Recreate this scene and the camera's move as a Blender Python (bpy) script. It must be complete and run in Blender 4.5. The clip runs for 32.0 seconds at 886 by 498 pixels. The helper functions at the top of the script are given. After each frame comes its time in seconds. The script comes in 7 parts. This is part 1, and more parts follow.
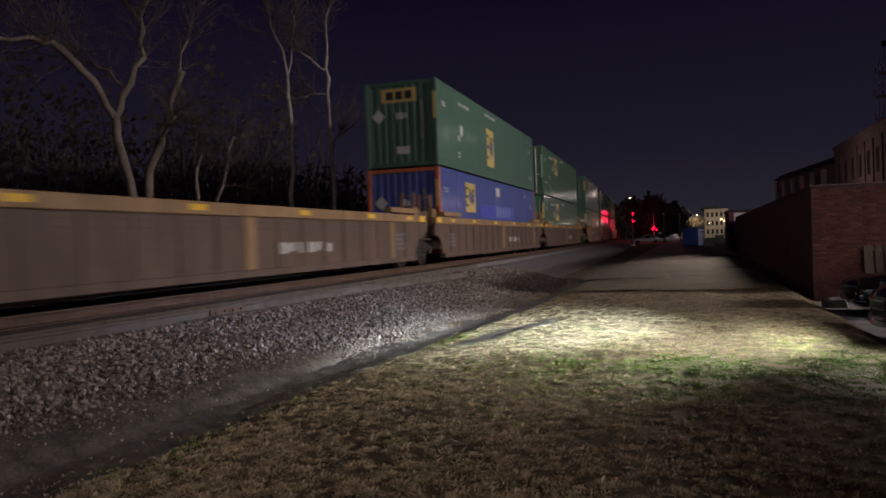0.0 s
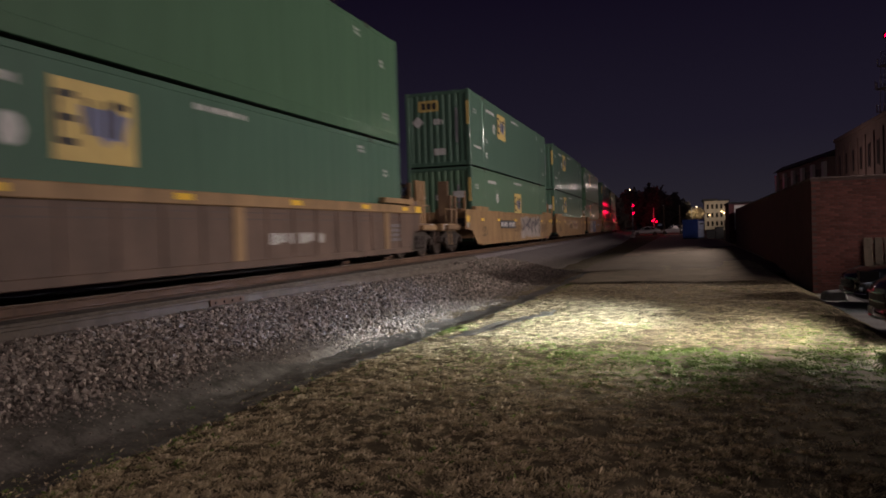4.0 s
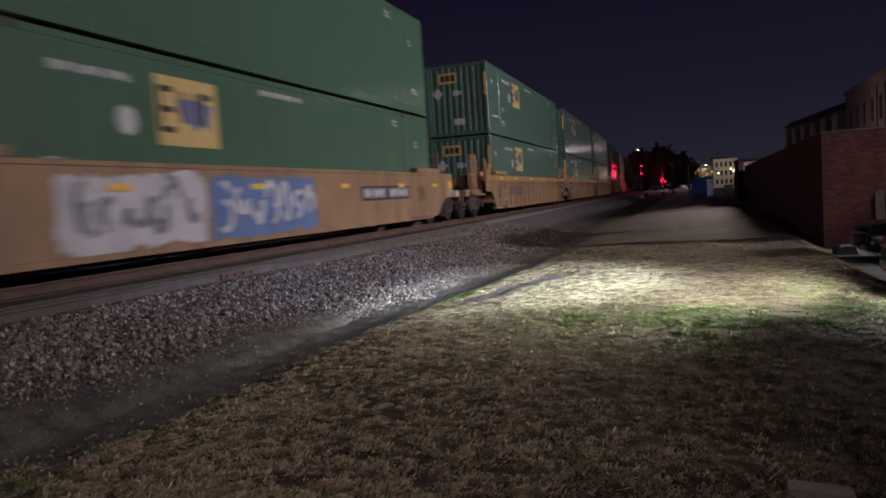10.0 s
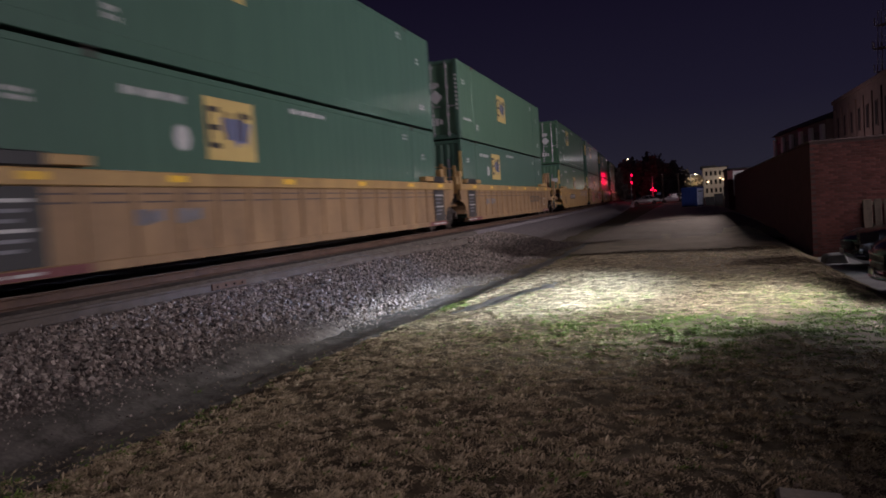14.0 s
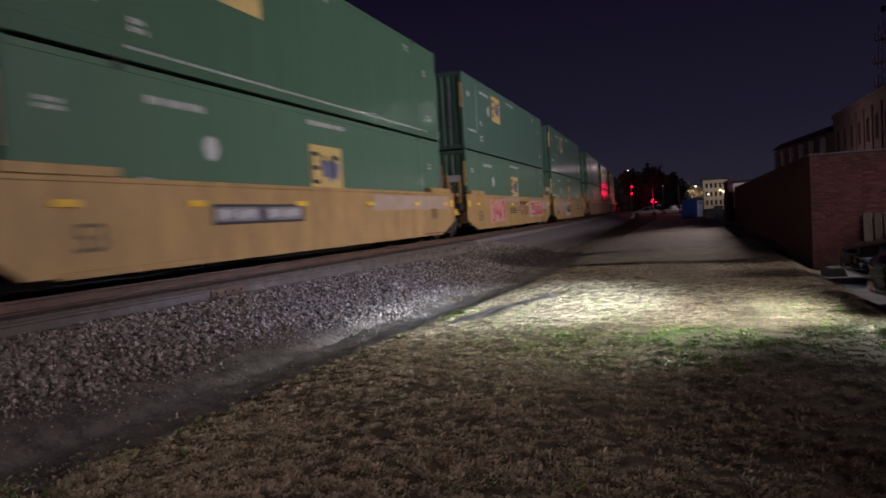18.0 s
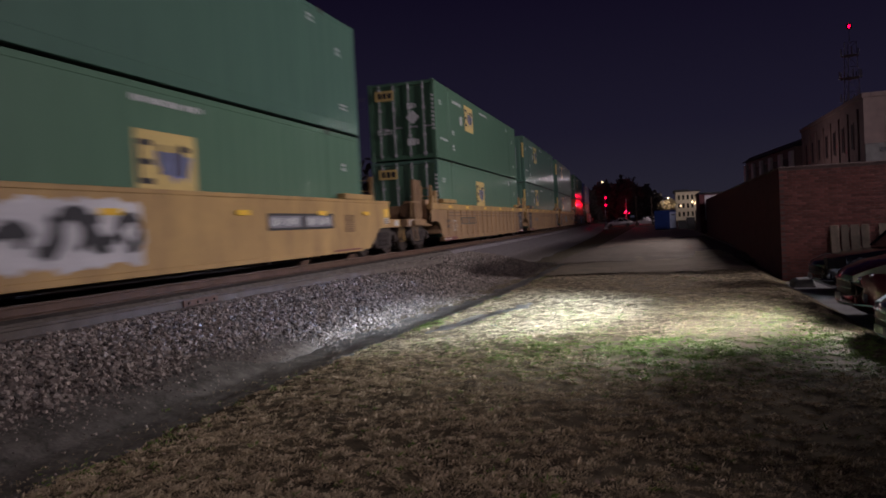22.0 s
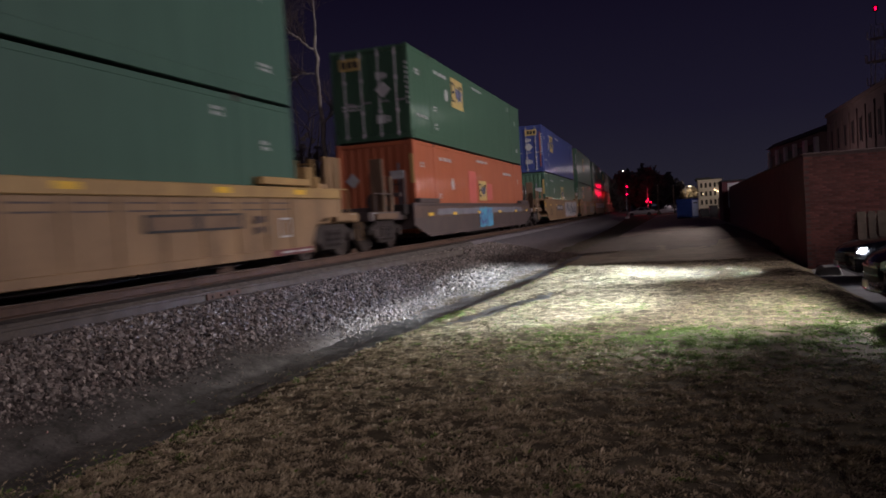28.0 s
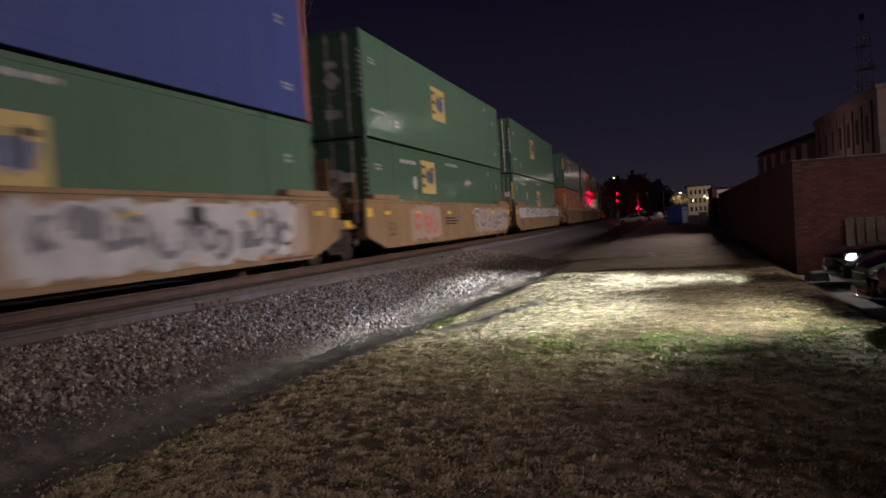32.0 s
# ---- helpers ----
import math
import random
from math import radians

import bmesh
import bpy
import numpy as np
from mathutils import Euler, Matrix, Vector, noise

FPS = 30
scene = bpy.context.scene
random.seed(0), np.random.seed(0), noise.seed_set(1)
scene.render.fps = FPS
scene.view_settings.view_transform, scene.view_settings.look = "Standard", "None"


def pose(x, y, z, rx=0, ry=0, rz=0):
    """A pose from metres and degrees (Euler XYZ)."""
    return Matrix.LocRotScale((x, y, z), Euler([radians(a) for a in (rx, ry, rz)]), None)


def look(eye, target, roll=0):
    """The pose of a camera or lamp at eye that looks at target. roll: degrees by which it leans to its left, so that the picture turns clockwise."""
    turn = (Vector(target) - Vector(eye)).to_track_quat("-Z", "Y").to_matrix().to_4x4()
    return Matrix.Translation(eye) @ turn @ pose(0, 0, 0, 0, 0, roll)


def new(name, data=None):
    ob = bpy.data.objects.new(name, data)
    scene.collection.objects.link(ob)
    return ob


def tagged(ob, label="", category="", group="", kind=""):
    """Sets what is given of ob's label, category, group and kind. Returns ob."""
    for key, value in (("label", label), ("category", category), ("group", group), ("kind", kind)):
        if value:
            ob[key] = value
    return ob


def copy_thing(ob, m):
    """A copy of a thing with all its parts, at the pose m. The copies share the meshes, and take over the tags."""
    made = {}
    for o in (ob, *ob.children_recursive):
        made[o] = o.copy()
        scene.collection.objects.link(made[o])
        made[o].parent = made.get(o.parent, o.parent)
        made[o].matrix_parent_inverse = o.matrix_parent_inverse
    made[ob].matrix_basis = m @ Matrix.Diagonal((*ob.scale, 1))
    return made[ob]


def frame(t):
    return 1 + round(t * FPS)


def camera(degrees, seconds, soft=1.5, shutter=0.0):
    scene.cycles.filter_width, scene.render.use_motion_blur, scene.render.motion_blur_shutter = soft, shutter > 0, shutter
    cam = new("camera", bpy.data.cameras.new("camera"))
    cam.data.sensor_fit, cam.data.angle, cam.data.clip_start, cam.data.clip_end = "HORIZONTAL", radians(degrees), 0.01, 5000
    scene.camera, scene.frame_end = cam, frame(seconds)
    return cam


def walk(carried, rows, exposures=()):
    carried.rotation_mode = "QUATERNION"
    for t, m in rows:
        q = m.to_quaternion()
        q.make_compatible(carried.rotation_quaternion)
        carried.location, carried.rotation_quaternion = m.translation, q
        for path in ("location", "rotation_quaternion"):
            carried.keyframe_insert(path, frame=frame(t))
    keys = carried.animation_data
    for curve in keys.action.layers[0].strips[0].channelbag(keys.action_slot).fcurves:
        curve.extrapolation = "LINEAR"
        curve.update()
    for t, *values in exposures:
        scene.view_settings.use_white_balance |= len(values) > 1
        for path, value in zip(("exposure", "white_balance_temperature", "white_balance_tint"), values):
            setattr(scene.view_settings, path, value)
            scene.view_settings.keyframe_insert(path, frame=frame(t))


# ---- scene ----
# The camera stands on the lawn beside the line; y runs along the track, x across it, z = 0 is the lawn.
cam = camera(63.67, 32.0, soft=1.7, shutter=0.85)
EYE = (0.0, 0.0, 1.6)
# seconds, turn to the left, tilt, lean to the right (degrees)
VIEW = (
    (0, 18.73, -0.61, 2.09), (0.5, 18.73, -0.59, 2.12), (1, 18.68, -0.60, 2.09), (1.5, 18.68, -0.81, 1.82), (2, 18.73, -1.06, 1.63), (2.5, 18.81, -1.22, 1.57),
    (3, 18.87, -1.29, 1.57), (3.5, 18.85, -1.19, 1.83), (5.5, 18.51, -2.68, 1.97), (6, 18.61, -3.13, 2.12), (6.5, 19.02, -3.60, 2.35), (7, 19.42, -3.94, 2.52),
    (7.5, 19.77, -4.18, 2.70), (8, 19.93, -4.26, 2.90), (8.5, 19.89, -4.24, 3.04), (9, 19.73, -4.16, 3.28), (9.5, 19.62, -4.08, 3.51), (10, 19.56, -3.95, 3.71),
    (10.5, 19.55, -3.86, 3.91), (11, 19.64, -3.80, 4.08), (11.5, 19.76, -3.84, 4.17), (12, 19.81, -3.89, 4.15), (12.5, 19.66, -3.85, 4.06), (13, 19.36, -3.68, 4.01),
    (13.5, 19.00, -3.41, 3.97), (14, 18.83, -3.23, 3.88), (14.5, 18.97, -3.08, 3.88), (16.5, 20.07, -2.44, 3.45), (17, 19.87, -2.41, 3.40), (17.5, 19.33, -2.45, 3.30),
    (18, 18.77, -2.50, 3.25), (18.5, 17.53, -2.68, 2.85), (19, 16.58, -2.66, 2.82), (19.5, 16.36, -2.37, 2.87), (20, 16.46, -2.19, 2.90), (20.5, 16.57, -2.08, 2.82),
    (21, 16.65, -1.93, 2.88), (21.5, 16.70, -1.82, 2.92), (22, 16.75, -1.80, 2.96), (22.5, 16.88, -1.85, 3.04), (23, 17.09, -2.01, 3.06), (23.5, 17.29, -2.06, 3.16),
    (24, 17.46, -2.08, 3.20), (24.5, 17.62, -2.04, 3.22), (25, 17.79, -2.04, 3.27), (25.5, 18.03, -2.11, 3.35), (27.5, 18.39, -2.39, 3.65), (28, 18.42, -2.41, 3.63),
    (28.5, 18.45, -2.35, 3.53), (29, 18.49, -2.14, 3.50), (29.5, 18.54, -1.90, 3.49), (30, 18.59, -1.76, 3.53), (30.5, 18.55, -1.74, 3.64), (31, 18.38, -1.81, 3.74),
    (31.5, 18.07, -1.87, 3.74), (32, 17.68, -1.87, 3.77),
)
walk(cam, [(t, pose(*EYE, 90 + tilt, 0, turn) @ pose(0, 0, 0, 0, 0, -lean)) for t, turn, tilt, lean in VIEW],
     exposures=((0.0, 0.02, 6350, 8), (3.0, 0.04, 6900, 9), (7.0, 0.0, 5950, 14), (9.0, 0.0, 5900, 15), (25.0, 0.02, 5900, 15), (28.0, -0.08, 5950, 14), (32.0, -0.12, 6500, 13)))

# ---------------------------------------------------------------- light
world = bpy.data.worlds.new("night_sky")
scene.world = world
world.use_nodes = True
wt = world.node_tree
wt.nodes.clear()
w_out = wt.nodes.new("ShaderNodeOutputWorld")
w_bg = wt.nodes.new("ShaderNodeBackground")
w_tc = wt.nodes.new("ShaderNodeTexCoord")
w_sep = wt.nodes.new("ShaderNodeSeparateXYZ")
w_ramp = wt.nodes.new("ShaderNodeValToRGB")
w_ramp.color_ramp.elements[0].position = 0.0
w_ramp.color_ramp.elements[0].color = (0.0195, 0.0176, 0.0250, 1)
w_ramp.color_ramp.elements[1].position = 0.35
w_ramp.color_ramp.elements[1].color = (0.0038, 0.0022, 0.0088, 1)
mid = w_ramp.color_ramp.elements.new(0.12)
mid.color = (0.0110, 0.0090, 0.0186, 1)
wt.links.new(w_tc.outputs["Generated"], w_sep.inputs[0])
wt.links.new(w_sep.outputs["Z"], w_ramp.inputs[0])
wt.links.new(w_ramp.outputs[0], w_bg.inputs[0])
w_bg.inputs[1].default_value = 1.0
wt.links.new(w_bg.outputs[0], w_out.inputs[0])


def lamp(name, kind, eye, power, colour, target=None, size=0.1, cone=60, blend=0.5):
    data = bpy.data.lights.new(name, kind)
    data.energy, data.color = power, colour
    if kind == "AREA":
        data.size = size
    else:
        data.shadow_soft_size = size
    if kind == "SPOT":
        data.spot_size, data.spot_blend = radians(cone), blend
    ob = new(name, data)
    ob.matrix_world = look(eye, target) if target else pose(*eye)
    return ob


def beam(ob, flat):
    """Flattens a spot's cone, as a dipped headlamp does."""
    ob.matrix_world = ob.matrix_world @ Matrix.Diagonal((1, flat, 1, 1))


# unseen lot lights: level with the brick building's front, to the right, and behind
lamp("lot_light_near", "SPOT", (30, 19.1, 9.8), 40500, (1.0, 0.87, 0.85), (-9, 35, 2.4), 0.9, 114, 1.0)
lamp("lot_light_side", "POINT", (27, -10, 15), 2650, (1.0, 0.79, 0.80), size=2.5)
lamp("lot_light_rear", "POINT", (22, -40, 20), 13500, (1.0, 0.79, 0.82), size=3.0)
# Unseen spot added to brighten the far lawn while missing the train.
beam(lamp("added_ground_fill", "SPOT", (7.5, 84.0, 7.5), 72000, (1.0, 0.76, 0.60), (3.0, 38, 0.0), 1.2, 20, 0.9), 0.70)
# Unseen spot added for glints on the passing container sides.
lamp("added_yard_lamp", "SPOT", (6.9, 57.0, 10.6), 240, (1.0, 0.92, 0.80), (-9, 22, 5.0), 0.20, 52, 0.7)
# Unseen lamp added to brighten the beige building and cabin door.
lamp("added_yard_lamp", "POINT", (8.5, 65.5, 5.0), 210, (1.0, 0.72, 0.68), size=0.3)
# Unseen lamp added to brighten the trees by the crossing.
lamp("added_tree_fill", "POINT", (-2.0, 120.0, 8.5), 280, (1.0, 0.74, 0.72), size=0.3)
# unseen spots between parked cars stand in for a headlamp lighting the lawn throughout
beam(lamp("headlamp_beam", "SPOT", (3.3, 10.36, 1.1), 19500, (0.82, 0.92, 1.0), (-2.1, 12.1, 0.0), 0.15, 74, 1.0), 0.122)
beam(lamp("headlamp_beam", "SPOT", (3.3, 10.62, 1.1), 5600, (0.97, 0.98, 0.97), (-1.0, 10.1, 0.0), 0.25, 90, 1.0), 0.165)
# Blue spot added to tint the lit ballast.
beam(lamp("headlamp_beam", "SPOT", (3.3, 10.60, 1.1), 2500, (0.42, 0.58, 1.0), (-7.0, 11.9, 0.30), 0.10, 70, 1.0), 0.12)
beam(lamp("headlamp_spread", "SPOT", (3.3, 10.50, 1.1), 2300, (1.0, 0.98, 0.92), (0.9, 11.1, 0.0), 0.10, 110, 1.0), 0.22)
beam(lamp("headlamp_spread", "SPOT", (3.3, 10.50, 1.1), 900, (1.0, 0.98, 0.92), (1.7, 9.7, 0.0), 0.10, 120, 1.0), 0.20)
# flat red spots added clear of the masts imitate flasher streaks on the train
for z in (4.45, 3.4):
    beam(lamp("flasher_glow", "SPOT", (-3.6, 90.5, z), 100000, (1.0, 0.0, 0.035), (-9.4, 92.0, z + 0.1), 0.03, 118, 0.7), 0.014)
beam(lamp("flasher_glow", "SPOT", (-3.6, 90.5, 3.9), 17000, (1.0, 0.0, 0.05), (-9.4, 92.0, 3.9), 0.05, 118, 0.8), 0.13)
lamp("flasher_glow", "POINT", (-5.6, 136.5, 2.6), 420, (1.0, 0.01, 0.05), size=0.15)


# ---------------------------------------------------------------- materials
def mat(name, base, second=None, rough=0.7, metal=0.0, scale=6.0, fine=60.0, bump=0.15, mix=0.5, vary=0.0, spec=0.5, emit=None, power=0.0, stretch=(1, 1, 1), coat=0.0):
    """A surface of two colours mixed by coarse and fine noise, with relief of the same grain."""
    m = bpy.data.materials.new(name)
    m.use_nodes = True
    t = m.node_tree
    b = t.nodes["Principled BSDF"]
    second = second or tuple(c * 0.62 for c in base)
    tc = t.nodes.new("ShaderNodeTexCoord")
    mp = t.nodes.new("ShaderNodeMapping")
    mp.inputs["Scale"].default_value = stretch
    t.links.new(tc.outputs["Object"], mp.inputs[0])
    n1 = t.nodes.new("ShaderNodeTexNoise")
    n1.inputs["Scale"].default_value, n1.inputs["Detail"].default_value = scale, 6
    n2 = t.nodes.new("ShaderNodeTexNoise")
    n2.inputs["Scale"].default_value, n2.inputs["Detail"].default_value = fine, 3
    t.links.new(mp.outputs[0], n1.inputs[0])
    t.links.new(mp.outputs[0], n2.inputs[0])
    add = t.nodes.new("ShaderNodeMath")
    add.operation = "MULTIPLY_ADD"
    t.links.new(n2.outputs[0], add.inputs[0])
    add.inputs[1].default_value = 0.45
    t.links.new(n1.outputs[0], add.inputs[2])
    ramp = t.nodes.new("ShaderNodeValToRGB")
    ramp.color_ramp.elements[0].position, ramp.color_ramp.elements[1].position = 0.72 - 0.25 * mix - 0.12, 0.72 + 0.2
    ramp.color_ramp.elements[0].color, ramp.color_ramp.elements[1].color = (*second, 1), (*base, 1)
    t.links.new(add.outputs[0], ramp.inputs[0])
    colour = ramp.outputs[0]
    if vary:
        info = t.nodes.new("ShaderNodeObjectInfo")
        isl = t.nodes.new("ShaderNodeNewGeometry")
        tot = t.nodes.new("ShaderNodeMath")
        tot.operation = "ADD"
        t.links.new(info.outputs["Random"], tot.inputs[0])
        t.links.new(isl.outputs["Random Per Island"], tot.inputs[1])
        fr = t.nodes.new("ShaderNodeMath")
        fr.operation = "FRACT"
        t.links.new(tot.outputs[0], fr.inputs[0])
        rng = t.nodes.new("ShaderNodeMapRange")
        rng.inputs["To Min"].default_value, rng.inputs["To Max"].default_value = 1 - vary, 1 + vary
        t.links.new(fr.outputs[0], rng.inputs[0])
        hs = t.nodes.new("ShaderNodeHueSaturation")
        t.links.new(rng.outputs[0], hs.inputs["Value"])
        t.links.new(colour, hs.inputs["Color"])
        colour = hs.outputs[0]
    t.links.new(colour, b.inputs["Base Color"])
    b.inputs["Roughness"].default_value, b.inputs["Metallic"].default_value = rough, metal
    b.inputs["Specular IOR Level"].default_value = spec
    if bump:
        bp = t.nodes.new("ShaderNodeBump")
        bp.inputs["Strength"].default_value, bp.inputs["Distance"].default_value = bump, 0.01
        t.links.new(add.outputs[0], bp.inputs["Height"])
        t.links.new(bp.outputs[0], b.inputs["Normal"])
    if coat:
        # glossy coat over dented, rippled sheet
        heights = []
        for stretch_c, detail in (((1, 3.4, 0.5), 1.5), ((1, 2.6, 42.0), 0.0)):
            cm = t.nodes.new("ShaderNodeMapping")
            cm.inputs["Scale"].default_value = stretch_c
            cn = t.nodes.new("ShaderNodeTexNoise")
            cn.inputs["Scale"].default_value, cn.inputs["Detail"].default_value = 1.0, detail
            t.links.new(tc.outputs["Object"], cm.inputs[0])
            t.links.new(cm.outputs[0], cn.inputs[0])
            heights.append(cn.outputs[0])
        ch = t.nodes.new("ShaderNodeMath")
        ch.operation = "MULTIPLY_ADD"
        t.links.new(heights[0], ch.inputs[0])
        ch.inputs[1].default_value = 9.0
        ripple = t.nodes.new("ShaderNodeMath")
        ripple.operation = "MULTIPLY"
        t.links.new(heights[1], ripple.inputs[0])
        ripple.inputs[1].default_value = 0.35
        t.links.new(ripple.outputs[0], ch.inputs[2])
        cb = t.nodes.new("ShaderNodeBump")
        cb.inputs["Strength"].default_value, cb.inputs["Distance"].default_value = 1.0, 0.0034
        t.links.new(ch.outputs[0], cb.inputs["Height"])
        t.links.new(cb.outputs[0], b.inputs["Coat Normal"])
        b.inputs["Coat Weight"].default_value, b.inputs["Coat Roughness"].default_value = coat, 0.055
    if emit:
        b.inputs["Emission Color"].default_value, b.inputs["Emission Strength"].default_value = (*emit, 1), power
    return m


M_GREEN = mat("green_container_paint", (0.066, 0.127, 0.091), (0.057, 0.111, 0.080), 0.46, 0, 2.6, 11, 0.30, 0.6, stretch=(1, 1, 0.16), spec=0.18, coat=0.22)
M_GREEN_L = mat("faded_green_container_paint", (0.084, 0.155, 0.098), (0.072, 0.137, 0.086), 0.46, 0, 2.6, 11, 0.30, 0.6, stretch=(1, 1, 0.16), spec=0.18, coat=0.22)
M_GREEN_D = mat("deep_green_container_paint", (0.062, 0.124, 0.074), (0.053, 0.108, 0.064), 0.46, 0, 2.6, 11, 0.30, 0.6, stretch=(1, 1, 0.16), spec=0.18, coat=0.22)
M_BLUE = mat("blue_container_paint", (0.062, 0.084, 0.255), (0.053, 0.072, 0.215), 0.46, 0, 2.6, 11, 0.30, 0.6, stretch=(1, 1, 0.16), spec=0.18, coat=0.22)
M_ORANGE = mat("orange_container_paint", (0.43, 0.128, 0.056), (0.365, 0.108, 0.048), 0.46, 0, 2.6, 11, 0.30, 0.6, stretch=(1, 1, 0.16), spec=0.18, coat=0.22)
M_TAN = mat("tan_wagon_paint", (0.305, 0.190, 0.090), (0.150, 0.090, 0.044), 0.6, 0, 2.4, 22, 0.12, 0.7, stretch=(1, 1, 0.35))
M_YELLOW = mat("yellow_wagon_paint", (0.41, 0.262, 0.090), (0.235, 0.142, 0.054), 0.55, 0, 2.4, 22, 0.12, 0.7, stretch=(1, 1, 0.35))
M_BROWN = mat("brown_wagon_paint", (0.122, 0.076, 0.056), (0.060, 0.038, 0.029), 0.65, 0, 2.4, 22, 0.12, 0.7, stretch=(1, 1, 0.35))
M_DKBROWN = mat("dark_brown_wagon_paint", (0.085, 0.060, 0.052), (0.055, 0.040, 0.036), 0.6, 0, 1.4, 18, 0.12, 0.7)
M_STEEL = mat("grimy_bogie_steel", (0.046, 0.034, 0.028), (0.022, 0.017, 0.014), 0.65, 0.3, 5, 40, 0.25)
M_WHEEL = mat("worn_wheel_steel", (0.085, 0.066, 0.056), (0.042, 0.033, 0.028), 0.5, 0.6, 5, 40, 0.2)
M_WHITE = mat("white_marking", (0.52, 0.52, 0.50), (0.36, 0.36, 0.35), 0.6, 0, 8, 60, 0.02)
M_LOGO = mat("yellow_decal", (0.56, 0.42, 0.14), (0.45, 0.33, 0.11), 0.5, 0, 5, 50, 0.02)
M_EMBLEM = mat("blue_decal", (0.16, 0.175, 0.30), (0.115, 0.13, 0.23), 0.5, 0, 8, 60, 0.02)
M_BLACK = mat("black_marking", (0.020, 0.020, 0.022), (0.012, 0.012, 0.013), 0.55, 0, 8, 60, 0.02)
M_REFLECT = mat("yellow_reflector", (0.80, 0.50, 0.03), (0.62, 0.38, 0.03), 0.4, 0, 12, 80, 0.02)
M_MAROON = mat("maroon_marking", (0.16, 0.035, 0.04), None, 0.6, 0, 8, 60, 0.02)
M_RAIL = mat("rusty_rail_side", (0.118, 0.068, 0.043), (0.064, 0.035, 0.022), 0.75, 0.2, 4, 60, 0.3)
M_RAILTOP = mat("polished_rail_head", (0.33, 0.26, 0.21), (0.20, 0.145, 0.11), 0.38, 0.7, 4, 60, 0.05)
M_SPARE = mat("weathered_grey_rail", (0.118, 0.098, 0.080), (0.060, 0.046, 0.036), 0.75, 0.1, 3, 40, 0.3)
M_TIE = mat("creosoted_timber", (0.060, 0.047, 0.038), (0.032, 0.026, 0.022), 0.85, 0, 3, 40, 0.4, stretch=(0.3, 3, 3))
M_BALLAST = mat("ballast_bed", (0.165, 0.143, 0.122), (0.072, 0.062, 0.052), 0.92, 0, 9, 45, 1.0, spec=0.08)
# Lighter than the near bed: replaces loose stones and weak light out there.
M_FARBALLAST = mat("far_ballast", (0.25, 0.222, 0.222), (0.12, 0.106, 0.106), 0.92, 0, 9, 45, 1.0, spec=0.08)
M_STONE = mat("crushed_stone", (0.265, 0.226, 0.188), (0.082, 0.068, 0.056), 0.62, 0, 12, 60, 0.4, vary=0.75, spec=0.45)
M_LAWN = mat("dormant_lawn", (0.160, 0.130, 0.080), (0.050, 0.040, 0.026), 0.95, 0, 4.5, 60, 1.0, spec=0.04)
M_STRAW = mat("straw_grass", (0.56, 0.462, 0.290), (0.230, 0.186, 0.112), 0.8, 0, 13, 45, 0.0, vary=0.22, spec=0.2)
M_LITTER = mat("dry_leaf", (0.50, 0.40, 0.27), (0.16, 0.11, 0.07), 0.8, 0, 3, 30, 0.1, vary=0.6)
M_BLADE = mat("green_grass", (0.165, 0.250, 0.048), (0.090, 0.135, 0.030), 0.7, 0, 3, 30, 0.0, vary=0.4, spec=0.25)
# Far lawn and dirt colours are raised to make up for weak light.
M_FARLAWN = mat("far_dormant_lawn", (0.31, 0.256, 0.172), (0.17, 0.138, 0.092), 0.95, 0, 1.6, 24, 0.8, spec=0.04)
M_DIRT = mat("packed_dirt", (0.42, 0.300, 0.250), (0.21, 0.142, 0.118), 0.95, 0, 1.2, 22, 0.5, spec=0.06)
M_ASPHALT = mat("lot_asphalt", (0.055, 0.053, 0.052), (0.032, 0.031, 0.031), 0.85, 0, 2, 60, 0.4, spec=0.15)
M_CONC = mat("pale_concrete", (0.50, 0.485, 0.46), (0.34, 0.33, 0.315), 0.85, 0, 2, 40, 0.3)
M_BRICK = mat("red_brown_brick", (0.205, 0.078, 0.061), (0.118, 0.045, 0.037), 0.88, 0, 8, 60, 0.4, vary=0.28)
M_MORTAR = mat("brick_mortar", (0.150, 0.105, 0.092), (0.095, 0.068, 0.060), 0.95, 0, 6, 60, 0.4)
# Darker brick: the unlit side wall's shade is put into this colour.
M_DARKBRICK = mat("dark_brick", (0.130, 0.042, 0.046), (0.074, 0.026, 0.029), 0.95, 0, 3, 40, 0.4)
M_MUD = mat("wet_dark_mud", (0.070, 0.062, 0.054), (0.022, 0.020, 0.017), 0.5, 0, 7, 60, 1.0, spec=0.3)
M_DAMP = mat("damp_mossy_earth", (0.150, 0.136, 0.118), (0.048, 0.047, 0.038), 0.8, 0, 5, 28, 1.6, spec=0.2)
M_DARKGROUND = mat("dark_ground", (0.135, 0.096, 0.080), (0.066, 0.046, 0.040), 0.95, 0, 2, 24, 0.8, spec=0.06)
M_BRIGHTBLUE = mat("repainted_blue_patch", (0.050, 0.075, 0.40), (0.040, 0.060, 0.32), 0.42, 0, 2, 20, 0.03)
M_PINK = mat("faded_red_patch", (0.55, 0.13, 0.10), (0.46, 0.10, 0.08), 0.5, 0, 2, 20, 0.03)
M_PALE = mat("chalky_overspray", (0.40, 0.31, 0.24), (0.34, 0.25, 0.18), 0.7, 0, 2, 20, 0.02)
M_ROOFING = mat("dark_roofing", (0.040, 0.038, 0.040), None, 0.9, 0, 3, 40, 0.2)
M_STUCCO = mat("beige_render", (0.245, 0.174, 0.154), (0.18, 0.128, 0.114), 0.9, 0, 1.5, 30, 0.2)
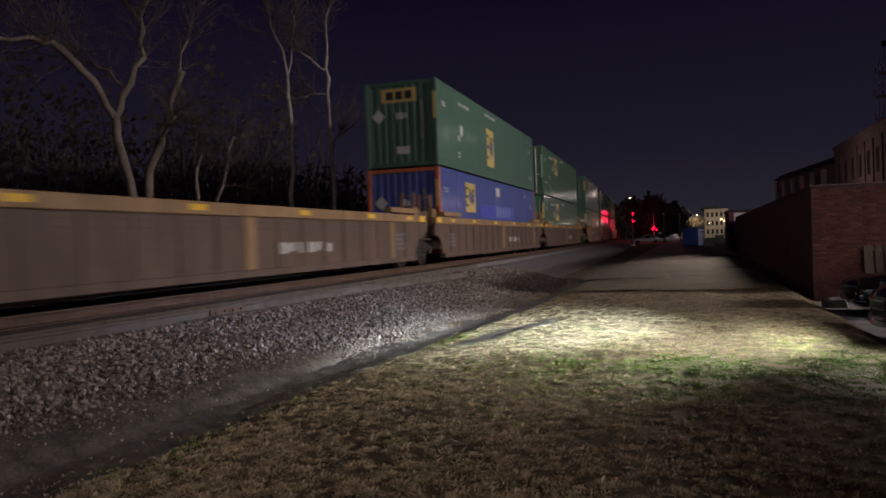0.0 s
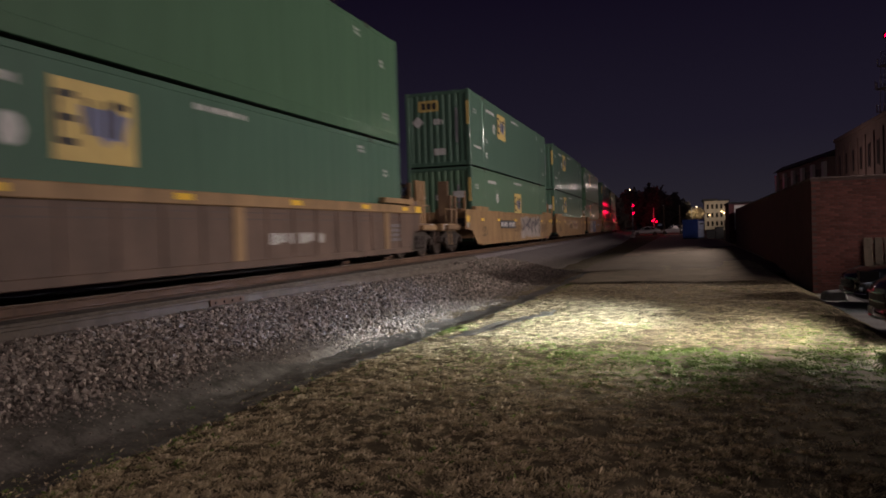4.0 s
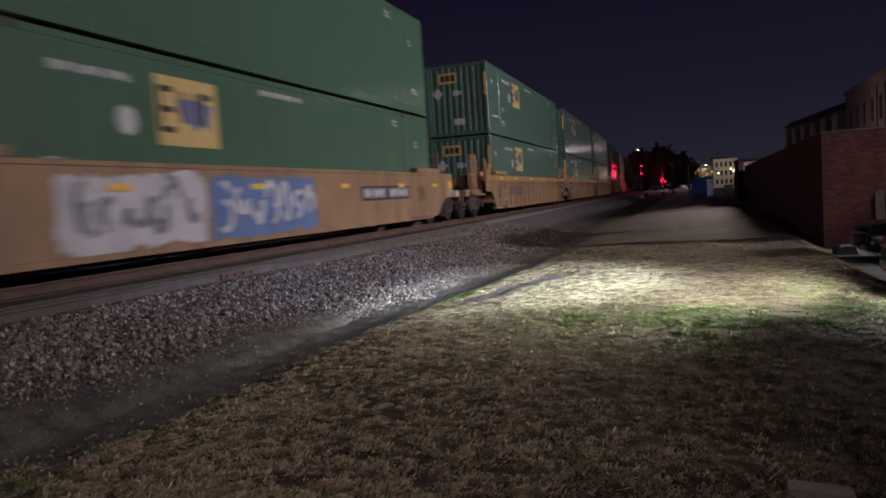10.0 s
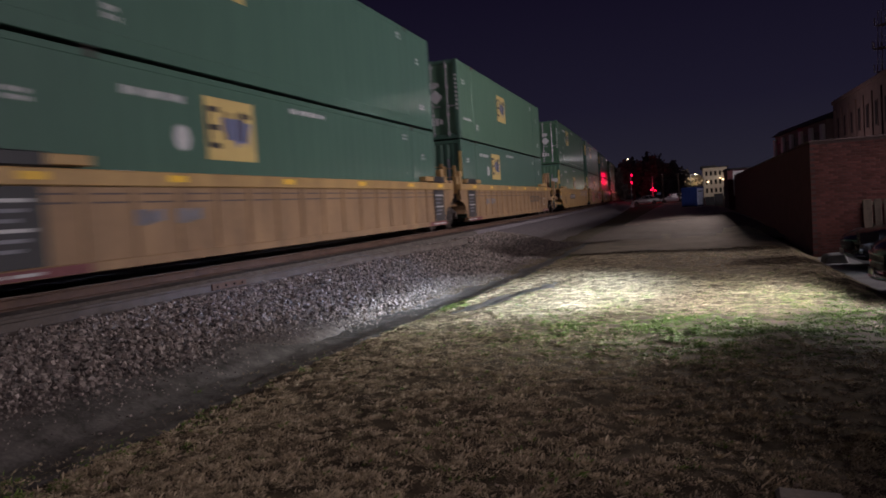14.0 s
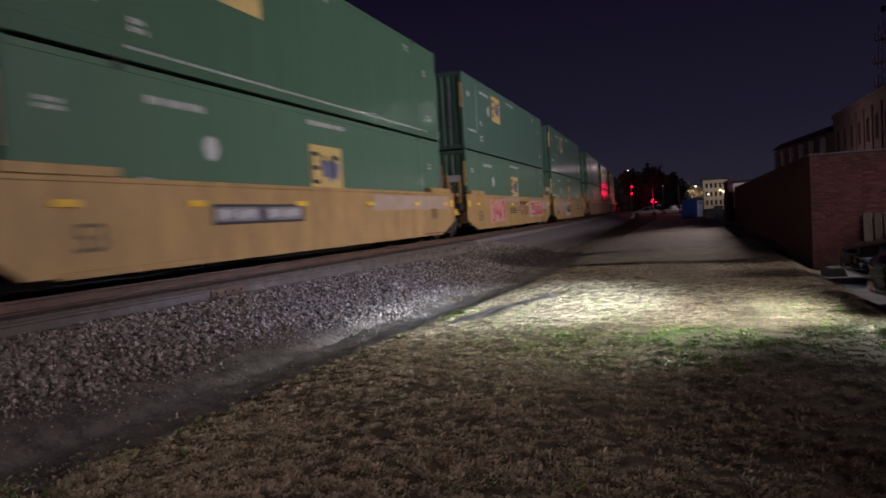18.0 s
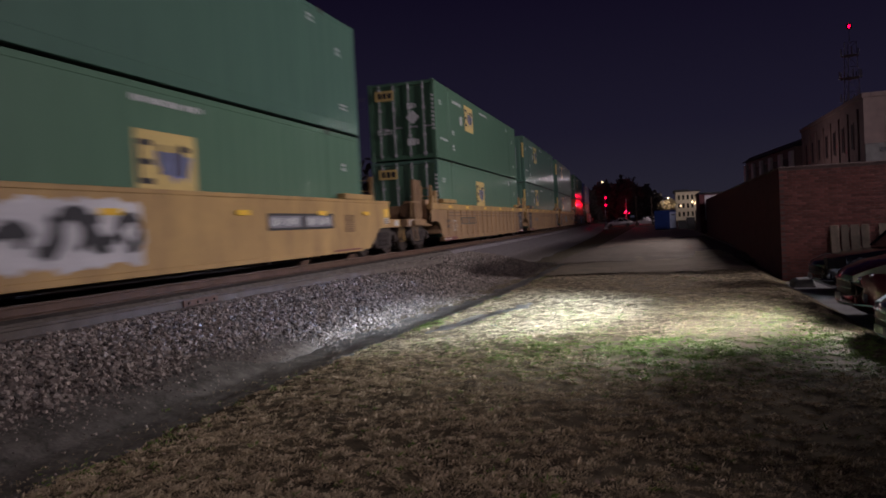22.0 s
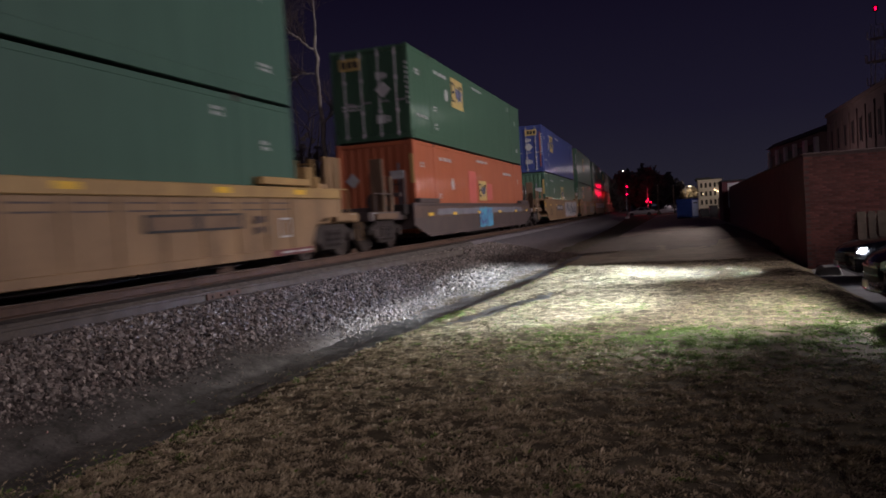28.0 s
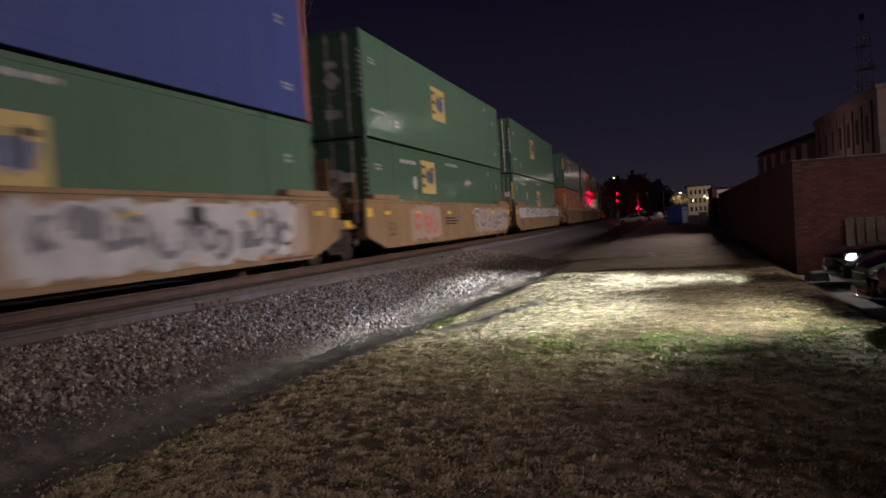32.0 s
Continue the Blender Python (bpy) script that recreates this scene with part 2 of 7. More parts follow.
M_TRIMW = mat("white_trim", (0.62, 0.60, 0.57), (0.50, 0.48, 0.46), 0.7, 0, 4, 40, 0.1)
M_GLASS = mat("dark_window_glass", (0.012, 0.013, 0.016), None, 0.22, 0, 4, 40, 0.0, spec=0.3)
# Matte, so lamps near the windows leave no glare.
M_DULLGLASS = mat("matte_window_glass", (0.020, 0.018, 0.020), None, 0.65, 0, 4, 40, 0.0, spec=0.1)
M_BARK = mat("pale_bark", (0.150, 0.115, 0.092), (0.034, 0.026, 0.021), 0.9, 0, 5, 30, 0.6, stretch=(1, 1, 0.3))
M_BIRCH = mat("peeling_pale_bark", (0.29, 0.25, 0.215), (0.060, 0.048, 0.040), 0.85, 0, 7, 30, 0.5, mix=0.9, stretch=(1, 1, 0.6))
M_TWIG = mat("twig_bark", (0.062, 0.044, 0.036), (0.032, 0.023, 0.020), 0.9, 0, 5, 30, 0.3)
M_LEAF = mat("dark_evergreen_leaves", (0.100, 0.082, 0.070), (0.045, 0.040, 0.034), 0.8, 0, 3, 20, 0.2, vary=0.3)
M_SCRUB = mat("bare_woodland", (0.050, 0.036, 0.032), (0.024, 0.018, 0.016), 0.95, 0, 1.0, 12, 0.4, vary=0.3)
M_REDLIGHT = mat("red_lens_lit", (0.4, 0.01, 0.01), None, 0.3, 0, 4, 40, 0.0, emit=(1.0, 0.0, 0.03), power=9.0)
M_WARMLIGHT = mat("warm_lamp_lit", (0.8, 0.7, 0.5), None, 0.3, 0, 4, 40, 0.0, emit=(1.0, 0.72, 0.38), power=6.0)
M_COLDLIGHT = mat("headlamp_lit", (0.8, 0.8, 0.8), None, 0.3, 0, 4, 40, 0.0, emit=(0.92, 0.96, 1.0), power=40.0)
M_CLEAR = mat("clear_headlamp_lens", (0.075, 0.075, 0.080), (0.04, 0.04, 0.04), 0.10, 0.4, 9, 60, 0.0)
M_AMBER = mat("amber_lens", (0.55, 0.17, 0.02), (0.35, 0.10, 0.02), 0.15, 0.2, 9, 60, 0.0)
M_CARRED = mat("dark_red_car_paint", (0.072, 0.008, 0.018), (0.054, 0.006, 0.013), 0.16, 0.25, 4, 300, 0.0)
M_CARBLK = mat("black_car_paint", (0.012, 0.012, 0.014), (0.009, 0.009, 0.010), 0.14, 0.2, 4, 300, 0.0)
M_CARWHT = mat("white_car_paint", (0.60, 0.60, 0.60), (0.50, 0.50, 0.50), 0.2, 0.1, 4, 300, 0.0)
M_RUBBER = mat("tyre_rubber", (0.022, 0.022, 0.023), None, 0.85, 0, 9, 60, 0.2)
M_CHROME = mat("chrome_trim", (0.55, 0.55, 0.56), (0.42, 0.42, 0.43), 0.18, 1.0, 9, 60, 0.0)
M_GALV = mat("galvanised_steel", (0.33, 0.33, 0.33), (0.22, 0.22, 0.22), 0.5, 0.7, 6, 50, 0.1)
M_PBLUE = mat("blue_moulded_plastic", (0.030, 0.065, 0.26), (0.022, 0.046, 0.19), 0.5, 0, 4, 40, 0.1)
# Pale door colour stands in for light on the cabin's right side.
M_LITDOOR = mat("lamplit_door_blue", (0.52, 0.58, 0.74), (0.42, 0.48, 0.64), 0.5, 0, 4, 40, 0.1)
M_GHOST = mat("pale_blue_ghost_lettering", (0.20, 0.25, 0.46), (0.15, 0.19, 0.38), 0.5, 0, 4, 40, 0.1)
M_PALLET = mat("weathered_pallet_wood", (0.150, 0.116, 0.082), (0.070, 0.054, 0.038), 0.9, 0, 5, 40, 0.4, vary=0.5)
M_ROCK = mat("pale_block_stone", (0.34, 0.295, 0.24), (0.22, 0.19, 0.155), 0.9, 0, 5, 40, 0.5)
M_LITWALL = mat("sand_coloured_wall", (0.52, 0.46, 0.40), (0.43, 0.37, 0.31), 0.9, 0, 1.2, 20, 0.2)
M_GW = mat("white_spray_paint", (0.56, 0.55, 0.55), (0.36, 0.35, 0.36), 0.7, 0, 2.2, 20, 0.02)
M_GGREY = mat("grey_spray_paint", (0.22, 0.22, 0.24), (0.13, 0.13, 0.15), 0.7, 0, 2.2, 20, 0.02)
M_GBLUE = mat("blue_spray_paint", (0.12, 0.20, 0.38), (0.075, 0.13, 0.27), 0.7, 0, 2.2, 20, 0.02)
M_GRED = mat("red_spray_paint", (0.52, 0.085, 0.055), (0.40, 0.065, 0.045), 0.7, 0, 2.2, 20, 0.02)
M_GPINK = mat("pale_pink_spray_paint", (0.56, 0.31, 0.30), (0.46, 0.20, 0.19), 0.7, 0, 2.2, 20, 0.02)
M_APRON = mat("worn_concrete", (0.24, 0.228, 0.215), (0.13, 0.122, 0.115), 0.88, 0, 1.5, 30, 0.3, spec=0.15)
M_SILVER = mat("silver_spray_paint", (0.36, 0.315, 0.285), (0.22, 0.185, 0.170), 0.6, 0, 1.6, 20, 0.02)
M_STAIN = mat("faded_stencil_paint", (0.20, 0.125, 0.070), (0.13, 0.080, 0.046), 0.7, 0, 2.2, 20, 0.02)
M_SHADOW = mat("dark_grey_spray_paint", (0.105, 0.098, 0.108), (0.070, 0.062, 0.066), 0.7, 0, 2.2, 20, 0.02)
M_GCYAN = mat("cyan_spray_paint", (0.10, 0.36, 0.52), (0.08, 0.26, 0.40), 0.7, 0, 2.2, 20, 0.02)
M_GBLACK = mat("black_spray_paint", (0.030, 0.030, 0.034), None, 0.7, 0, 2.2, 20, 0.02)


# ---------------------------------------------------------------- mesh helpers
class Shape:
    """Vertices and faces gathered from simple solids, to be linked as one mesh."""

    def __init__(self):
        self.v, self.f = [], []

    def add(self, verts, faces):
        n = len(self.v)
        self.v += [tuple(p) for p in verts]
        self.f += [tuple(i + n for i in q) for q in faces]
        return self

    def box(self, x0, x1, y0, y1, z0, z1):
        return self.add([(x, y, z) for x in (x0, x1) for y in (y0, y1) for z in (z0, z1)],
                        [(0, 1, 3, 2), (4, 6, 7, 5), (0, 4, 5, 1), (2, 3, 7, 6), (0, 2, 6, 4), (1, 5, 7, 3)])

    def prism(self, outline, axis, a, b):
        """A flat outline pushed from a to b along an axis (0: outline is y, z; 1: x, z; 2: x, y)."""
        n = len(outline)

        def at(p, c):
            return ((c, p[0], p[1]), (p[0], c, p[1]), (p[0], p[1], c))[axis]
        verts = [at(p, a) for p in outline] + [at(p, b) for p in outline]
        faces = [tuple(range(n))[::-1], tuple(range(n, 2 * n))]
        faces += [(i, (i + 1) % n, n + (i + 1) % n, n + i) for i in range(n)]
        return self.add(verts, faces)

    def tube(self, points, radii, sides=6):
        """A tapered round bar along points."""
        pts = [Vector(p) for p in points]
        rings = []
        side = None
        for i, p in enumerate(pts):
            d = (pts[min(i + 1, len(pts) - 1)] - pts[max(i - 1, 0)]).normalized()
            ref = Vector((0, 0, 1)) if abs(d.z) < 0.9 else Vector((1, 0, 0))
            u = d.cross(ref).normalized() if side is None else (side - d * side.dot(d)).normalized()
            side = u
            w = d.cross(u)
            r = radii[i] if isinstance(radii, (list, tuple)) else radii
            rings.append([p + r * (math.cos(2 * math.pi * k / sides) * u + math.sin(2 * math.pi * k / sides) * w) for k in range(sides)])
        verts = [q for ring in rings for q in ring]
        faces = [(i * sides + k, i * sides + (k + 1) % sides, (i + 1) * sides + (k + 1) % sides, (i + 1) * sides + k)
                 for i in range(len(pts) - 1) for k in range(sides)]
        faces += [tuple(range(sides))[::-1], tuple(range(len(verts) - sides, len(verts)))]
        return self.add(verts, faces)

    def lathe(self, outline, centre, axis=0, sides=20):
        """A turned solid: outline of (along, radius) about an axis through centre."""
        verts, faces = [], []
        for a, r in outline:
            for k in range(sides):
                c, s = r * math.cos(2 * math.pi * k / sides), r * math.sin(2 * math.pi * k / sides)
                p = ((a, c, s), (c, a, s), (c, s, a))[axis]
                verts.append(tuple(p[j] + centre[j] for j in range(3)))
        m = len(outline)
        for i in range(m - 1):
            for k in range(sides):
                faces.append((i * sides + k, i * sides + (k + 1) % sides, (i + 1) * sides + (k + 1) % sides, (i + 1) * sides + k))
        faces += [tuple(range(sides))[::-1], tuple(range((m - 1) * sides, m * sides))]
        return self.add(verts, faces)


def part(name, shape, material, parent=None, label="", bevel=0.0, smooth=False, at=None):
    """Links a Shape (or a ready mesh) as one mesh object, under a thing or a part."""
    if isinstance(shape, Shape):
        me = bpy.data.meshes.new(name)
        me.from_pydata(shape.v, [], shape.f)
        bm = bmesh.new()
        bm.from_mesh(me)
        bmesh.ops.recalc_face_normals(bm, faces=bm.faces)
        if bevel:
            bmesh.ops.bevel(bm, geom=bm.edges[:], offset=bevel, segments=1, affect="EDGES", clamp_overlap=True)
        bm.to_mesh(me)
        bm.free()
        if smooth:
            me.shade_smooth()
        me.materials.append(material)
    else:
        me = shape
    ob = new(name, me)
    if parent is not None:
        ob.parent = parent
    if at is not None:
        ob.matrix_basis = at
    if label:
        ob["label"] = label
    return ob


def thing(name, label, category, group="", m=None, kind=""):
    ob = new(name)
    ob.empty_display_size = 0.2
    if m is not None:
        ob.matrix_basis = m
    return tagged(ob, label, category, group, kind)


def lettering(text, size, material):
    """A mesh of flat letters in the built-in font, lying in x, y, centred."""
    curve = bpy.data.curves.new("lettering", "FONT")
    curve.body, curve.size, curve.align_x, curve.align_y, curve.extrude = text, size, "CENTER", "CENTER", 0.002
    ob = bpy.data.objects.new("lettering", curve)
    scene.collection.objects.link(ob)
    me = bpy.data.meshes.new_from_object(ob.evaluated_get(bpy.context.evaluated_depsgraph_get()))
    bpy.data.objects.remove(ob)
    me.materials.clear()
    me.materials.append(material)
    return me


# ---------------------------------------------------------------- the line and the ground
ZR = 0.853          # rail top above the lawn
XC = -8.89          # track centre beside the camera


def track_x(y):
    """The track's centre line: straight, then a slight bend to the left, then straight again."""
    if y < 25:
        return XC
    if y < 75:
        return XC - 4.5e-4 * (y - 25) ** 2
    return XC - 1.125 - 0.045 * (y - 75)


def ground_z(x, y):
    z = 0.0
    rim = 2.42 + 0.20 * noise.noise(Vector((0.3, y * 0.42, 7.0))) + 0.08 * noise.noise(Vector((0.3, y * 1.9, 2.0)))
    if x > rim and y < 75:
        z = -0.26 * min(1.0, (x - rim) / 0.55)
    if x < XC - 3:
        z = 0.25 * min(1.0, (XC - 3 - x) / 4)
    return z


def between(table, y):
    """A value that changes along the line, read from a short table."""
    for (a, va), (b, vb) in zip(table, table[1:]):
        if y <= b:
            k = max(0.0, (y - a) / (b - a))
            return va + (vb - va) * k * k * (3 - 2 * k)
    return table[-1][1]


# the gully's middle and half-width along the line
GULLY_C = [(0, -4.52), (5, -4.48), (8.4, -4.46), (10.2, -4.22), (11.4, -4.08), (13, -3.93), (16, -3.58), (22, -3.42), (40, -3.42)]
GULLY_W = [(0, 0.36), (5, 0.40), (7.2, 0.44), (8.6, 0.44), (10.0, 0.38), (11.2, 0.22), (12.3, 0.30), (15, 0.20), (20, 0.14), (40, 0.10)]


def lump(x, y):
    n = noise.noise(Vector((x * 0.55, y * 0.45, 3.1))) * 0.045 + noise.noise(Vector((x * 1.9, y * 1.7, 8.4))) * 0.018
    n += 0.017 * noise.noise(Vector((x * 6.5, y * 5.5, 1.7))) + 0.010 * noise.noise(Vector((x * 14, y * 12, 6.1)))
    # a wet gully along the ballast and a short wheel rut beside it
    w = between(GULLY_W, y)
    n -= min(0.075, 0.25 * w) * math.exp(-((x - between(GULLY_C, y)) / (0.08 + w)) ** 2)
    n -= 0.055 * rut(x, y)
    return n


def rut(x, y):
    return math.exp(-((x + 3.16 - 0.28 * (y - 11.1) - 0.07 * math.sin(y * 3)) / 0.15) ** 2) * max(0.0, 1 - abs(y - 12.0) / 2.2)


def sheet(name, xs, ys, height, material, label, kind="structure"):
    verts = [(x, y, height(x, y)) for y in ys for x in xs]
    n = len(xs)
    faces = [(j * n + i, j * n + i + 1, (j + 1) * n + i + 1, (j + 1) * n + i) for j in range(len(ys) - 1) for i in range(n - 1)]
    me = bpy.data.meshes.new(name)
    me.from_pydata(verts, [], faces)
    me.shade_smooth()
    me.materials.append(material)
    return tagged(new(name, me), label, "ground", kind=kind)


def steps(a, b, d):
    n = round((b - a) / d)
    return [a + (b - a) * i / n for i in range(n + 1)]


GX = [-700, -300, -150, -80, -50, -35, -25, -18] + steps(-14, -5, 0.25) + steps(-4.92, 2.76, 0.08) + steps(3, 6, 0.25) + [8, 12, 20, 40, 90, 200, 450, 800]
GY = [-500, -150, -50, -20, -8, -3] + steps(0, 2.75, 0.25) + steps(3, 13.4, 0.08) + steps(13.6, 24, 0.16) + steps(24.25, 36, 0.25) + [38, 41, 45, 50, 56, 64, 74, 90, 110, 140, 180, 240, 340, 500, 900, 1500]
sheet("ground", GX, GY, lambda x, y: ground_z(x, y) + (lump(x, y) if -8 < x < 2.6 and 0 < y < 50 else 0), M_LAWN,
      "dormant brown lawn with bare and mossy patches")


def strip(name, edges, ys, material, label, category="ground"):
    """A sheet whose cross-section (offset from the track centre, height) follows the line."""
    verts = [(track_x(y) + u, y, z) for y in ys for u, z in edges]
    n = len(edges)
    faces = [(j * n + i, j * n + i + 1, (j + 1) * n + i + 1, (j + 1) * n + i) for j in range(len(ys) - 1) for i in range(n - 1)]
    me = bpy.data.meshes.new(name)
    me.from_pydata(verts, [], faces)
    bm = bmesh.new()
    bm.from_mesh(me)
    bmesh.ops.recalc_face_normals(bm, faces=bm.faces)
    bm.to_mesh(me)
    bm.free()
    me.materials.append(material)
    return tagged(new(name, me), label, category, kind="structure")


LY = steps(-60, 20, 2.0) + steps(22, 90, 2.0) + steps(95, 420, 12.5)
SHOULDER = [(-6.0, -0.1), (-4.6, 0.10), (-1.9, ZR - 0.24), (-1.35, ZR - 0.17), (1.32, ZR - 0.17), (1.5, 0.55), (1.78, 0.525), (3.0, 0.33), (3.7, 0.135), (4.05, 0.035), (4.25, -0.06), (4.5, -0.25)]
strip("ballast", SHOULDER, [y for y in LY if y <= 26], M_BALLAST, "grey crushed-stone ballast bed of a railway", "ballast")
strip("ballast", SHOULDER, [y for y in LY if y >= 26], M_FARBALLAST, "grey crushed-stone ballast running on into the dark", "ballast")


def shoulder_z(u):
    for (a, za), (b, zb) in zip(SHOULDER, SHOULDER[1:]):
        if a <= u <= b:
            return za + (zb - za) * (u - a) / (b - a)
    return -0.1


track = thing("railway_track", "single railway track of rusty steel rails on timber sleepers", "track", kind="structure")
RAIL = [(-0.070, -0.17), (0.070, -0.17), (0.070, -0.158), (0.012, -0.140), (0.012, -0.045), (0.034, -0.036), (0.036, -0.008),
        (-0.036, -0.008), (-0.034, -0.036), (-0.012, -0.045), (-0.012, -0.140), (-0.070, -0.158)]


def sweep(profile, path, closed=True):
    """A profile (across, up) carried along path points."""
    s = Shape()
    n = len(profile)
    verts = [(x + a, y, z + b) for x, y, z in path for a, b in profile]
    faces = [(j * n + i, j * n + (i + 1) % n, (j + 1) * n + (i + 1) % n, (j + 1) * n + i) for j in range(len(path) - 1) for i in range(n)]
    faces += [tuple(range(n)), tuple(range((len(path) - 1) * n, len(path) * n))]
    return s.add(verts, faces)


for off in (0.7525, -0.7525):
    line = [(track_x(y) + off, y, ZR) for y in LY]
    rail = part("rail", sweep(RAIL, line), M_RAIL, track)
    part("rail_head", sweep([(-0.034, -0.008), (0.034, -0.008), (0.030, 0.0), (-0.030, 0.0)], line), M_RAILTOP, rail, "polished running surface")
tie_shape = Shape().box(-1.29, 1.29, -0.115, 0.115, ZR - 0.37, ZR - 0.172)
tie0 = part("sleeper", tie_shape, M_TIE, track, bevel=0.012, at=pose(track_x(-4), -4, 0))
for i in range(1, 200):
    y = -4 + 0.52 * i
    ob = new("sleeper", tie0.data)
    ob.parent = track
    ob.matrix_basis = pose(track_x(y), y, random.uniform(-0.006, 0.006), 0, 0, random.uniform(-0.8, 0.8))

# a loose rail left along the tie ends
spare = [(-7.16, 0.6, 0.715), (-7.13, 3.0, 0.710), (-7.11, 5.8, 0.705), (-7.03, 9.8, 0.695), (-6.87, 14.6, 0.675), (-6.70, 18.0, 0.645), (-6.46, 21.3, 0.610)]
loose = thing("spare_rail", "weathered grey spare rail lying on the ballast shoulder", "rail")
part("web", sweep(RAIL, spare), M_SPARE, loose)
part("head", sweep([(-0.036, -0.010), (0.036, -0.010), (0.032, 0.0), (-0.032, 0.0)], spare), M_SPARE, loose)
fish = thing("joint_bar", "rusty joint bar bolted to a loose rail", "joint bar", m=pose(-7.03, 9.75, 0.615))
part("plate", Shape().box(0.014, 0.040, -0.45, 0.45, -0.05, 0.05), M_RAIL, fish, bevel=0.006)
for k in range(4):
    part("bolt", Shape().lathe([(0, 0.018), (0.025, 0.018)], (0.040, -0.33 + 0.22 * k, 0), 0, 6), M_STEEL, fish)


# ---------------------------------------------------------------- wagons and containers
L, CH, CW = 16.15, 2.896, 2.59


def corrugated(y0, y1, z0, z1, x_out, depth, pitch):
    """Pressed steel sheet in trapezoid waves; x_out is the outer face."""
    n = max(2, round((y1 - y0) / pitch))
    d = (y1 - y0) / n
    line = []
    for i in range(n):
        a = y0 + i * d
        line += [(a, 0), (a + 0.34 * d, 0), (a + 0.5 * d, 1), (a + 0.84 * d, 1)]
    line.append((y1, 0))
    sgn = 1 if x_out > 0 else -1
    s = Shape()
    pts = [(x_out - sgn * depth * k, y, z) for z in (z0, z1) for y, k in line]
    m = len(line)
    s.add(pts, [(i, i + 1, m + i + 1, m + i) for i in range(m - 1)])
    back = [(x_out - sgn * (depth + 0.02), y, z) for z in (z0, z1) for y in (y0, y1)]
    s.add(back, [(0, 1, 3, 2)])
    return s


def panel_x(x, y0, y1, z0, z1, thick=0.006):
    return Shape().box(x, x + thick, y0, y1, z0, z1)


def panel_y(y, x0, x1, z0, z1, thick=0.006):
    return Shape().box(x0, x1, y - thick, y, z0, z1)


def script_x(x, y0, y1, z0, z1, rows=1, thick=0.004):
    """Unreadable writing on the side: rows of small upright bars."""
    s = Shape()
    rh = (z1 - z0) / rows
    for r in range(rows):
        h = rh * (1.0 if rows == 1 else 0.72)
        zb = z1 - rh * r - h
        y, k = y0, r
        while y + 0.30 * h < y1:
            w = h * (0.46, 0.58, 0.34, 0.62, 0.50)[k % 5]
            if k % 6 != 4:
                s.box(x, x + thick, y, min(y + w, y1), zb + h * (0.0, 0.12, 0.0, 0.0, 0.2)[k * 3 % 5], zb + h * (1.0, 1.0, 0.84, 1.0)[k % 4])
            y += w + 0.17 * h
            k += 1
    return s


def script_y(y, x0, x1, z0, z1, rows=1):
    """The same on an end wall."""
    flat = script_x(0.0, x0, x1, z0, z1, rows, 0.005)
    out = Shape()
    return out.add([(b, y - a, c) for a, b, c in flat.v], flat.f)


def emblem(parent, x, yc, zc, w, h, material=M_LOGO):
    """A square decal on the side: a plain field, three dark ticks, dark strokes and a ragged blue shape."""
    lg = part("logo_panel", panel_x(x, yc - w / 2, yc + w / 2, zc - h / 2, zc + h / 2), material, parent, "printed field with a plain sign")
    ticks = Shape().box(x + 0.006, x + 0.009, yc - 0.47 * w, yc - 0.42 * w, zc - 0.30 * h, zc + 0.34 * h)
    for k in (-0.27, 0.02, 0.31):
        ticks.box(x + 0.0062, x + 0.0092, yc - 0.43 * w, yc - (0.24 if k else 0.27) * w, zc + k * h - 0.045 * h, zc + k * h + 0.045 * h)
    part("tick", ticks, M_BLACK, lg)
    strokes = Shape()
    for p, q, z in ((-0.13, -0.07, 0.30), (0.09, 0.15, 0.30), (0.21, 0.27, 0.34)):
        strokes.box(x + 0.0096, x + 0.0125, yc + p * w, yc + q * w, zc - 0.16 * h, zc + z * h)
    strokes.box(x + 0.0096, x + 0.0125, yc + 0.27 * w, yc + 0.40 * w, zc + 0.22 * h, zc + 0.31 * h)
    part("stroke", strokes, M_BLACK, lg)
    a = Shape().prism([(yc + p * w, zc + q * h) for p, q in ((-0.19, 0.20), (-0.17, -0.02), (-0.09, -0.14), (0.03, -0.17), (0.10, -0.30), (0.16, -0.20), (0.28, -0.18),
                       (0.31, -0.27), (0.34, -0.16), (0.37, -0.02), (0.43, 0.16), (0.34, 0.14), (0.24, 0.22), (0.08, 0.19))], 0, x + 0.0065, x + 0.0085)
    part("sign", a, M_EMBLEM, lg)
    return lg


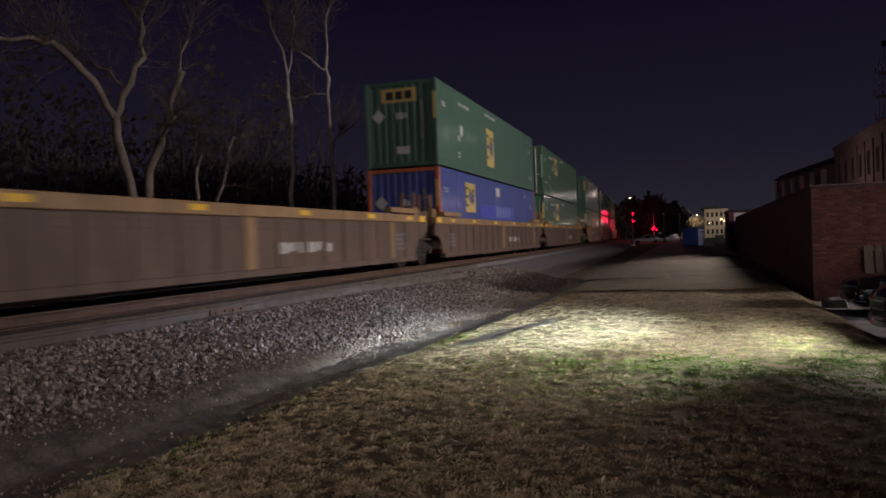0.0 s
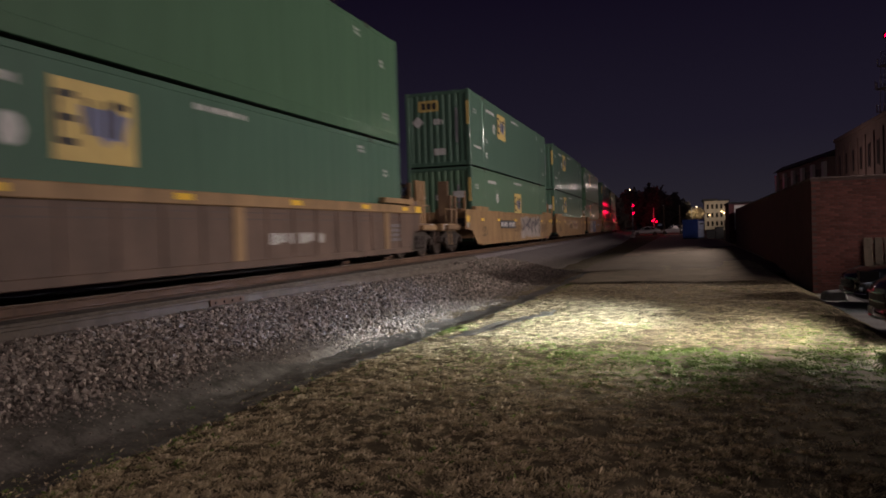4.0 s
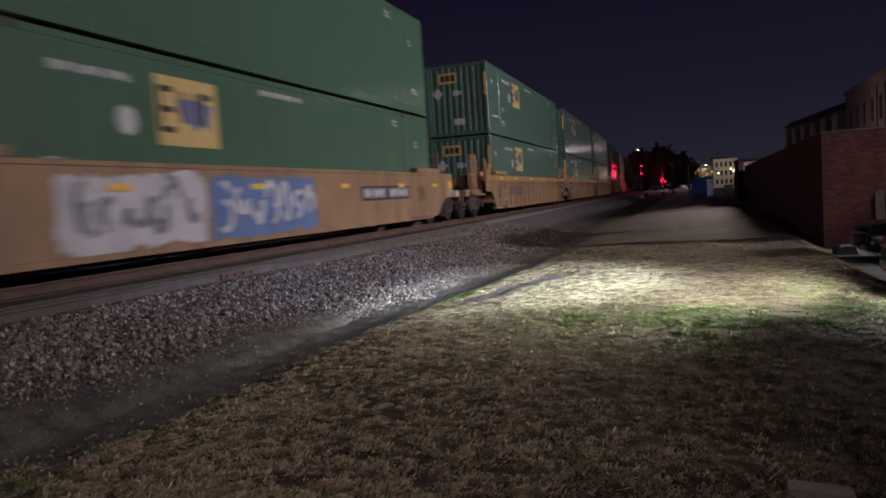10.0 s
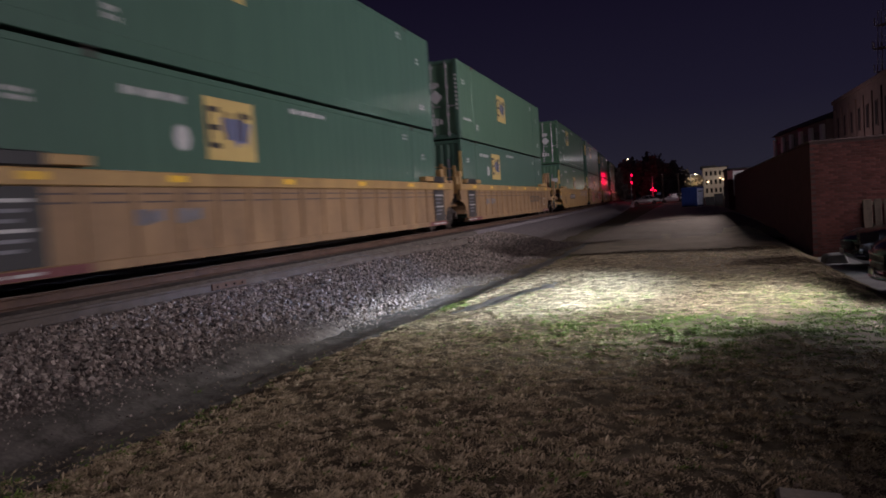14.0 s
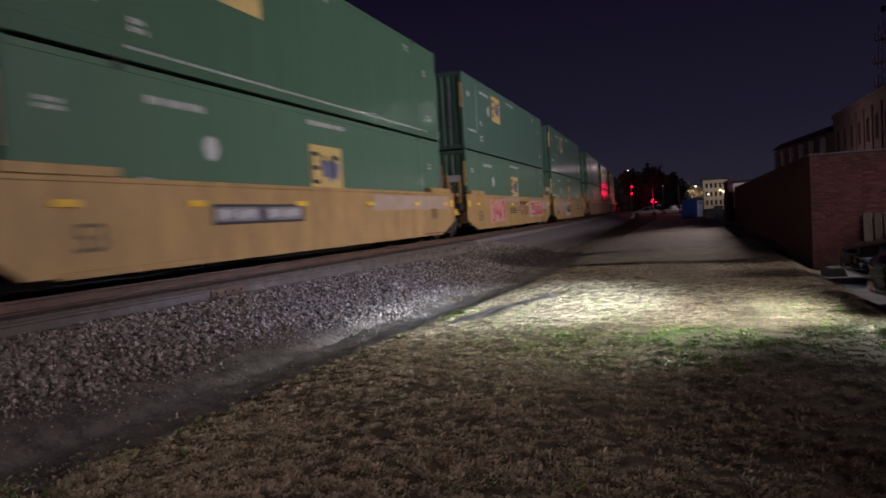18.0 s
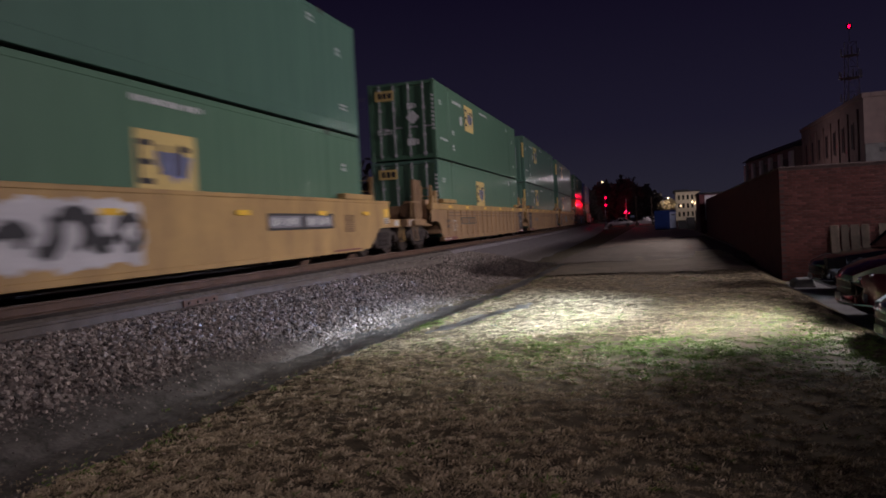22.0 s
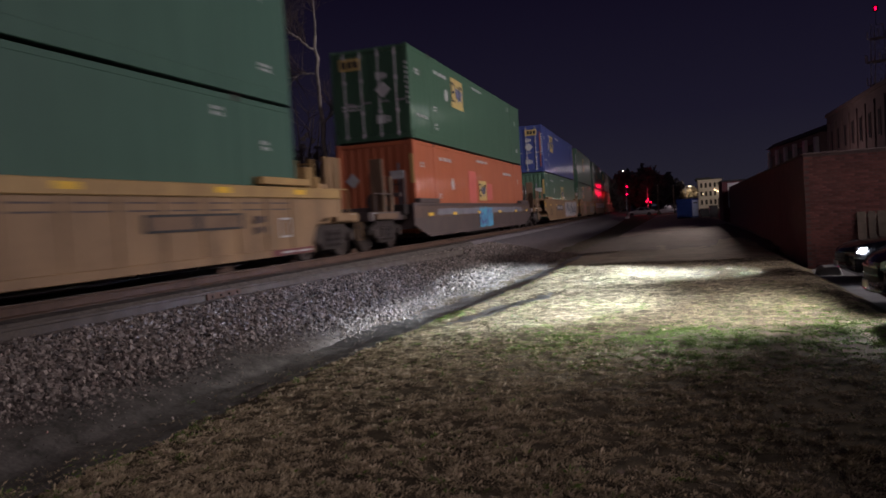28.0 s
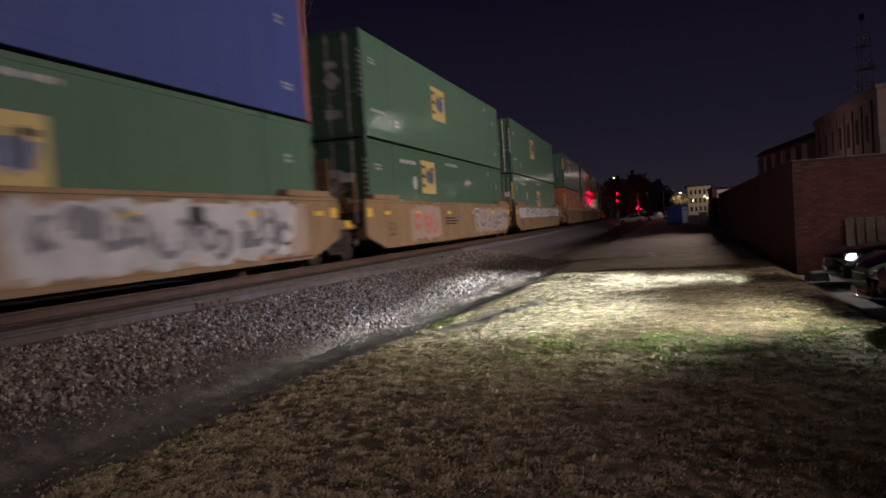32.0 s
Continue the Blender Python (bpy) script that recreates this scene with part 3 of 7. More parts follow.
def container(colour_name, body, posts, logo_y, logo_z, logo_w, logo_h, end, marks=0, logo_mat=M_LOGO, front_posts=None):
    """A 53-foot steel container; its end at -y runs ahead. Local z = 0 is its underside."""
    c = thing("shipping_container", "%s corrugated steel shipping container with a square sign" % colour_name, "container", "containers on the train")
    xo = CW / 2
    for s in (1, -1):
        for y0, y1 in ((-L / 2 + 0.14, -6.19), (-6.01, 6.01), (6.19, L / 2 - 0.14)) if s > 0 else ((-L / 2 + 0.14, L / 2 - 0.14),):
            part("side_panel", corrugated(y0, y1, 0.265, CH - 0.13, s * (xo - 0.006), 0.004, 0.40), body, c)
        a, b = (xo - 0.06, xo) if s > 0 else (-xo, -xo + 0.06)
        part("top_rail", Shape().box(a, b, -L / 2 + 0.14, L / 2 - 0.14, CH - 0.13, CH - 0.02), body, c, bevel=0.01)
        part("bottom_rail", Shape().box(a, b + (0.022 if s > 0 else 0), -L / 2 + 0.14, L / 2 - 0.14, 0.02, 0.27), body, c, bevel=0.01)
        for y in (-6.10, 6.10) if s > 0 else ():
            part("side_post", Shape().box(a, b + (0.003 if s > 0 else 0), y - 0.09, y + 0.09, 0.20, CH - 0.13), body, c, bevel=0.012)
        for y0, y1 in ((-L / 2, -L / 2 + 0.14), (L / 2 - 0.14, L / 2)):
            p0, p1 = (xo - 0.14, xo) if s > 0 else (-xo, -xo + 0.14)
            part("corner_post", Shape().box(p0, p1, y0, y1, 0.0, CH), (front_posts or posts) if y0 < 0 else posts, c, bevel=0.012)
        for y in (-6.10, 6.10) if s > 0 else ():
            for z0, z1 in ((0.0, 0.118), (CH - 0.118, CH)):
                p0, p1 = (xo - 0.16, xo + 0.006) if s > 0 else (-xo - 0.006, -xo + 0.16)
                part("corner_casting", Shape().box(p0, p1, y - 0.089, y + 0.089, z0 - (0.004 if z0 == 0 else 0), z1 + (0.004 if z0 else 0)), M_STEEL, c, bevel=0.008)
    part("roof", Shape().box(-xo + 0.05, xo - 0.05, -L / 2 + 0.05, L / 2 - 0.05, CH - 0.05, CH - 0.015), body, c)
    part("floor_frame", Shape().box(-xo + 0.05, xo - 0.05, -L / 2 + 0.06, L / 2 - 0.06, 0.04, 0.16), M_STEEL, c)
    # ends
    for s in (-1, 1):
        ye = s * L / 2
        kind = end if s < 0 else ("panel" if end == "doors" else "doors")
        y0, y1 = (ye + 0.03, ye + 0.10) if s < 0 else (ye - 0.10, ye - 0.03)
        part("end_sill", Shape().box(-xo + 0.14, xo - 0.14, y0 - 0.02 * (s < 0), y1 + 0.02 * (s > 0), 0.02, 0.18), (front_posts or posts) if s < 0 else posts, c, bevel=0.008)
        part("end_header", Shape().box(-xo + 0.14, xo - 0.14, y0 - 0.02 * (s < 0), y1 + 0.02 * (s > 0), CH - 0.15, CH - 0.02), (front_posts or posts) if s < 0 else posts, c, bevel=0.008)
        if kind == "doors":
            for a, b in ((-xo + 0.15, -0.012), (0.012, xo - 0.15)):
                d = part("door", Shape().box(a, b, y0 + 0.01, y1 - 0.01, 0.19, CH - 0.16), body, c, bevel=0.01)
                for k in (0.25, 0.75):
                    x = a + (b - a) * k
                    yy = y0 - 0.03 if s < 0 else y1 + 0.03
                    rod = Shape().tube([(x, yy, 0.1), (x, yy, CH - 0.08)], 0.022, 6)
                    for z in (0.2, 0.9, 1.9, CH - 0.25):
                        rod.box(x - 0.05, x + 0.05, yy - 0.012, yy + 0.04 * (1 if s < 0 else -1), z - 0.05, z + 0.05)
                    part("locking_rod", rod, M_GALV, d)
                    part("rod_handle", Shape().box(x - 0.02, x + 0.30, yy - 0.02, yy + 0.02, 1.18, 1.23), M_GALV, d)
                x = a if a < 0 else b
                yy = y0 - 0.01 if s < 0 else y1 + 0.01
                hinge = Shape().box(x - 0.035, x + 0.035, yy - 0.02, yy + 0.02, 0.34, 2.46)
                part("hinge", hinge, posts, d)
        else:
            n = 9
            w = (CW - 0.28) / n
            line = []
            for i in range(n):
                x = -xo + 0.14 + i * w
                line += [(x, 0), (x + 0.45 * w, 0), (x + 0.55 * w, 1), (x + 0.9 * w, 1)]
            line.append((xo - 0.14, 0))
            yo, dy = (y0, 0.022) if s < 0 else (y1, -0.022)
            m = len(line)
            sh = Shape().add([(x, yo + dy * k, z) for z in (0.18, CH - 0.15) for x, k in line], [(i, i + 1, m + i + 1, m + i) for i in range(m - 1)])
            part("end_wall", sh, body, c)
    # signs and bars on the near side
    emblem(c, xo + 0.002, -L / 2 + logo_y, logo_z, logo_w, logo_h, logo_mat)
    f = -L / 2
    bars = [(0.55, 0.72, 1.0, 0.10), (0.55, 2.02, 0.38, 0.20), (2.3, 1.05, 0.28, 0.20), (2.3, 0.42, 0.32, 0.26),
            (logo_y + 2.1, logo_z + 0.52, 1.5, 0.11) if marks == 0 else (logo_y - 0.75, 2.56, 1.75, 0.11), (2.5, 2.36, 1.35, 0.13), (L - 2.7, 2.42, 0.3, 0.2), (L - 1.2, 1.9, 0.25, 0.22), (L - 1.1, 0.55, 0.4, 0.18)]
    for k, (y, z, w, h) in enumerate(bars):
        if marks == 1 and k in (0, 6):
            continue
        if marks == 2 and k in (4, 5, 2):
            continue
        tagged(part("marking", script_x(xo + 0.0015, f + y, f + y + w, z, z + h, 2 if h > 0.15 else 1), M_WHITE, c), kind="stuff")
    if marks != 2:
        back, rise = (1.35, -0.22) if marks == 0 else (4.15, 0.17)
        o = [(f + logo_y - back + 0.2 * math.cos(k * math.pi / 4), logo_z + rise + 0.22 * math.sin(k * math.pi / 4)) for k in range(8)]
        part("placard", Shape().prism(o, 0, xo + 0.0015, xo + 0.0055), M_WHITE, c, "round white placard")
    if end == "panel":
        part("edge_strip", panel_y(-L / 2 - 0.002, xo - 0.13, xo - 0.02, 1.55, 2.45, 0.004), M_LOGO, c, "worn yellow strip on the corner")
    else:
        column = Shape()
        for k in range(9):
            column.box(xo - 0.115, xo - 0.035, -L / 2 - 0.006, -L / 2 - 0.002, 1.05 + 0.15 * k, 1.14 + 0.15 * k)
        tagged(part("corner_script", column, M_WHITE, c, "upright column of small white marks"), kind="stuff")
    # signs on the leading end
    ye = -L / 2 - 0.065 if end == "doors" else -L / 2 + 0.028
    def sign(x, z, w=0.72, h=0.36):
        e = part("end_sign", panel_y(ye, x - w / 2, x + w / 2, z - h / 2, z + h / 2), M_LOGO, c)
        for k in range(3):
            part("glyph", panel_y(ye - 0.007, x - 0.36 * w + 0.27 * w * k, x - 0.16 * w + 0.27 * w * k, z - 0.3 * h, z + 0.3 * h, 0.003), M_BLACK, e)
    if end == "doors":
        sign(-0.62, CH - 0.48)
        if front_posts:
            sign(0.62, CH - 0.46)
        tagged(part("end_marking", script_y(ye, 0.25, 0.62, CH - 1.02, CH - 0.82), M_WHITE, c), kind="stuff")
        tagged(part("end_marking", script_y(ye, 0.2, 0.75, 0.52, 0.78), M_WHITE, c), kind="stuff")
        tagged(part("end_marking", script_y(ye, -0.95, -0.35, 0.95, 1.16, 2), M_WHITE, c), kind="stuff")
        q = [(0.45 + 0.26 * a, 1.55 + 0.26 * b) for a, b in ((1, 0), (0, 1), (-1, 0), (0, -1))]
        part("hazard_placard", Shape().prism(q, 1, ye - 0.006, ye), M_WHITE, c)
    else:
        if logo_h > 1.5:
            sign(-0.05, CH - 0.48, 1.25, 0.46)
        elif marks == 0:
            sign(-0.35, CH - 0.55, 0.80, 0.42)
        part("end_marking", panel_y(ye, -0.18, 0.30, 0.45, 0.70), M_WHITE, c)
        tagged(part("end_marking", script_y(ye, -0.16, 0.24, 1.62, 1.84), M_WHITE, c), kind="stuff")
        part("end_marking", panel_y(ye, 0.72, 0.80, 0.9, 2.2), M_GGREY, c)
        q = [(-0.80 + 0.24 * a, 1.75 + 0.24 * b) for a, b in ((1, 0), (0, 1), (-1, 0), (0, -1))]
        part("hazard_placard", Shape().prism(q, 1, ye - 0.006, ye), M_WHITE, c)
    return c


def wheelset_parts(parent, y):
    ws = part("axle", Shape().lathe([(-0.98, 0.075), (-0.7, 0.085), (0.7, 0.085), (0.98, 0.075)], (0, 0, 0), 0, 12), M_STEEL, parent, at=pose(0, y, 0.46))
    for s in (1, -1):
        o = [(s * 0.665, 0.2), (s * 0.665, 0.475), (s * 0.70, 0.475), (s * 0.705, 0.455), (s * 0.805, 0.45), (s * 0.805, 0.38), (s * 0.765, 0.35), (s * 0.765, 0.17), (s * 0.81, 0.14), (s * 0.81, 0.02)]
        part("wheel", Shape().lathe(o, (0, 0, 0), 0, 24), M_WHEEL, ws, smooth=False)
    return ws


def bogie(parent, y):
    """A freight bogie: two cast side frames, bolster, springs, bearings and two wheelsets."""
    frame_out = [(-1.18, 0.62), (-1.18, 0.44), (-0.72, 0.44), (-0.50, 0.20), (0.50, 0.20), (0.72, 0.44), (1.18, 0.44), (1.18, 0.62), (0.80, 0.70), (0.45, 0.86), (-0.45, 0.86), (-0.80, 0.70)]
    bg = None
    for s in (1, -1):
        sh = Shape().prism([(y + a, b) for a, b in frame_out], 0, s * 0.90, s * 1.05)
        ob = part("bogie_frame", sh, M_STEEL, parent, bevel=0.015)
        bg = bg or ob
        for k in (-0.27, 0.0, 0.27):
            part("spring", Shape().lathe([(0.27, 0.085), (0.33, 0.10), (0.40, 0.085), (0.46, 0.10), (0.53, 0.085), (0.60, 0.10), (0.66, 0.085)], (s * 1.055, y + k, 0), 2, 10), M_STEEL, ob)
        for k in (-0.89, 0.89):
            part("bearing_cap", Shape().lathe([(s * 1.0, 0.12), (s * 1.12, 0.12), (s * 1.14, 0.07)], (0, y + k, 0.47), 0, 12), M_WHEEL, ob)
    part("bolster", Shape().box(-0.9, 0.9, y - 0.2, y + 0.2, 0.55, 0.80), M_STEEL, parent)
    for k in (-0.89, 0.89):
        wheelset_parts(parent, y + k)


def smear(parent, x, y0, y1, z0, z1, material, seed, n=5):
    """A painted-over patch of many ragged, overlapping blots."""
    rnd = random.Random(seed)
    s = Shape()
    H = z1 - z0
    for i in range(n * 8):
        r = H * rnd.uniform(0.20, 0.42)
        cy = y0 + r + (y1 - y0 - 2 * r) * ((i + rnd.random()) / (n * 8))
        cz = rnd.uniform(z0 + r * 0.9, max(z0 + r, z1 - r * 0.9))
        k = 11
        xx = x + 0.00005 * i
        ring = [(xx, min(y1, max(y0, cy + r * rnd.uniform(0.75, 1.45) * math.cos(j * 2 * math.pi / k))), min(z1, max(z0, cz + r * rnd.uniform(0.7, 1.2) * math.sin(j * 2 * math.pi / k)))) for j in range(k)]
        s.add(ring, [tuple(range(k))])
    k = 24
    top = [(y0 + (y1 - y0) * (0.02 + 0.96 * j / k), z1 - H * rnd.uniform(0.02, 0.16)) for j in range(k + 1)]
    low = [(y0 + (y1 - y0) * (0.02 + 0.96 * j / k), z0 + H * rnd.uniform(0.02, 0.16)) for j in range(k + 1)]
    s.add([(x - 0.0005, *p) for p in low + top], [(j, j + 1, k + 2 + j, k + 1 + j) for j in range(k)])
    tagged(part("graffiti", s, material, parent, "rough patch of sprayed paint"), kind="stuff")


def scrawl(parent, x, y0, y1, z0, z1, fill, edge, seed, n=5, weight=0.20):
    """Swirling sprayed strokes of no meaning, with an outline."""
    rnd = random.Random(seed)
    H = z1 - z0
    w = (y1 - y0) / n
    lines = []
    for i in range(n):
        for j in range(2):
            cy, cz = y0 + w * (i + rnd.uniform(0.3, 0.7)), z0 + H * rnd.uniform(0.35, 0.65)
            ry, rz = w * rnd.uniform(0.25, 0.55), H * rnd.uniform(0.18, 0.40)
            a0, turn = rnd.uniform(0, 6.3), rnd.choice((-1, 1)) * rnd.uniform(1.6, 4.6)
            lines.append([(cy + ry * math.cos(a0 + turn * q / 9), cz + rz * math.sin(a0 + turn * q / 9) * (1 - 0.04 * q)) for q in range(10)])
    for m, extra, off in ((edge, 0.045, 0.0), (fill, 0.0, 0.006)):
        if m is None:
            continue
        s = Shape()
        for i, pts in enumerate(lines):
            rows = []
            for q, p in enumerate(pts):
                a, b = Vector(pts[max(0, q - 1)]), Vector(pts[min(9, q + 1)])
                d = (b - a).normalized()
                r = (weight * H / 2) * (0.55 + 0.45 * math.sin(math.pi * (q + 0.6) / 10.2)) * (0.8 + 0.4 * ((seed * 7 + i * 3 + q) % 5) / 4) + extra
                rows.append((Vector(p) + Vector((-d.y, d.x)) * r, Vector(p) - Vector((-d.y, d.x)) * r))
            xx = x + off + 0.0001 * i
            s.add([(xx, min(y1 + 0.1, max(y0 - 0.1, v.x)), min(z1 + 0.03, max(z0 - 0.03, v.y))) for pair in rows for v in pair], [(2 * q, 2 * q + 1, 2 * q + 3, 2 * q + 2) for q in range(9)])
        tagged(part("graffiti", s, m, parent, "swirling sprayed strokes"), kind="stuff")


def well_car(style, front, rear, body, chord, label):
    """One well unit; local z = 0 is the rail top, y = 0 its middle. Ends: 'joint' or 'coupler'."""
    c = thing("well_car", label, "rail wagon", "wagons of the train")
    half = 8.35
    posts = M_TAN if style == "ribbed" or body is M_YELLOW else M_STAIN
    ztop = {"ribbed": 1.52 if body is M_BROWN else 1.56, "smooth": 1.50, "low": 1.22}[style]
    for s in (1, -1):
        xo = 1.47
        a, b = (xo - 0.03, xo) if s > 0 else (-xo, -xo + 0.03)
        o = [(-half - 0.15, ztop - 0.2), (-half - 0.15, 0.74), (-half + 0.75, 0.26), (half - 0.75, 0.26), (half + 0.15, 0.74), (half + 0.15, ztop - 0.2)]
        if style in ("smooth", "low"):
            o[0], o[5] = (-half - 0.5, ztop - 0.02), (half + 0.5, ztop - 0.02)
            o[1], o[4] = (-half - 0.5, 0.62), (half + 0.5, 0.62)
            reach = [half + (1.25 if kind == "coupler" and style == "smooth" else 0.5) for kind in (front, rear)]
            if reach[0] > half + 1:
                o[0:3] = [(-reach[0], ztop - 0.02), (-reach[0], 0.86), (-half - 0.45, 0.78), (-half - 0.05, 0.50), (-half + 0.30, 0.26)]
            if reach[1] > half + 1:
                o[-3:] = [(half - 0.30, 0.26), (half + 0.05, 0.50), (half + 0.45, 0.78), (reach[1], 0.86), (reach[1], ztop - 0.02)]
            side = part("side_sheet", Shape().prism(o, 0, a, b), body, c)
            p0, p1 = (xo - 0.10, xo + 0.02) if s > 0 else (-xo - 0.02, -xo + 0.10)
            part("top_chord", Shape().box(p0, p1, -reach[0], reach[1], ztop - 0.02, ztop + 0.06), chord, c, bevel=0.01)
            part("bottom_sill", Shape().box(p0, p1, -half + 0.8, half - 0.8, 0.22, 0.32), body, c, bevel=0.01)
            if style == "low" and s > 0:
                part("upper_band", panel_x(xo, -half - 0.45, half + 0.45, 0.82, ztop - 0.03, 0.004), M_BROWN, side, "lighter worn band")
            for y in (-4.1, 0.0, 4.1):
                part("seam", Shape().box(b if s > 0 else a - 0.004, b + 0.004 if s > 0 else a, y - 0.03, y + 0.03, 0.34, ztop - 0.05), body, side)
        else:
            arch = [(-half - 0.78, 0.95), (-half - 0.52, 0.93), (-half - 0.30, 0.84), (-half - 0.12, 0.66), (-half - 0.02, 0.45), (-half + 0.06, 0.26)]
            longer = [0.55 if kind == "coupler" and body is not M_BROWN else 0.0 for kind in (front, rear)]
            fore, aft = ([(-half - 0.78 - e, 0.95)] * (e > 0) + arch for e in longer)
            o = [(-half - 0.78 - longer[0], ztop - 0.2)] + fore + [(-p, q) for p, q in reversed(aft)] + [(half + 0.78 + longer[1], ztop - 0.2)]
            side = part("side_sheet", Shape().prism(o, 0, a - 0.02 * s, b - 0.02 * s), body, c)
            p0, p1 = (xo - 0.16, xo + 0.04) if s > 0 else (-xo - 0.04, -xo + 0.16)
            part("top_chord", Shape().box(p0, p1, -half - 0.8 - longer[0], half + 0.8 + longer[1], ztop - 0.20, ztop + 0.02), chord, c, bevel=0.015)
            part("bottom_sill", Shape().box(p0, p1, -half + 0.05, half - 0.05, 0.22, 0.36), body, c, bevel=0.012)
            n = 16
            far_ribs = Shape()
            for i in range(n + 1):
                y = -half + 0.8 + (2 * half - 1.6) * i / n
                q0, q1 = (xo - 0.06, xo + 0.002) if s > 0 else (-xo - 0.002, -xo + 0.06)
                if s < 0:
                    far_ribs.box(q0, q1, y - 0.045, y + 0.045, 0.36, ztop - 0.20)
                    continue
                wide = 0.16 if body is M_BROWN and i in (8, 15) else 0.05
                part("rib", Shape().box(q0, q1, y - wide, y + wide, 0.36, ztop - 0.20), chord if body is M_BROWN and i in (8, 15) else body, side)
            # Dark bars stand in for the shade inside the slots.
            for i in range(n) if s > 0 else ():
                ym = -half + 0.8 + (2 * half - 1.6) * (i + 0.5) / n
                for z in (ztop - 0.30, ztop - 0.42):
                    part("slot", Shape().box(xo - 0.026, xo - 0.016, ym - 0.36, ym + 0.36, z - 0.013, z + 0.013), M_DKBROWN, side, "dark slot under the chord")
            # Ragged darker streaks beside each rib.
            if s > 0 and body is not M_BROWN:
                rnd, rib_marks = random.Random(64), Shape()
                for i in range(n + 1):
                    y = -half + 0.8 + (2 * half - 1.6) * i / n
                    top, w = ztop - 0.22, rnd.uniform(0.05, 0.13)
                    low = rnd.uniform(0.40, 0.75)
                    rib_marks.prism([(y + 0.052, low), (y + 0.052 + w * 0.4, low - 0.04), (y + 0.052 + w, top), (y + 0.052, top)], 0, xo - 0.020, xo - 0.0185)
                tagged(part("rust_staining", rib_marks, M_STAIN, side, "rust streaks beside the ribs"), kind="stuff")
            if s < 0:
                tagged(part("far_ribs", far_ribs, body, side), kind="stuff")
        for y0 in (-half + 0.0, half - 1.9):
            p0, p1 = (1.33, 1.52) if s > 0 else (-1.52, -1.33)
            part("guide_plate", Shape().box(p0, p1, y0, y0 + 1.9, ztop + 0.06, ztop + 0.20), body if style != "ribbed" else chord, c, bevel=0.01)
        for k, y in enumerate((-7.6, -5.0, -1.7, 1.7, 5.0, 7.6) if s > 0 else ()):
            low, high = (ztop - 0.13, ztop - 0.03) if style == "ribbed" else (ztop - 0.35, ztop - 0.25)
            part("reflector", panel_x(xo + (0.043 if style == "ribbed" else 0.030), y, y + 0.42, low, high, 0.005), M_REFLECT, c)
    for i in range(7):
        y = -7.5 + 2.5 * i
        part("cross_member", Shape().box(-1.4, 1.4, y - 0.12, y + 0.12, 0.23, 0.345), M_STEEL, c)
    part("drain_pipe", Shape().tube([(1.15, -2.6, 0.17), (1.15, 2.6, 0.17)], 0.04, 8), M_STEEL, c)
    # end platforms, bulkheads, ladders, brake gear
    for s, kind in ((-1, front), (1, rear)):
        ye = s * half
        tip = s * (9.62 if kind == "joint" else 11.35)
        o = [(min(ye, tip), 0.80), (max(ye, tip), 0.80), (max(ye, tip), 1.05), (min(ye, tip), 1.05)]
        part("end_platform", Shape().prism(o, 0, -1.15, 1.15), body, c, bevel=0.02)
        part("bulkhead", Shape().box(-1.40, 1.40, min(ye, ye + s * 0.12), max(ye, ye + s * 0.12), 0.5, ztop + 0.02), body, c, bevel=0.015)
        for x in (0.85, 1.22):
            part("ladder_post", Shape().box(x - 0.055, x + 0.055, ye + s * 0.55 - 0.03, ye + s * 0.55 + 0.03, 1.05, 2.25), chord, c, bevel=0.008)
        for z in (1.25, 1.55, 1.85, 2.15):
            part("ladder_rung", Shape().tube([(0.85, ye + s * 0.55, z), (1.22, ye + s * 0.55, z)], 0.016, 6), chord, c)
        if style == "ribbed":
            for y, w, top in ((0.22, 0.13, 2.05), (0.62, 0.10, 1.85)) if body is not M_BROWN else ((0.45, 0.22, 1.80),):
                part("stanchion", Shape().prism([(ye + s * (y - w), 1.0), (ye + s * (y + w), 1.0), (ye + s * (y + 0.8 * w), top), (ye + s * (y - 0.8 * w), top)], 0, 1.16, 1.34), chord, c, "broad upright plate", bevel=0.015)
            part("cross_bar", Shape().box(0.80, 1.16, min(ye + s * 0.56, ye + s * 0.66), max(ye + s * 0.56, ye + s * 0.66), 1.55, 1.72), chord, c, bevel=0.01)
            part("end_box", Shape().box(0.72, 1.24, min(ye + s * 0.86, ye + s * 1.20), max(ye + s * 0.86, ye + s * 1.20), 1.05, 1.72), body, c, bevel=0.03)
            for y in (1.50, 1.78, 2.06) if kind == "coupler" else ():
                part("stanchion", Shape().box(1.02, 1.14, min(ye + s * (y - 0.07), ye + s * (y + 0.07)), max(ye + s * (y - 0.07), ye + s * (y + 0.07)), 1.0, 2.38), posts, c, "tall tan upright", bevel=0.012)
            if kind == "coupler":
                part("grab_rail", Shape().tube([(1.12, ye + s * 1.45, 1.62), (1.12, ye + s * 2.5, 1.62), (1.12, ye + s * 2.5, 1.0)], 0.02, 6), chord, c)
                part("step_plate", Shape().box(1.0, 1.30, min(ye + s * 1.5, ye + s * 2.7), max(ye + s * 1.5, ye + s * 2.7), 0.84, 1.0), posts, c, bevel=0.01)
        elif s < 0:
            part("end_post", Shape().box(0.34, 0.74, ye - 0.98, ye - 0.90, 1.05, 2.62), posts, c, "broad worn upright plate", bevel=0.015)
            part("post_brace", Shape().box(0.40, 1.25, ye - 0.90, ye - 0.82, 1.48, 1.60), chord, c, bevel=0.01)
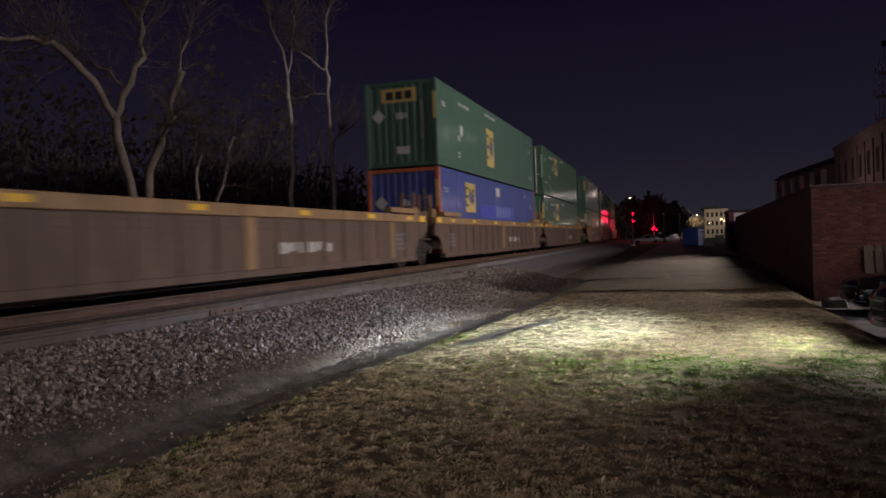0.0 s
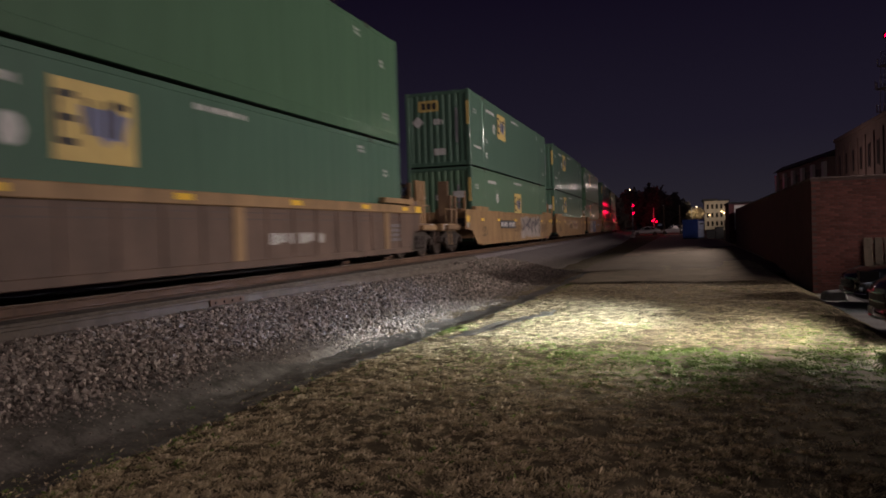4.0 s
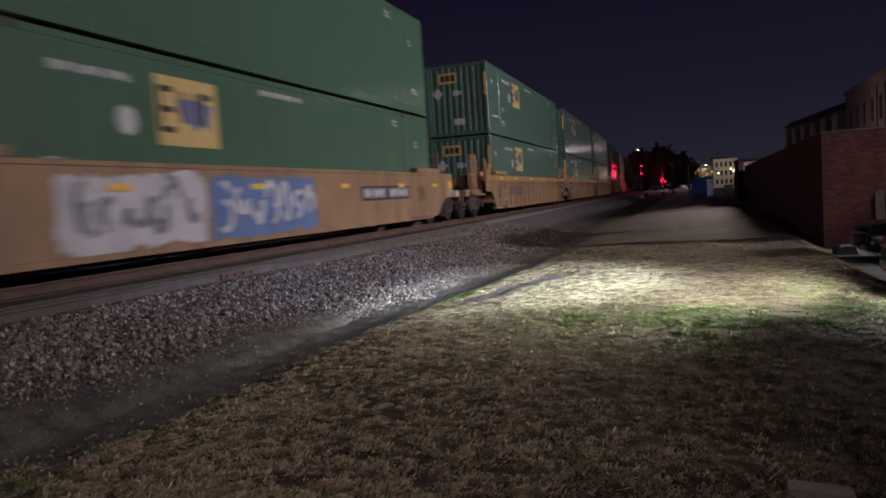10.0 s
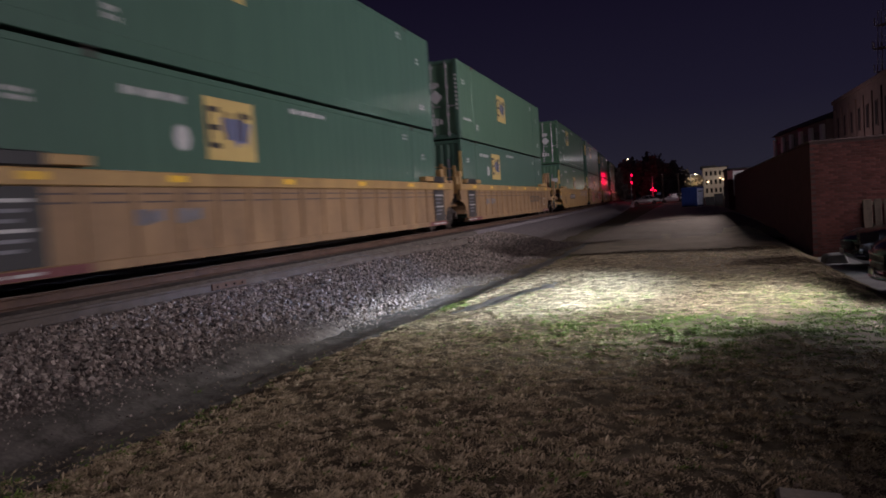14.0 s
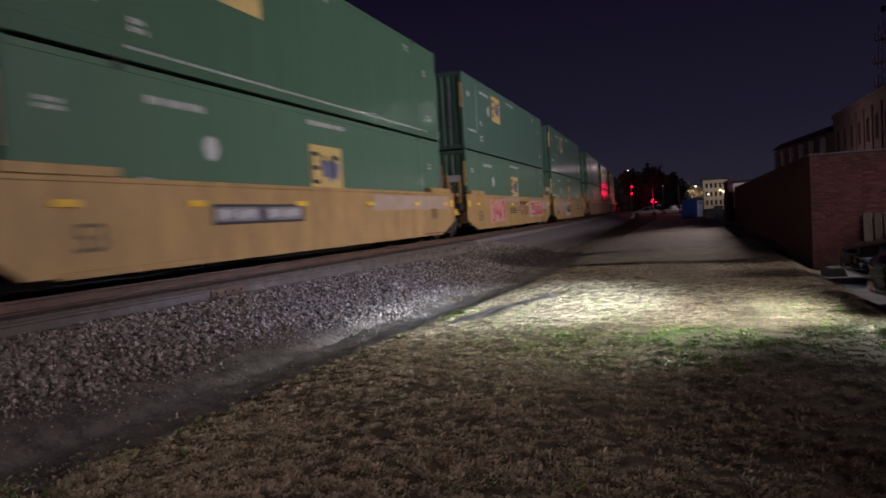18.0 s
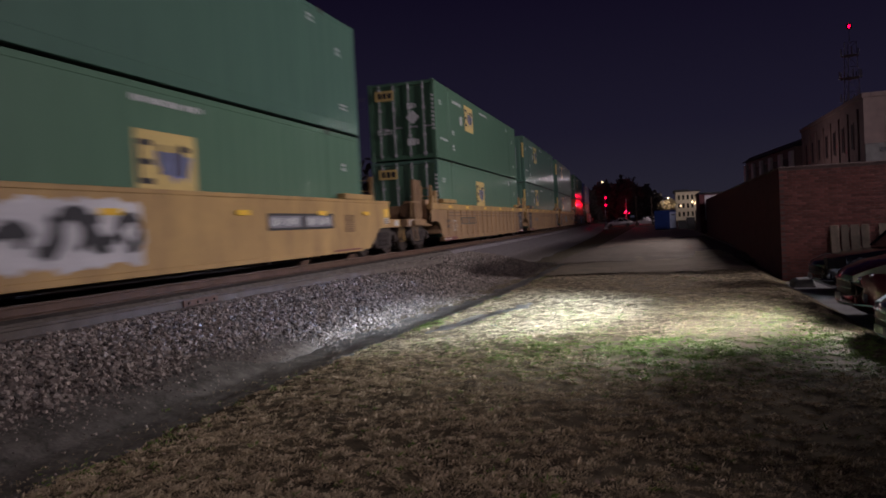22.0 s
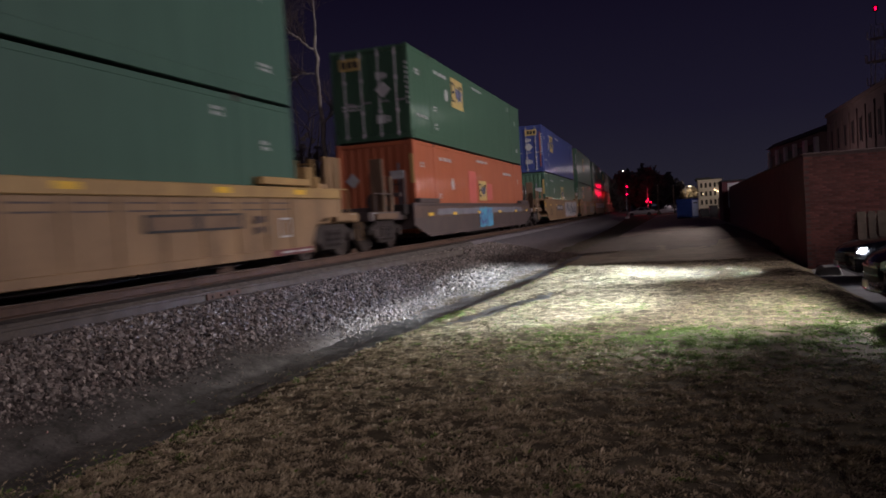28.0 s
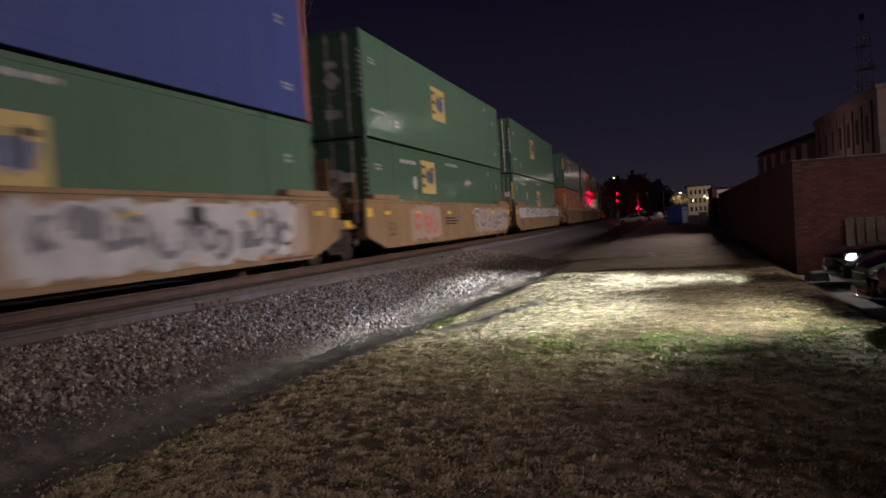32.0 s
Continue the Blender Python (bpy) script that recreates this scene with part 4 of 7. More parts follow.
            if kind == "coupler":
                for y in (1.30, 1.85):
                    part("stanchion", Shape().box(1.02, 1.14, ye - y - 0.06, ye - y + 0.06, 1.0, 2.05), posts, c, "tan upright", bevel=0.012)
                part("grab_rail", Shape().tube([(1.12, ye - 1.3, 1.55), (1.12, ye - 2.5, 1.55), (1.12, ye - 2.5, 1.0)], 0.02, 6), chord, c)
                part("step_plate", Shape().box(1.0, 1.28, ye - 2.75, ye - 1.3, 0.84, 1.0), posts, c, bevel=0.01)
            part("end_placard", Shape().box(0.84, 1.24, ye - 0.60, ye - 0.585, 2.02, 2.26), M_WHITE, c, "small white placard")
        if s < 0:
            part("brake_stand", Shape().box(0.25, 0.60, ye - 0.75, ye - 0.40, 1.05, 1.72), body, c, bevel=0.02)
            part("brake_wheel", Shape().lathe([(0.0, 0.27), (0.03, 0.30), (0.06, 0.27)], (0.42, ye - 0.85, 1.38), 1, 16), body, c)
            part("valve_box", Shape().box(0.75, 1.30, ye - 0.75, ye - 0.30, 0.95, 1.25), M_STEEL, c, bevel=0.02)
        part("end_reflector", panel_x(1.16, min(tip - s * 0.5, tip - s * 0.2), max(tip - s * 0.5, tip - s * 0.2), 0.84, 1.02), (M_REFLECT if style != "ribbed" else M_STEEL) if kind == "joint" else M_WHITE, c)
        if kind == "coupler":
            part("step", Shape().tube([(1.28, tip - s * 0.15, 0.8), (1.32, tip - s * 0.15, 0.35), (1.32, tip - s * 0.50, 0.35), (1.28, tip - s * 0.50, 0.8)], 0.018, 6), body, c)
            part("drawbar", Shape().box(-0.16, 0.16, min(tip, tip + s * 0.42), max(tip, tip + s * 0.42), 0.68, 0.98), M_STEEL, c, bevel=0.03)
            part("air_hose", Shape().tube([(0.3, tip, 0.75), (0.32, tip + s * 0.12, 0.45), (0.30, tip + s * 0.30, 0.32), (0.2, tip + s * 0.42, 0.40)], 0.025, 6), M_RUBBER, c)
            bogie(c, s * 10.05)
        elif s < 0:
            bogie(c, -9.62)
    # writing and stencils on the near side
    x = 1.475 if style in ("smooth", "low") else 1.516
    for s, kind in ((-1, front), (1, rear)) if style == "smooth" else ():
        y = s * (half + (0.98 if kind == "coupler" else 0.22))
        part("end_plate", panel_x(x, y - 0.17, y + 0.17, 1.10, 1.33, 0.004), M_REFLECT, c, "yellow end plate")
        if kind == "coupler":
            slots = part("end_slots", panel_x(x, y - 0.17, y + 0.17, 0.90, 1.07, 0.003), M_WHITE, c, "white plate with dark slots")
            for k in range(3):
                part("slot", panel_x(x + 0.003, y - 0.14, y + 0.14, 0.915 + 0.05 * k, 0.94 + 0.05 * k, 0.003), M_BLACK, slots)
    if style == "smooth":
        yc = 4.3 if rear == "coupler" else -2.9
        for k in range(3) if front == rear == "joint" else ():
            part("stencil", panel_x(x, -1.9, -0.6 + 0.2 * (k % 2), 0.98 - 0.10 * k, 1.03 - 0.10 * k, 0.003), M_GBLACK, c)
        if front == rear == "joint":
            part("stencil", panel_x(x, -0.1, 0.30, 0.82, 1.12, 0.003), M_GGREY, c)
        pl = None if front == rear == "joint" else part("car_mark", panel_x(x, yc - 1.5, yc + 1.5, 0.84, 1.19), M_BLACK, c, "black plate with two pale fields")
        if pl:
            part("field", panel_x(x + 0.007, yc - 1.42, yc - 0.10, 0.89, 1.14, 0.003), M_GGREY, pl)
            tagged(part("field_script", script_x(x + 0.0105, yc - 1.36, yc - 0.16, 0.93, 1.10, 1, 0.002), M_WHITE, pl), kind="stuff")
            tagged(part("field_script", script_x(x + 0.0105, yc + 0.18, yc + 1.36, 0.93, 1.10, 1, 0.002), M_WHITE, pl), kind="stuff")
            part("field", panel_x(x + 0.007, yc + 0.12, yc + 1.42, 0.89, 1.14, 0.003), M_GGREY, pl)
        num = lettering("53", 0.56, M_BLACK)
        part("number", num, None, c, at=pose(x + 0.003, -half + 1.35, 0.72, 90, 0, 90))
        tagged(part("stencil", script_x(x, half - 1.9, half - 1.30, 0.72, 1.16, 8, 0.003), M_STAIN, c), kind="stuff")
        part("sill_stripe", panel_x(x + 0.017, half - 2.6, half - 0.95, 0.27, 0.31, 0.003), M_MAROON, c)
    elif style == "ribbed":
        for s, kind in ((-1, front), (1, rear)):
            y0 = s * (half - 0.62)
            if body is M_BROWN:
                part("end_plate", panel_x(x - 0.004, min(s * (half + 0.25), s * (half + 0.72)), max(s * (half + 0.25), s * (half + 0.72)), ztop - 0.17, ztop, 0.006), M_REFLECT, c, "yellow end plate")
                tagged(part("stencil", script_x(x - 0.062, y0 - s * 0.4 - 0.4, y0 - s * 0.4 + 0.30, 0.52, 1.02, 4), M_GGREY, c), kind="stuff")
                continue
            part("sill_stripe", panel_x(1.513, min(y0 - s * 1.1, y0 + s * 0.5), max(y0 - s * 1.1, y0 + s * 0.5), 0.23, 0.35, 0.003), M_MAROON, c)
            part("stencil", panel_x(1.516, y0 - 0.75, y0 - 0.25, 0.27, 0.31, 0.002), M_WHITE, c)
            part("stencil", panel_x(1.516, y0 - 0.1, y0 + 0.35, 0.27, 0.31, 0.002), M_WHITE, c)
            if kind == "coupler":
                q = y0 - s * 0.75
                tagged(part("stencil", script_x(1.474, q - 0.85, q - 0.35, 0.62, 1.02, 2), M_DKBROWN, c), kind="stuff")
                ring = Shape().box(1.474, 1.478, q + 0.05, q + 0.45, 0.93, 0.97).box(1.474, 1.478, q + 0.05, q + 0.45, 0.58, 0.62)
                ring.box(1.474, 1.478, q + 0.05, q + 0.09, 0.62, 0.93).box(1.474, 1.478, q + 0.41, q + 0.45, 0.62, 0.93)
                part("stencil_square", ring, M_WHITE, c, "white outlined square")
                p0 = y0 - s * 3.2
                plate = part("car_mark", panel_x(1.474, p0 - 1.25, p0 + 1.25, 0.80, 1.08, 0.004), M_BLACK, c, "black plate with two pale fields")
                for u in (-0.62, 0.62):
                    part("field", panel_x(1.479, p0 + u - 0.54, p0 + u + 0.54, 0.84, 1.04, 0.002), M_STAIN, plate)
                continue
            bx = part("data_panel", panel_x(x - 0.042, y0 - 0.48, y0 + 0.48, 0.37, ztop - 0.21), M_BLACK, c, "black stencil panel")
            for k in range(6):
                part("stencil", panel_x(x - 0.035, y0 - 0.36, y0 + 0.30 - 0.10 * (k * 7 % 3), 1.16 - 0.12 * k, 1.205 - 0.12 * k, 0.003), M_GGREY if k % 3 else M_WHITE, bx)
            part("black_guide", Shape().box(1.30, 1.53, y0 - 0.55, y0 + 0.55, ztop + 0.03, ztop + 0.22), M_BLACK, c, bevel=0.02)
        if body is M_TAN:
            for y0 in (-5.7, -4.82):
                tagged(part("stencil", script_x(1.474, y0, y0 + 0.80, 0.80, 1.03), M_GGREY, c), kind="stuff")
        else:
            for y0, y1 in ((1.0, 1.95), (2.1, 3.15)):
                tagged(part("stencil", script_x(1.452, y0, y1, 0.62, 0.84), M_WHITE, c, "white stencilled marking"), kind="stuff")
    elif style == "low":
        for k in range(4):
            part("stencil", panel_x(x + 0.005, -4.5 + 1.6 * k, -3.3 + 1.6 * k, 0.92, 1.08, 0.003), M_GGREY, c)
    return c


def train_y(t):
    """How far the train has come on since the start."""
    return 9.593 * t + 0.02963 * t * t


PITCH, COUPLED, FIRST = 19.253, 23.365, 22.28
# wagon style and the containers in it, from the head of the visible train to its far end: lower, upper
G1, G2, G3, G4 = "green_a", "green_b", "green_c", "green_d"
TRAIN = [
    ("brown", (None, None)), ("brown", ("blue", "green_big")), ("brown", (G1, G2)),
    ("tan", (G4, G1)), ("tan", (G1, G1)), ("tan", (G2, G2)),
    ("ribbed", (G1, G1)), ("ribbed", (G1, G1)), ("ribbed", (G1, G3)),
    ("yellow", (G4, G2)), ("yellow", (G4, G1)), ("yellow", (G4, G1)),
    ("ribbed", (G3, G2)), ("ribbed", (G1, G1)), ("ribbed", (G1, G1)),
    ("dark", ("orange", G2)),
    ("tan", (G4, "blue_up")), ("tan", (G2, G3)), ("tan", (G4, G3)),
    ("ribbed", ("orange", G1)), ("ribbed", (G1, G2)), ("ribbed", (G1, G1)),
    ("yellow", (G1, G3)), ("yellow", ("orange", G1)), ("yellow", (G4, G1)),
    ("ribbed", (G1, G2)), ("ribbed", (G1, G1)), ("ribbed", (G4, G3)),
]
COUPLERS = {3, 6, 9, 12, 15, 16, 19, 22, 25}     # units that start a new wagon

BOXES = {
    "blue": container("blue with orange posts", M_BLUE, M_ORANGE, 3.65, 2.0, 1.30, 1.10, "panel", 2),
    "blue_up": container("blue, orange-posted", M_BLUE, M_ORANGE, 3.8, 1.95, 1.45, 1.05, "doors", 0, front_posts=M_BLUE),
    "green_big": container("dark green", M_GREEN, M_GREEN, 6.9, 1.30, 1.15, 1.55, "panel", 1),
    "orange": container("orange", M_ORANGE, M_ORANGE, 8.05, 1.44, 1.20, 0.80, "panel", 1),
    G1: container("green", M_GREEN, M_GREEN, 5.1, 2.03, 1.45, 1.08, "panel", 0),
    G2: container("deep green", M_GREEN_D, M_GREEN_D, 5.1, 2.03, 1.45, 1.08, "doors", 0),
    G3: container("faded green", M_GREEN_L, M_GREEN, 6.7, 1.75, 1.55, 1.15, "doors", 2),
    G4: container("faded green", M_GREEN_L, M_GREEN, 8.15, 1.62, 1.50, 1.05, "panel", 1),
}
# repainted patches that set two boxes apart
xp = CW / 2 + 0.0025
part("patch", panel_x(xp, -L / 2 + 5.0, -L / 2 + 11.0, 1.28, 1.84, 0.003), M_BRIGHTBLUE, BOXES["blue"], "brighter blue repainted strip")
for y0, y1, z0, z1 in ((7.6, 8.25, 2.25, 2.60),):
    part("patch", panel_x(xp + 0.004, -L / 2 + y0, -L / 2 + y1, z0, z1, 0.003), M_WHITE, BOXES["blue"], "white rectangle")
for k in range(5):
    part("patch", panel_x(xp + 0.004, -L / 2 + 7.6 + 0.55 * k, -L / 2 + 7.95 + 0.55 * k, 1.36, 1.78, 0.003), M_GHOST, BOXES["blue"], "pale blue ghost of old lettering")
for y0, y1, z0, z1 in ((6.0, 7.1, 0.85, 2.18), (8.75, 9.65, 1.06, 1.76)):
    part("patch", panel_x(xp, -L / 2 + y0, -L / 2 + y1, z0, z1, 0.003), M_PINK, BOXES["orange"], "faded pinkish square")
tagged(part("marking", script_x(xp, -L / 2 + 11.9, -L / 2 + 13.6, 2.22, 2.36), M_WHITE, BOXES["orange"]), kind="stuff")
STYLES = {
    "brown": ("ribbed", M_BROWN, M_TAN, "brown ribbed well wagon with a tan top chord"),
    "tan": ("smooth", M_TAN, M_TAN, "tan smooth-sided well wagon with sprayed graffiti"),
    "ribbed": ("ribbed", M_TAN, M_YELLOW, "weathered tan ribbed well wagon with a yellow chord"),
    "yellow": ("smooth", M_YELLOW, M_YELLOW, "dull yellow smooth-sided well wagon"),
    "dark": ("low", M_DKBROWN, M_DKBROWN, "dark brown low-sided single well wagon"),
}
WAGONS = {}
moving = []          # thing, train coordinate of its middle, height above the rail
lead = FIRST - PITCH
taped = []
for u, (style, (low, up)) in enumerate(TRAIN):
    if u:
        lead += COUPLED if u in COUPLERS else PITCH
    front = "coupler" if u in COUPLERS or u == 0 else "joint"
    rear = "coupler" if u + 1 in COUPLERS else "joint"
    key = (style, front, rear)
    if key not in WAGONS:
        st, body, chord, lab = STYLES[style]
        WAGONS[key] = well_car(st, front, rear, body, chord, lab)
        WAGONS[key]["used"] = 0
    base = WAGONS[key]
    if base["used"]:
        w = copy_thing(base, base.matrix_basis.copy())
    else:
        w = base
        base["used"] = 1
    moving.append((w, lead + L / 2, 0.0, u))
    for which, z in ((low, 0.36), (up, 0.36 + CH + 0.025)):
        if which is None:
            continue
        b0 = BOXES[which]
        if b0.get("used"):
            b0_copy = copy_thing(b0, b0.matrix_basis.copy())
        else:
            b0_copy = b0
            b0["used"] = 1
        moving.append((b0_copy, lead + L / 2, z, -1))
        if u == 9 and z > 1:
            tape = Shape()
            for k in range(38):
                tape.box(CW / 2 + 0.023, CW / 2 + 0.027, -5.9 + 0.34 * k, -5.72 + 0.34 * k, 0.19, 0.235)
            taped.append((b0_copy, tape))
for ob in list(WAGONS.values()) + list(BOXES.values()):
    if "used" in ob.keys():
        del ob["used"]
for ob in [m[0] for m in moving]:
    if "used" in ob.keys():
        del ob["used"]
for box, tape in taped:
    tagged(part("reflective_tape", tape, M_WHITE, box, "dashed white reflective tape"), kind="stuff")
# graffiti, wagon by wagon: patches (first, last, low, high, paint) and strokes (first, last, low, high, fill, outline, count)
SMEARS = {3: [(-0.3, 2.6, 0.30, 1.46, M_SILVER), (1.8, 4.9, 0.28, 1.46, M_SILVER), (5.2, 6.4, 0.55, 1.05, M_STAIN)], 4: [(-0.4, 2.9, 0.65, 1.36, M_PALE)], 5: [(-5.9, -2.95, 0.27, 1.46, M_GW), (-2.9, 0.65, 0.27, 1.46, M_GBLUE)],
          9: [(2.0, 8.3, 1.0, 1.46, M_PALE)], 10: [(-5.6, -2.9, 0.36, 1.46, M_GPINK), (-3.0, 0.2, 1.30, 1.50, M_PALE), (5.4, 8.4, 0.9, 1.46, M_PALE), (2.5, 6.5, 0.50, 1.42, M_GW), (2.7, 6.3, 0.58, 1.34, M_GRED)], 11: [(-7.8, -3.7, 0.78, 1.46, M_PALE), (-3.5, -0.8, 0.35, 1.42, M_GW)],
          15: [(-6.8, 7.0, 0.86, 1.12, M_GGREY), (-1.45, 0.75, 0.28, 1.14, M_GCYAN)], 16: [(-0.6, 7.4, 0.30, 1.46, M_PALE), (-0.2, 6.8, 0.30, 1.46, M_GW), (0.9, 1.5, 0.85, 1.30, M_GGREY), (3.3, 3.7, 1.0, 1.35, M_GBLACK), (4.7, 5.2, 0.55, 0.9, M_GGREY)], 17: [(-5.5, -2.4, 0.30, 1.45, M_PALE), (2.0, 8.2, 0.30, 1.44, M_PALE)],
          18: [(-8.0, 8.2, 0.85, 1.47, M_GW)]}
STROKES = {3: [(-0.2, 4.7, 0.30, 1.44, M_SHADOW, None, 6), (-1.9, 0.1, 0.55, 1.25, M_STAIN, None, 4)], 4: [(-5.3, -0.9, 0.9, 1.42, M_PALE, None, 6), (-0.2, 2.6, 0.75, 1.25, M_MAROON, None, 4)],
           5: [(-5.6, -3.1, 0.38, 1.36, M_GGREY, None, 6), (-2.7, 0.5, 0.38, 1.36, M_GW, None, 7)], 10: [(-5.4, -3.1, 0.42, 1.40, M_GRED, None, 4), (2.8, 6.2, 0.62, 1.30, M_GW, None, 6)],
           11: [(-3.4, -0.9, 0.42, 1.36, M_GBLACK, None, 5)], 14: [(-4.2, -1.6, 0.45, 1.2, M_GCYAN, None, 4)], 15: [(-1.3, 0.7, 0.30, 1.12, M_GBLUE, None, 4)],
           16: [(0.3, 6.6, 0.40, 1.40, M_GGREY, None, 12)], 17: [(2.0, 8.0, 0.4, 1.40, M_GGREY, M_GW, 6), (-5.2, -2.8, 0.5, 1.35, M_PINK, None, 3)], 18: [(-6.0, 6.0, 0.95, 1.42, M_GGREY, M_GW, 10)]}
for w, s, z, u in moving:
    x = 1.484 if u == 15 or (u >= 0 and TRAIN[u][0] in ("tan", "yellow")) else 1.474
    for k, (a, b, z0, z1, m) in enumerate(SMEARS.get(u, ())):
        smear(w, x + 0.003 * k, a, b, z0, z1, m, 40 + u + 7 * k, max(2, round((b - a) / 1.2)))
    for a in (0.3, 0.95, 1.6) if u == 10 else ():
        part("sprayed_bar", Shape().box(x, x + 0.004, a, a + 0.5, 1.18, 1.34).box(x, x + 0.004, a + 0.16, a + 0.34, 0.68, 1.18), M_MAROON, w, "maroon sprayed bar")
    for k, (a, b, z0, z1, fill, edge, n) in enumerate(STROKES.get(u, ())):
        scrawl(w, x + 0.016, a, b, z0, z1, fill, edge, 80 + u + 5 * k, n, 0.13 if u in (5, 16, 10) else 0.15 - 0.04 * k if u == 3 else 0.18)


def run_pose(s, z, t):
    """The pose of a wagon whose middle is s metres down the train, at t seconds."""
    y = s - train_y(t)
    a, b = track_x(y - 9.5), track_x(y + 9.5)
    return pose((a + b) / 2, y, ZR + z, 0, 0, -math.degrees(math.atan2(b - a, 19.0)))


# ---------------------------------------------------------------- lot, walls and buildings
LOT = -0.255
tagged(part("parking_lot", Shape().box(3.7, 60, -30, 19.9, LOT - 0.1, LOT + 0.004), M_ASPHALT), "dark worn asphalt parking lot", "parking lot", kind="structure")
# Unseen walls added to shade the near right lawn from the lot lights.
tagged(part("rear_shade_wall", Shape().box(4.6, 8.0, -4.2, -4.0, LOT - 0.1, 5.2), M_DARKBRICK), "plain brick wall closing the yard", "wall", kind="structure")
tagged(part("side_shade_wall", Shape().box(8.0, 8.25, -25, 7.9, LOT - 0.1, 4.4), M_DARKBRICK), "plain brick wall closing the parking lot", "wall", kind="structure")
sheet("pavement", [2.95, 3.1, 3.3, 3.5, 3.72], steps(-20, 19.9, 0.7), lambda x, y: LOT + 0.012 + 0.012 * noise.noise(Vector((x * 2, y, 0))), M_APRON, "pale concrete apron along the lawn's edge")


def gully_z(x, y):
    return lump(x, y) + 0.014 - 0.12 * max(0.0, abs(x - between(GULLY_C, y)) / between(GULLY_W, y) - 1.0 + 0.55 * noise.noise(Vector((x * 2.6, y * 1.7, 3))) + 0.3 * noise.noise(Vector((x * 7, y * 5, 4))))


sheet("gully", steps(-5.2, -3.2, 0.06), steps(8.6, 34, 0.12), gully_z, M_MUD, "dark wet mud gully between ballast and lawn")
sheet("damp_verge", steps(-5.3, -3.6, 0.06), steps(1.4, 8.6, 0.12), lambda x, y: max(gully_z(x, y), shoulder_z(x - XC) + 0.008 - 0.15 * max(0.0, 3.68 + 0.45 * max(0.0, y - 7.2) - x + XC + 0.40 * noise.noise(Vector((x * 2, y * 1.6, 5))) + 0.2 * noise.noise(Vector((x * 6, y * 5, 5)))) - 0.2 * max(0.0, x - XC - 4.28)), M_DAMP, "damp bare earth between ballast and lawn")
sheet("wheel_rut", steps(-3.9, -2.0, 0.05), steps(10.0, 14.0, 0.08),
      lambda x, y: lump(x, y) + 0.022 - 0.16 * max(0.0, 0.36 - rut(x, y) + 0.30 * noise.noise(Vector((x * 5, y * 4, 9)))), M_MUD, "short wheel rut of dark wet mud in the lawn")
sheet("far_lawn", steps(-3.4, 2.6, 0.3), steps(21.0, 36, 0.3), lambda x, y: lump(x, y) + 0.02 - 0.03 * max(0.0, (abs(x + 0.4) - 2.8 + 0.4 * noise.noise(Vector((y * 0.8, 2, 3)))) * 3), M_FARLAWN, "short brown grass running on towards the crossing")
# Darker slanting band with ragged edges.
sheet("churned_soil", steps(-3.6, 3.2, 0.2), steps(26, 58, 0.4), lambda x, y: lump(x, y) * (y < 50) + 0.045 - 0.06 * max(0.0, abs(y - 37 - 2.2 * x) / 7.0 - 1.0 + 0.9 * noise.noise(Vector((x * 0.7, y * 0.22, 4))) + 0.4 * noise.noise(Vector((x * 2.1, y * 0.8, 6)))), M_DARKGROUND, "dark churned bare soil across the far lawn")
sheet("dirt_track", [-3.2, -2.0, -0.5, 1.2, 2.6, 3.4], steps(34, 125, 4.0), lambda x, y: 0.012 + 0.02 * noise.noise(Vector((x, y * 0.3, 5))), M_DIRT, "pale packed dirt track beyond the lawn")


def brick_building():
    """A low brick building: its front faces the lot, its long side runs beside the lawn."""
    b = thing("brick_building", "low red-brown brick building with a flat dark roof", "building", kind="structure")
    top, x0, y0 = 2.62, 3.03, 20.0
    far = 61.0
    sk = 0.020 * (far - y0)
    part("side_wall", Shape().prism([(x0, y0 + 0.02), (x0 + 0.3, y0 + 0.02), (x0 + 0.3 + sk, far), (x0 + sk, far)], 2, LOT - 0.2, top), M_DARKBRICK, b, "soot-dark brick side")
    front = part("front_wall", Shape().box(x0 + 0.008, 16, y0, y0 + 0.3, LOT - 0.2, top), M_MORTAR, b, "pale mortar showing between bricks")
    part("rear_wall", Shape().box(x0 + sk + 0.3, 16, far - 0.3, far, LOT - 0.2, top), M_BRICK, b)
    part("end_wall", Shape().box(15.7, 16, y0 + 0.3, far - 0.3, LOT - 0.2, top), M_BRICK, b)
    part("roof", Shape().prism([(x0 + 0.28, y0 + 0.28), (15.75, y0 + 0.28), (15.75, far - 0.28), (x0 + 0.28 + sk, far - 0.28)], 2, top - 0.35, top - 0.2), M_ROOFING, b)
    part("coping", Shape().box(x0 - 0.02, 16.02, y0 - 0.025, y0 + 0.33, top, top + 0.05), M_MORTAR, b, bevel=0.01)
    part("coping", Shape().prism([(x0 - 0.025, y0 + 0.34), (x0 + 0.32, y0 + 0.34), (x0 + 0.32 + sk, far), (x0 - 0.025 + sk, far)], 2, top, top + 0.05), M_MORTAR, b)
    return front


FRONT_WALL = brick_building()


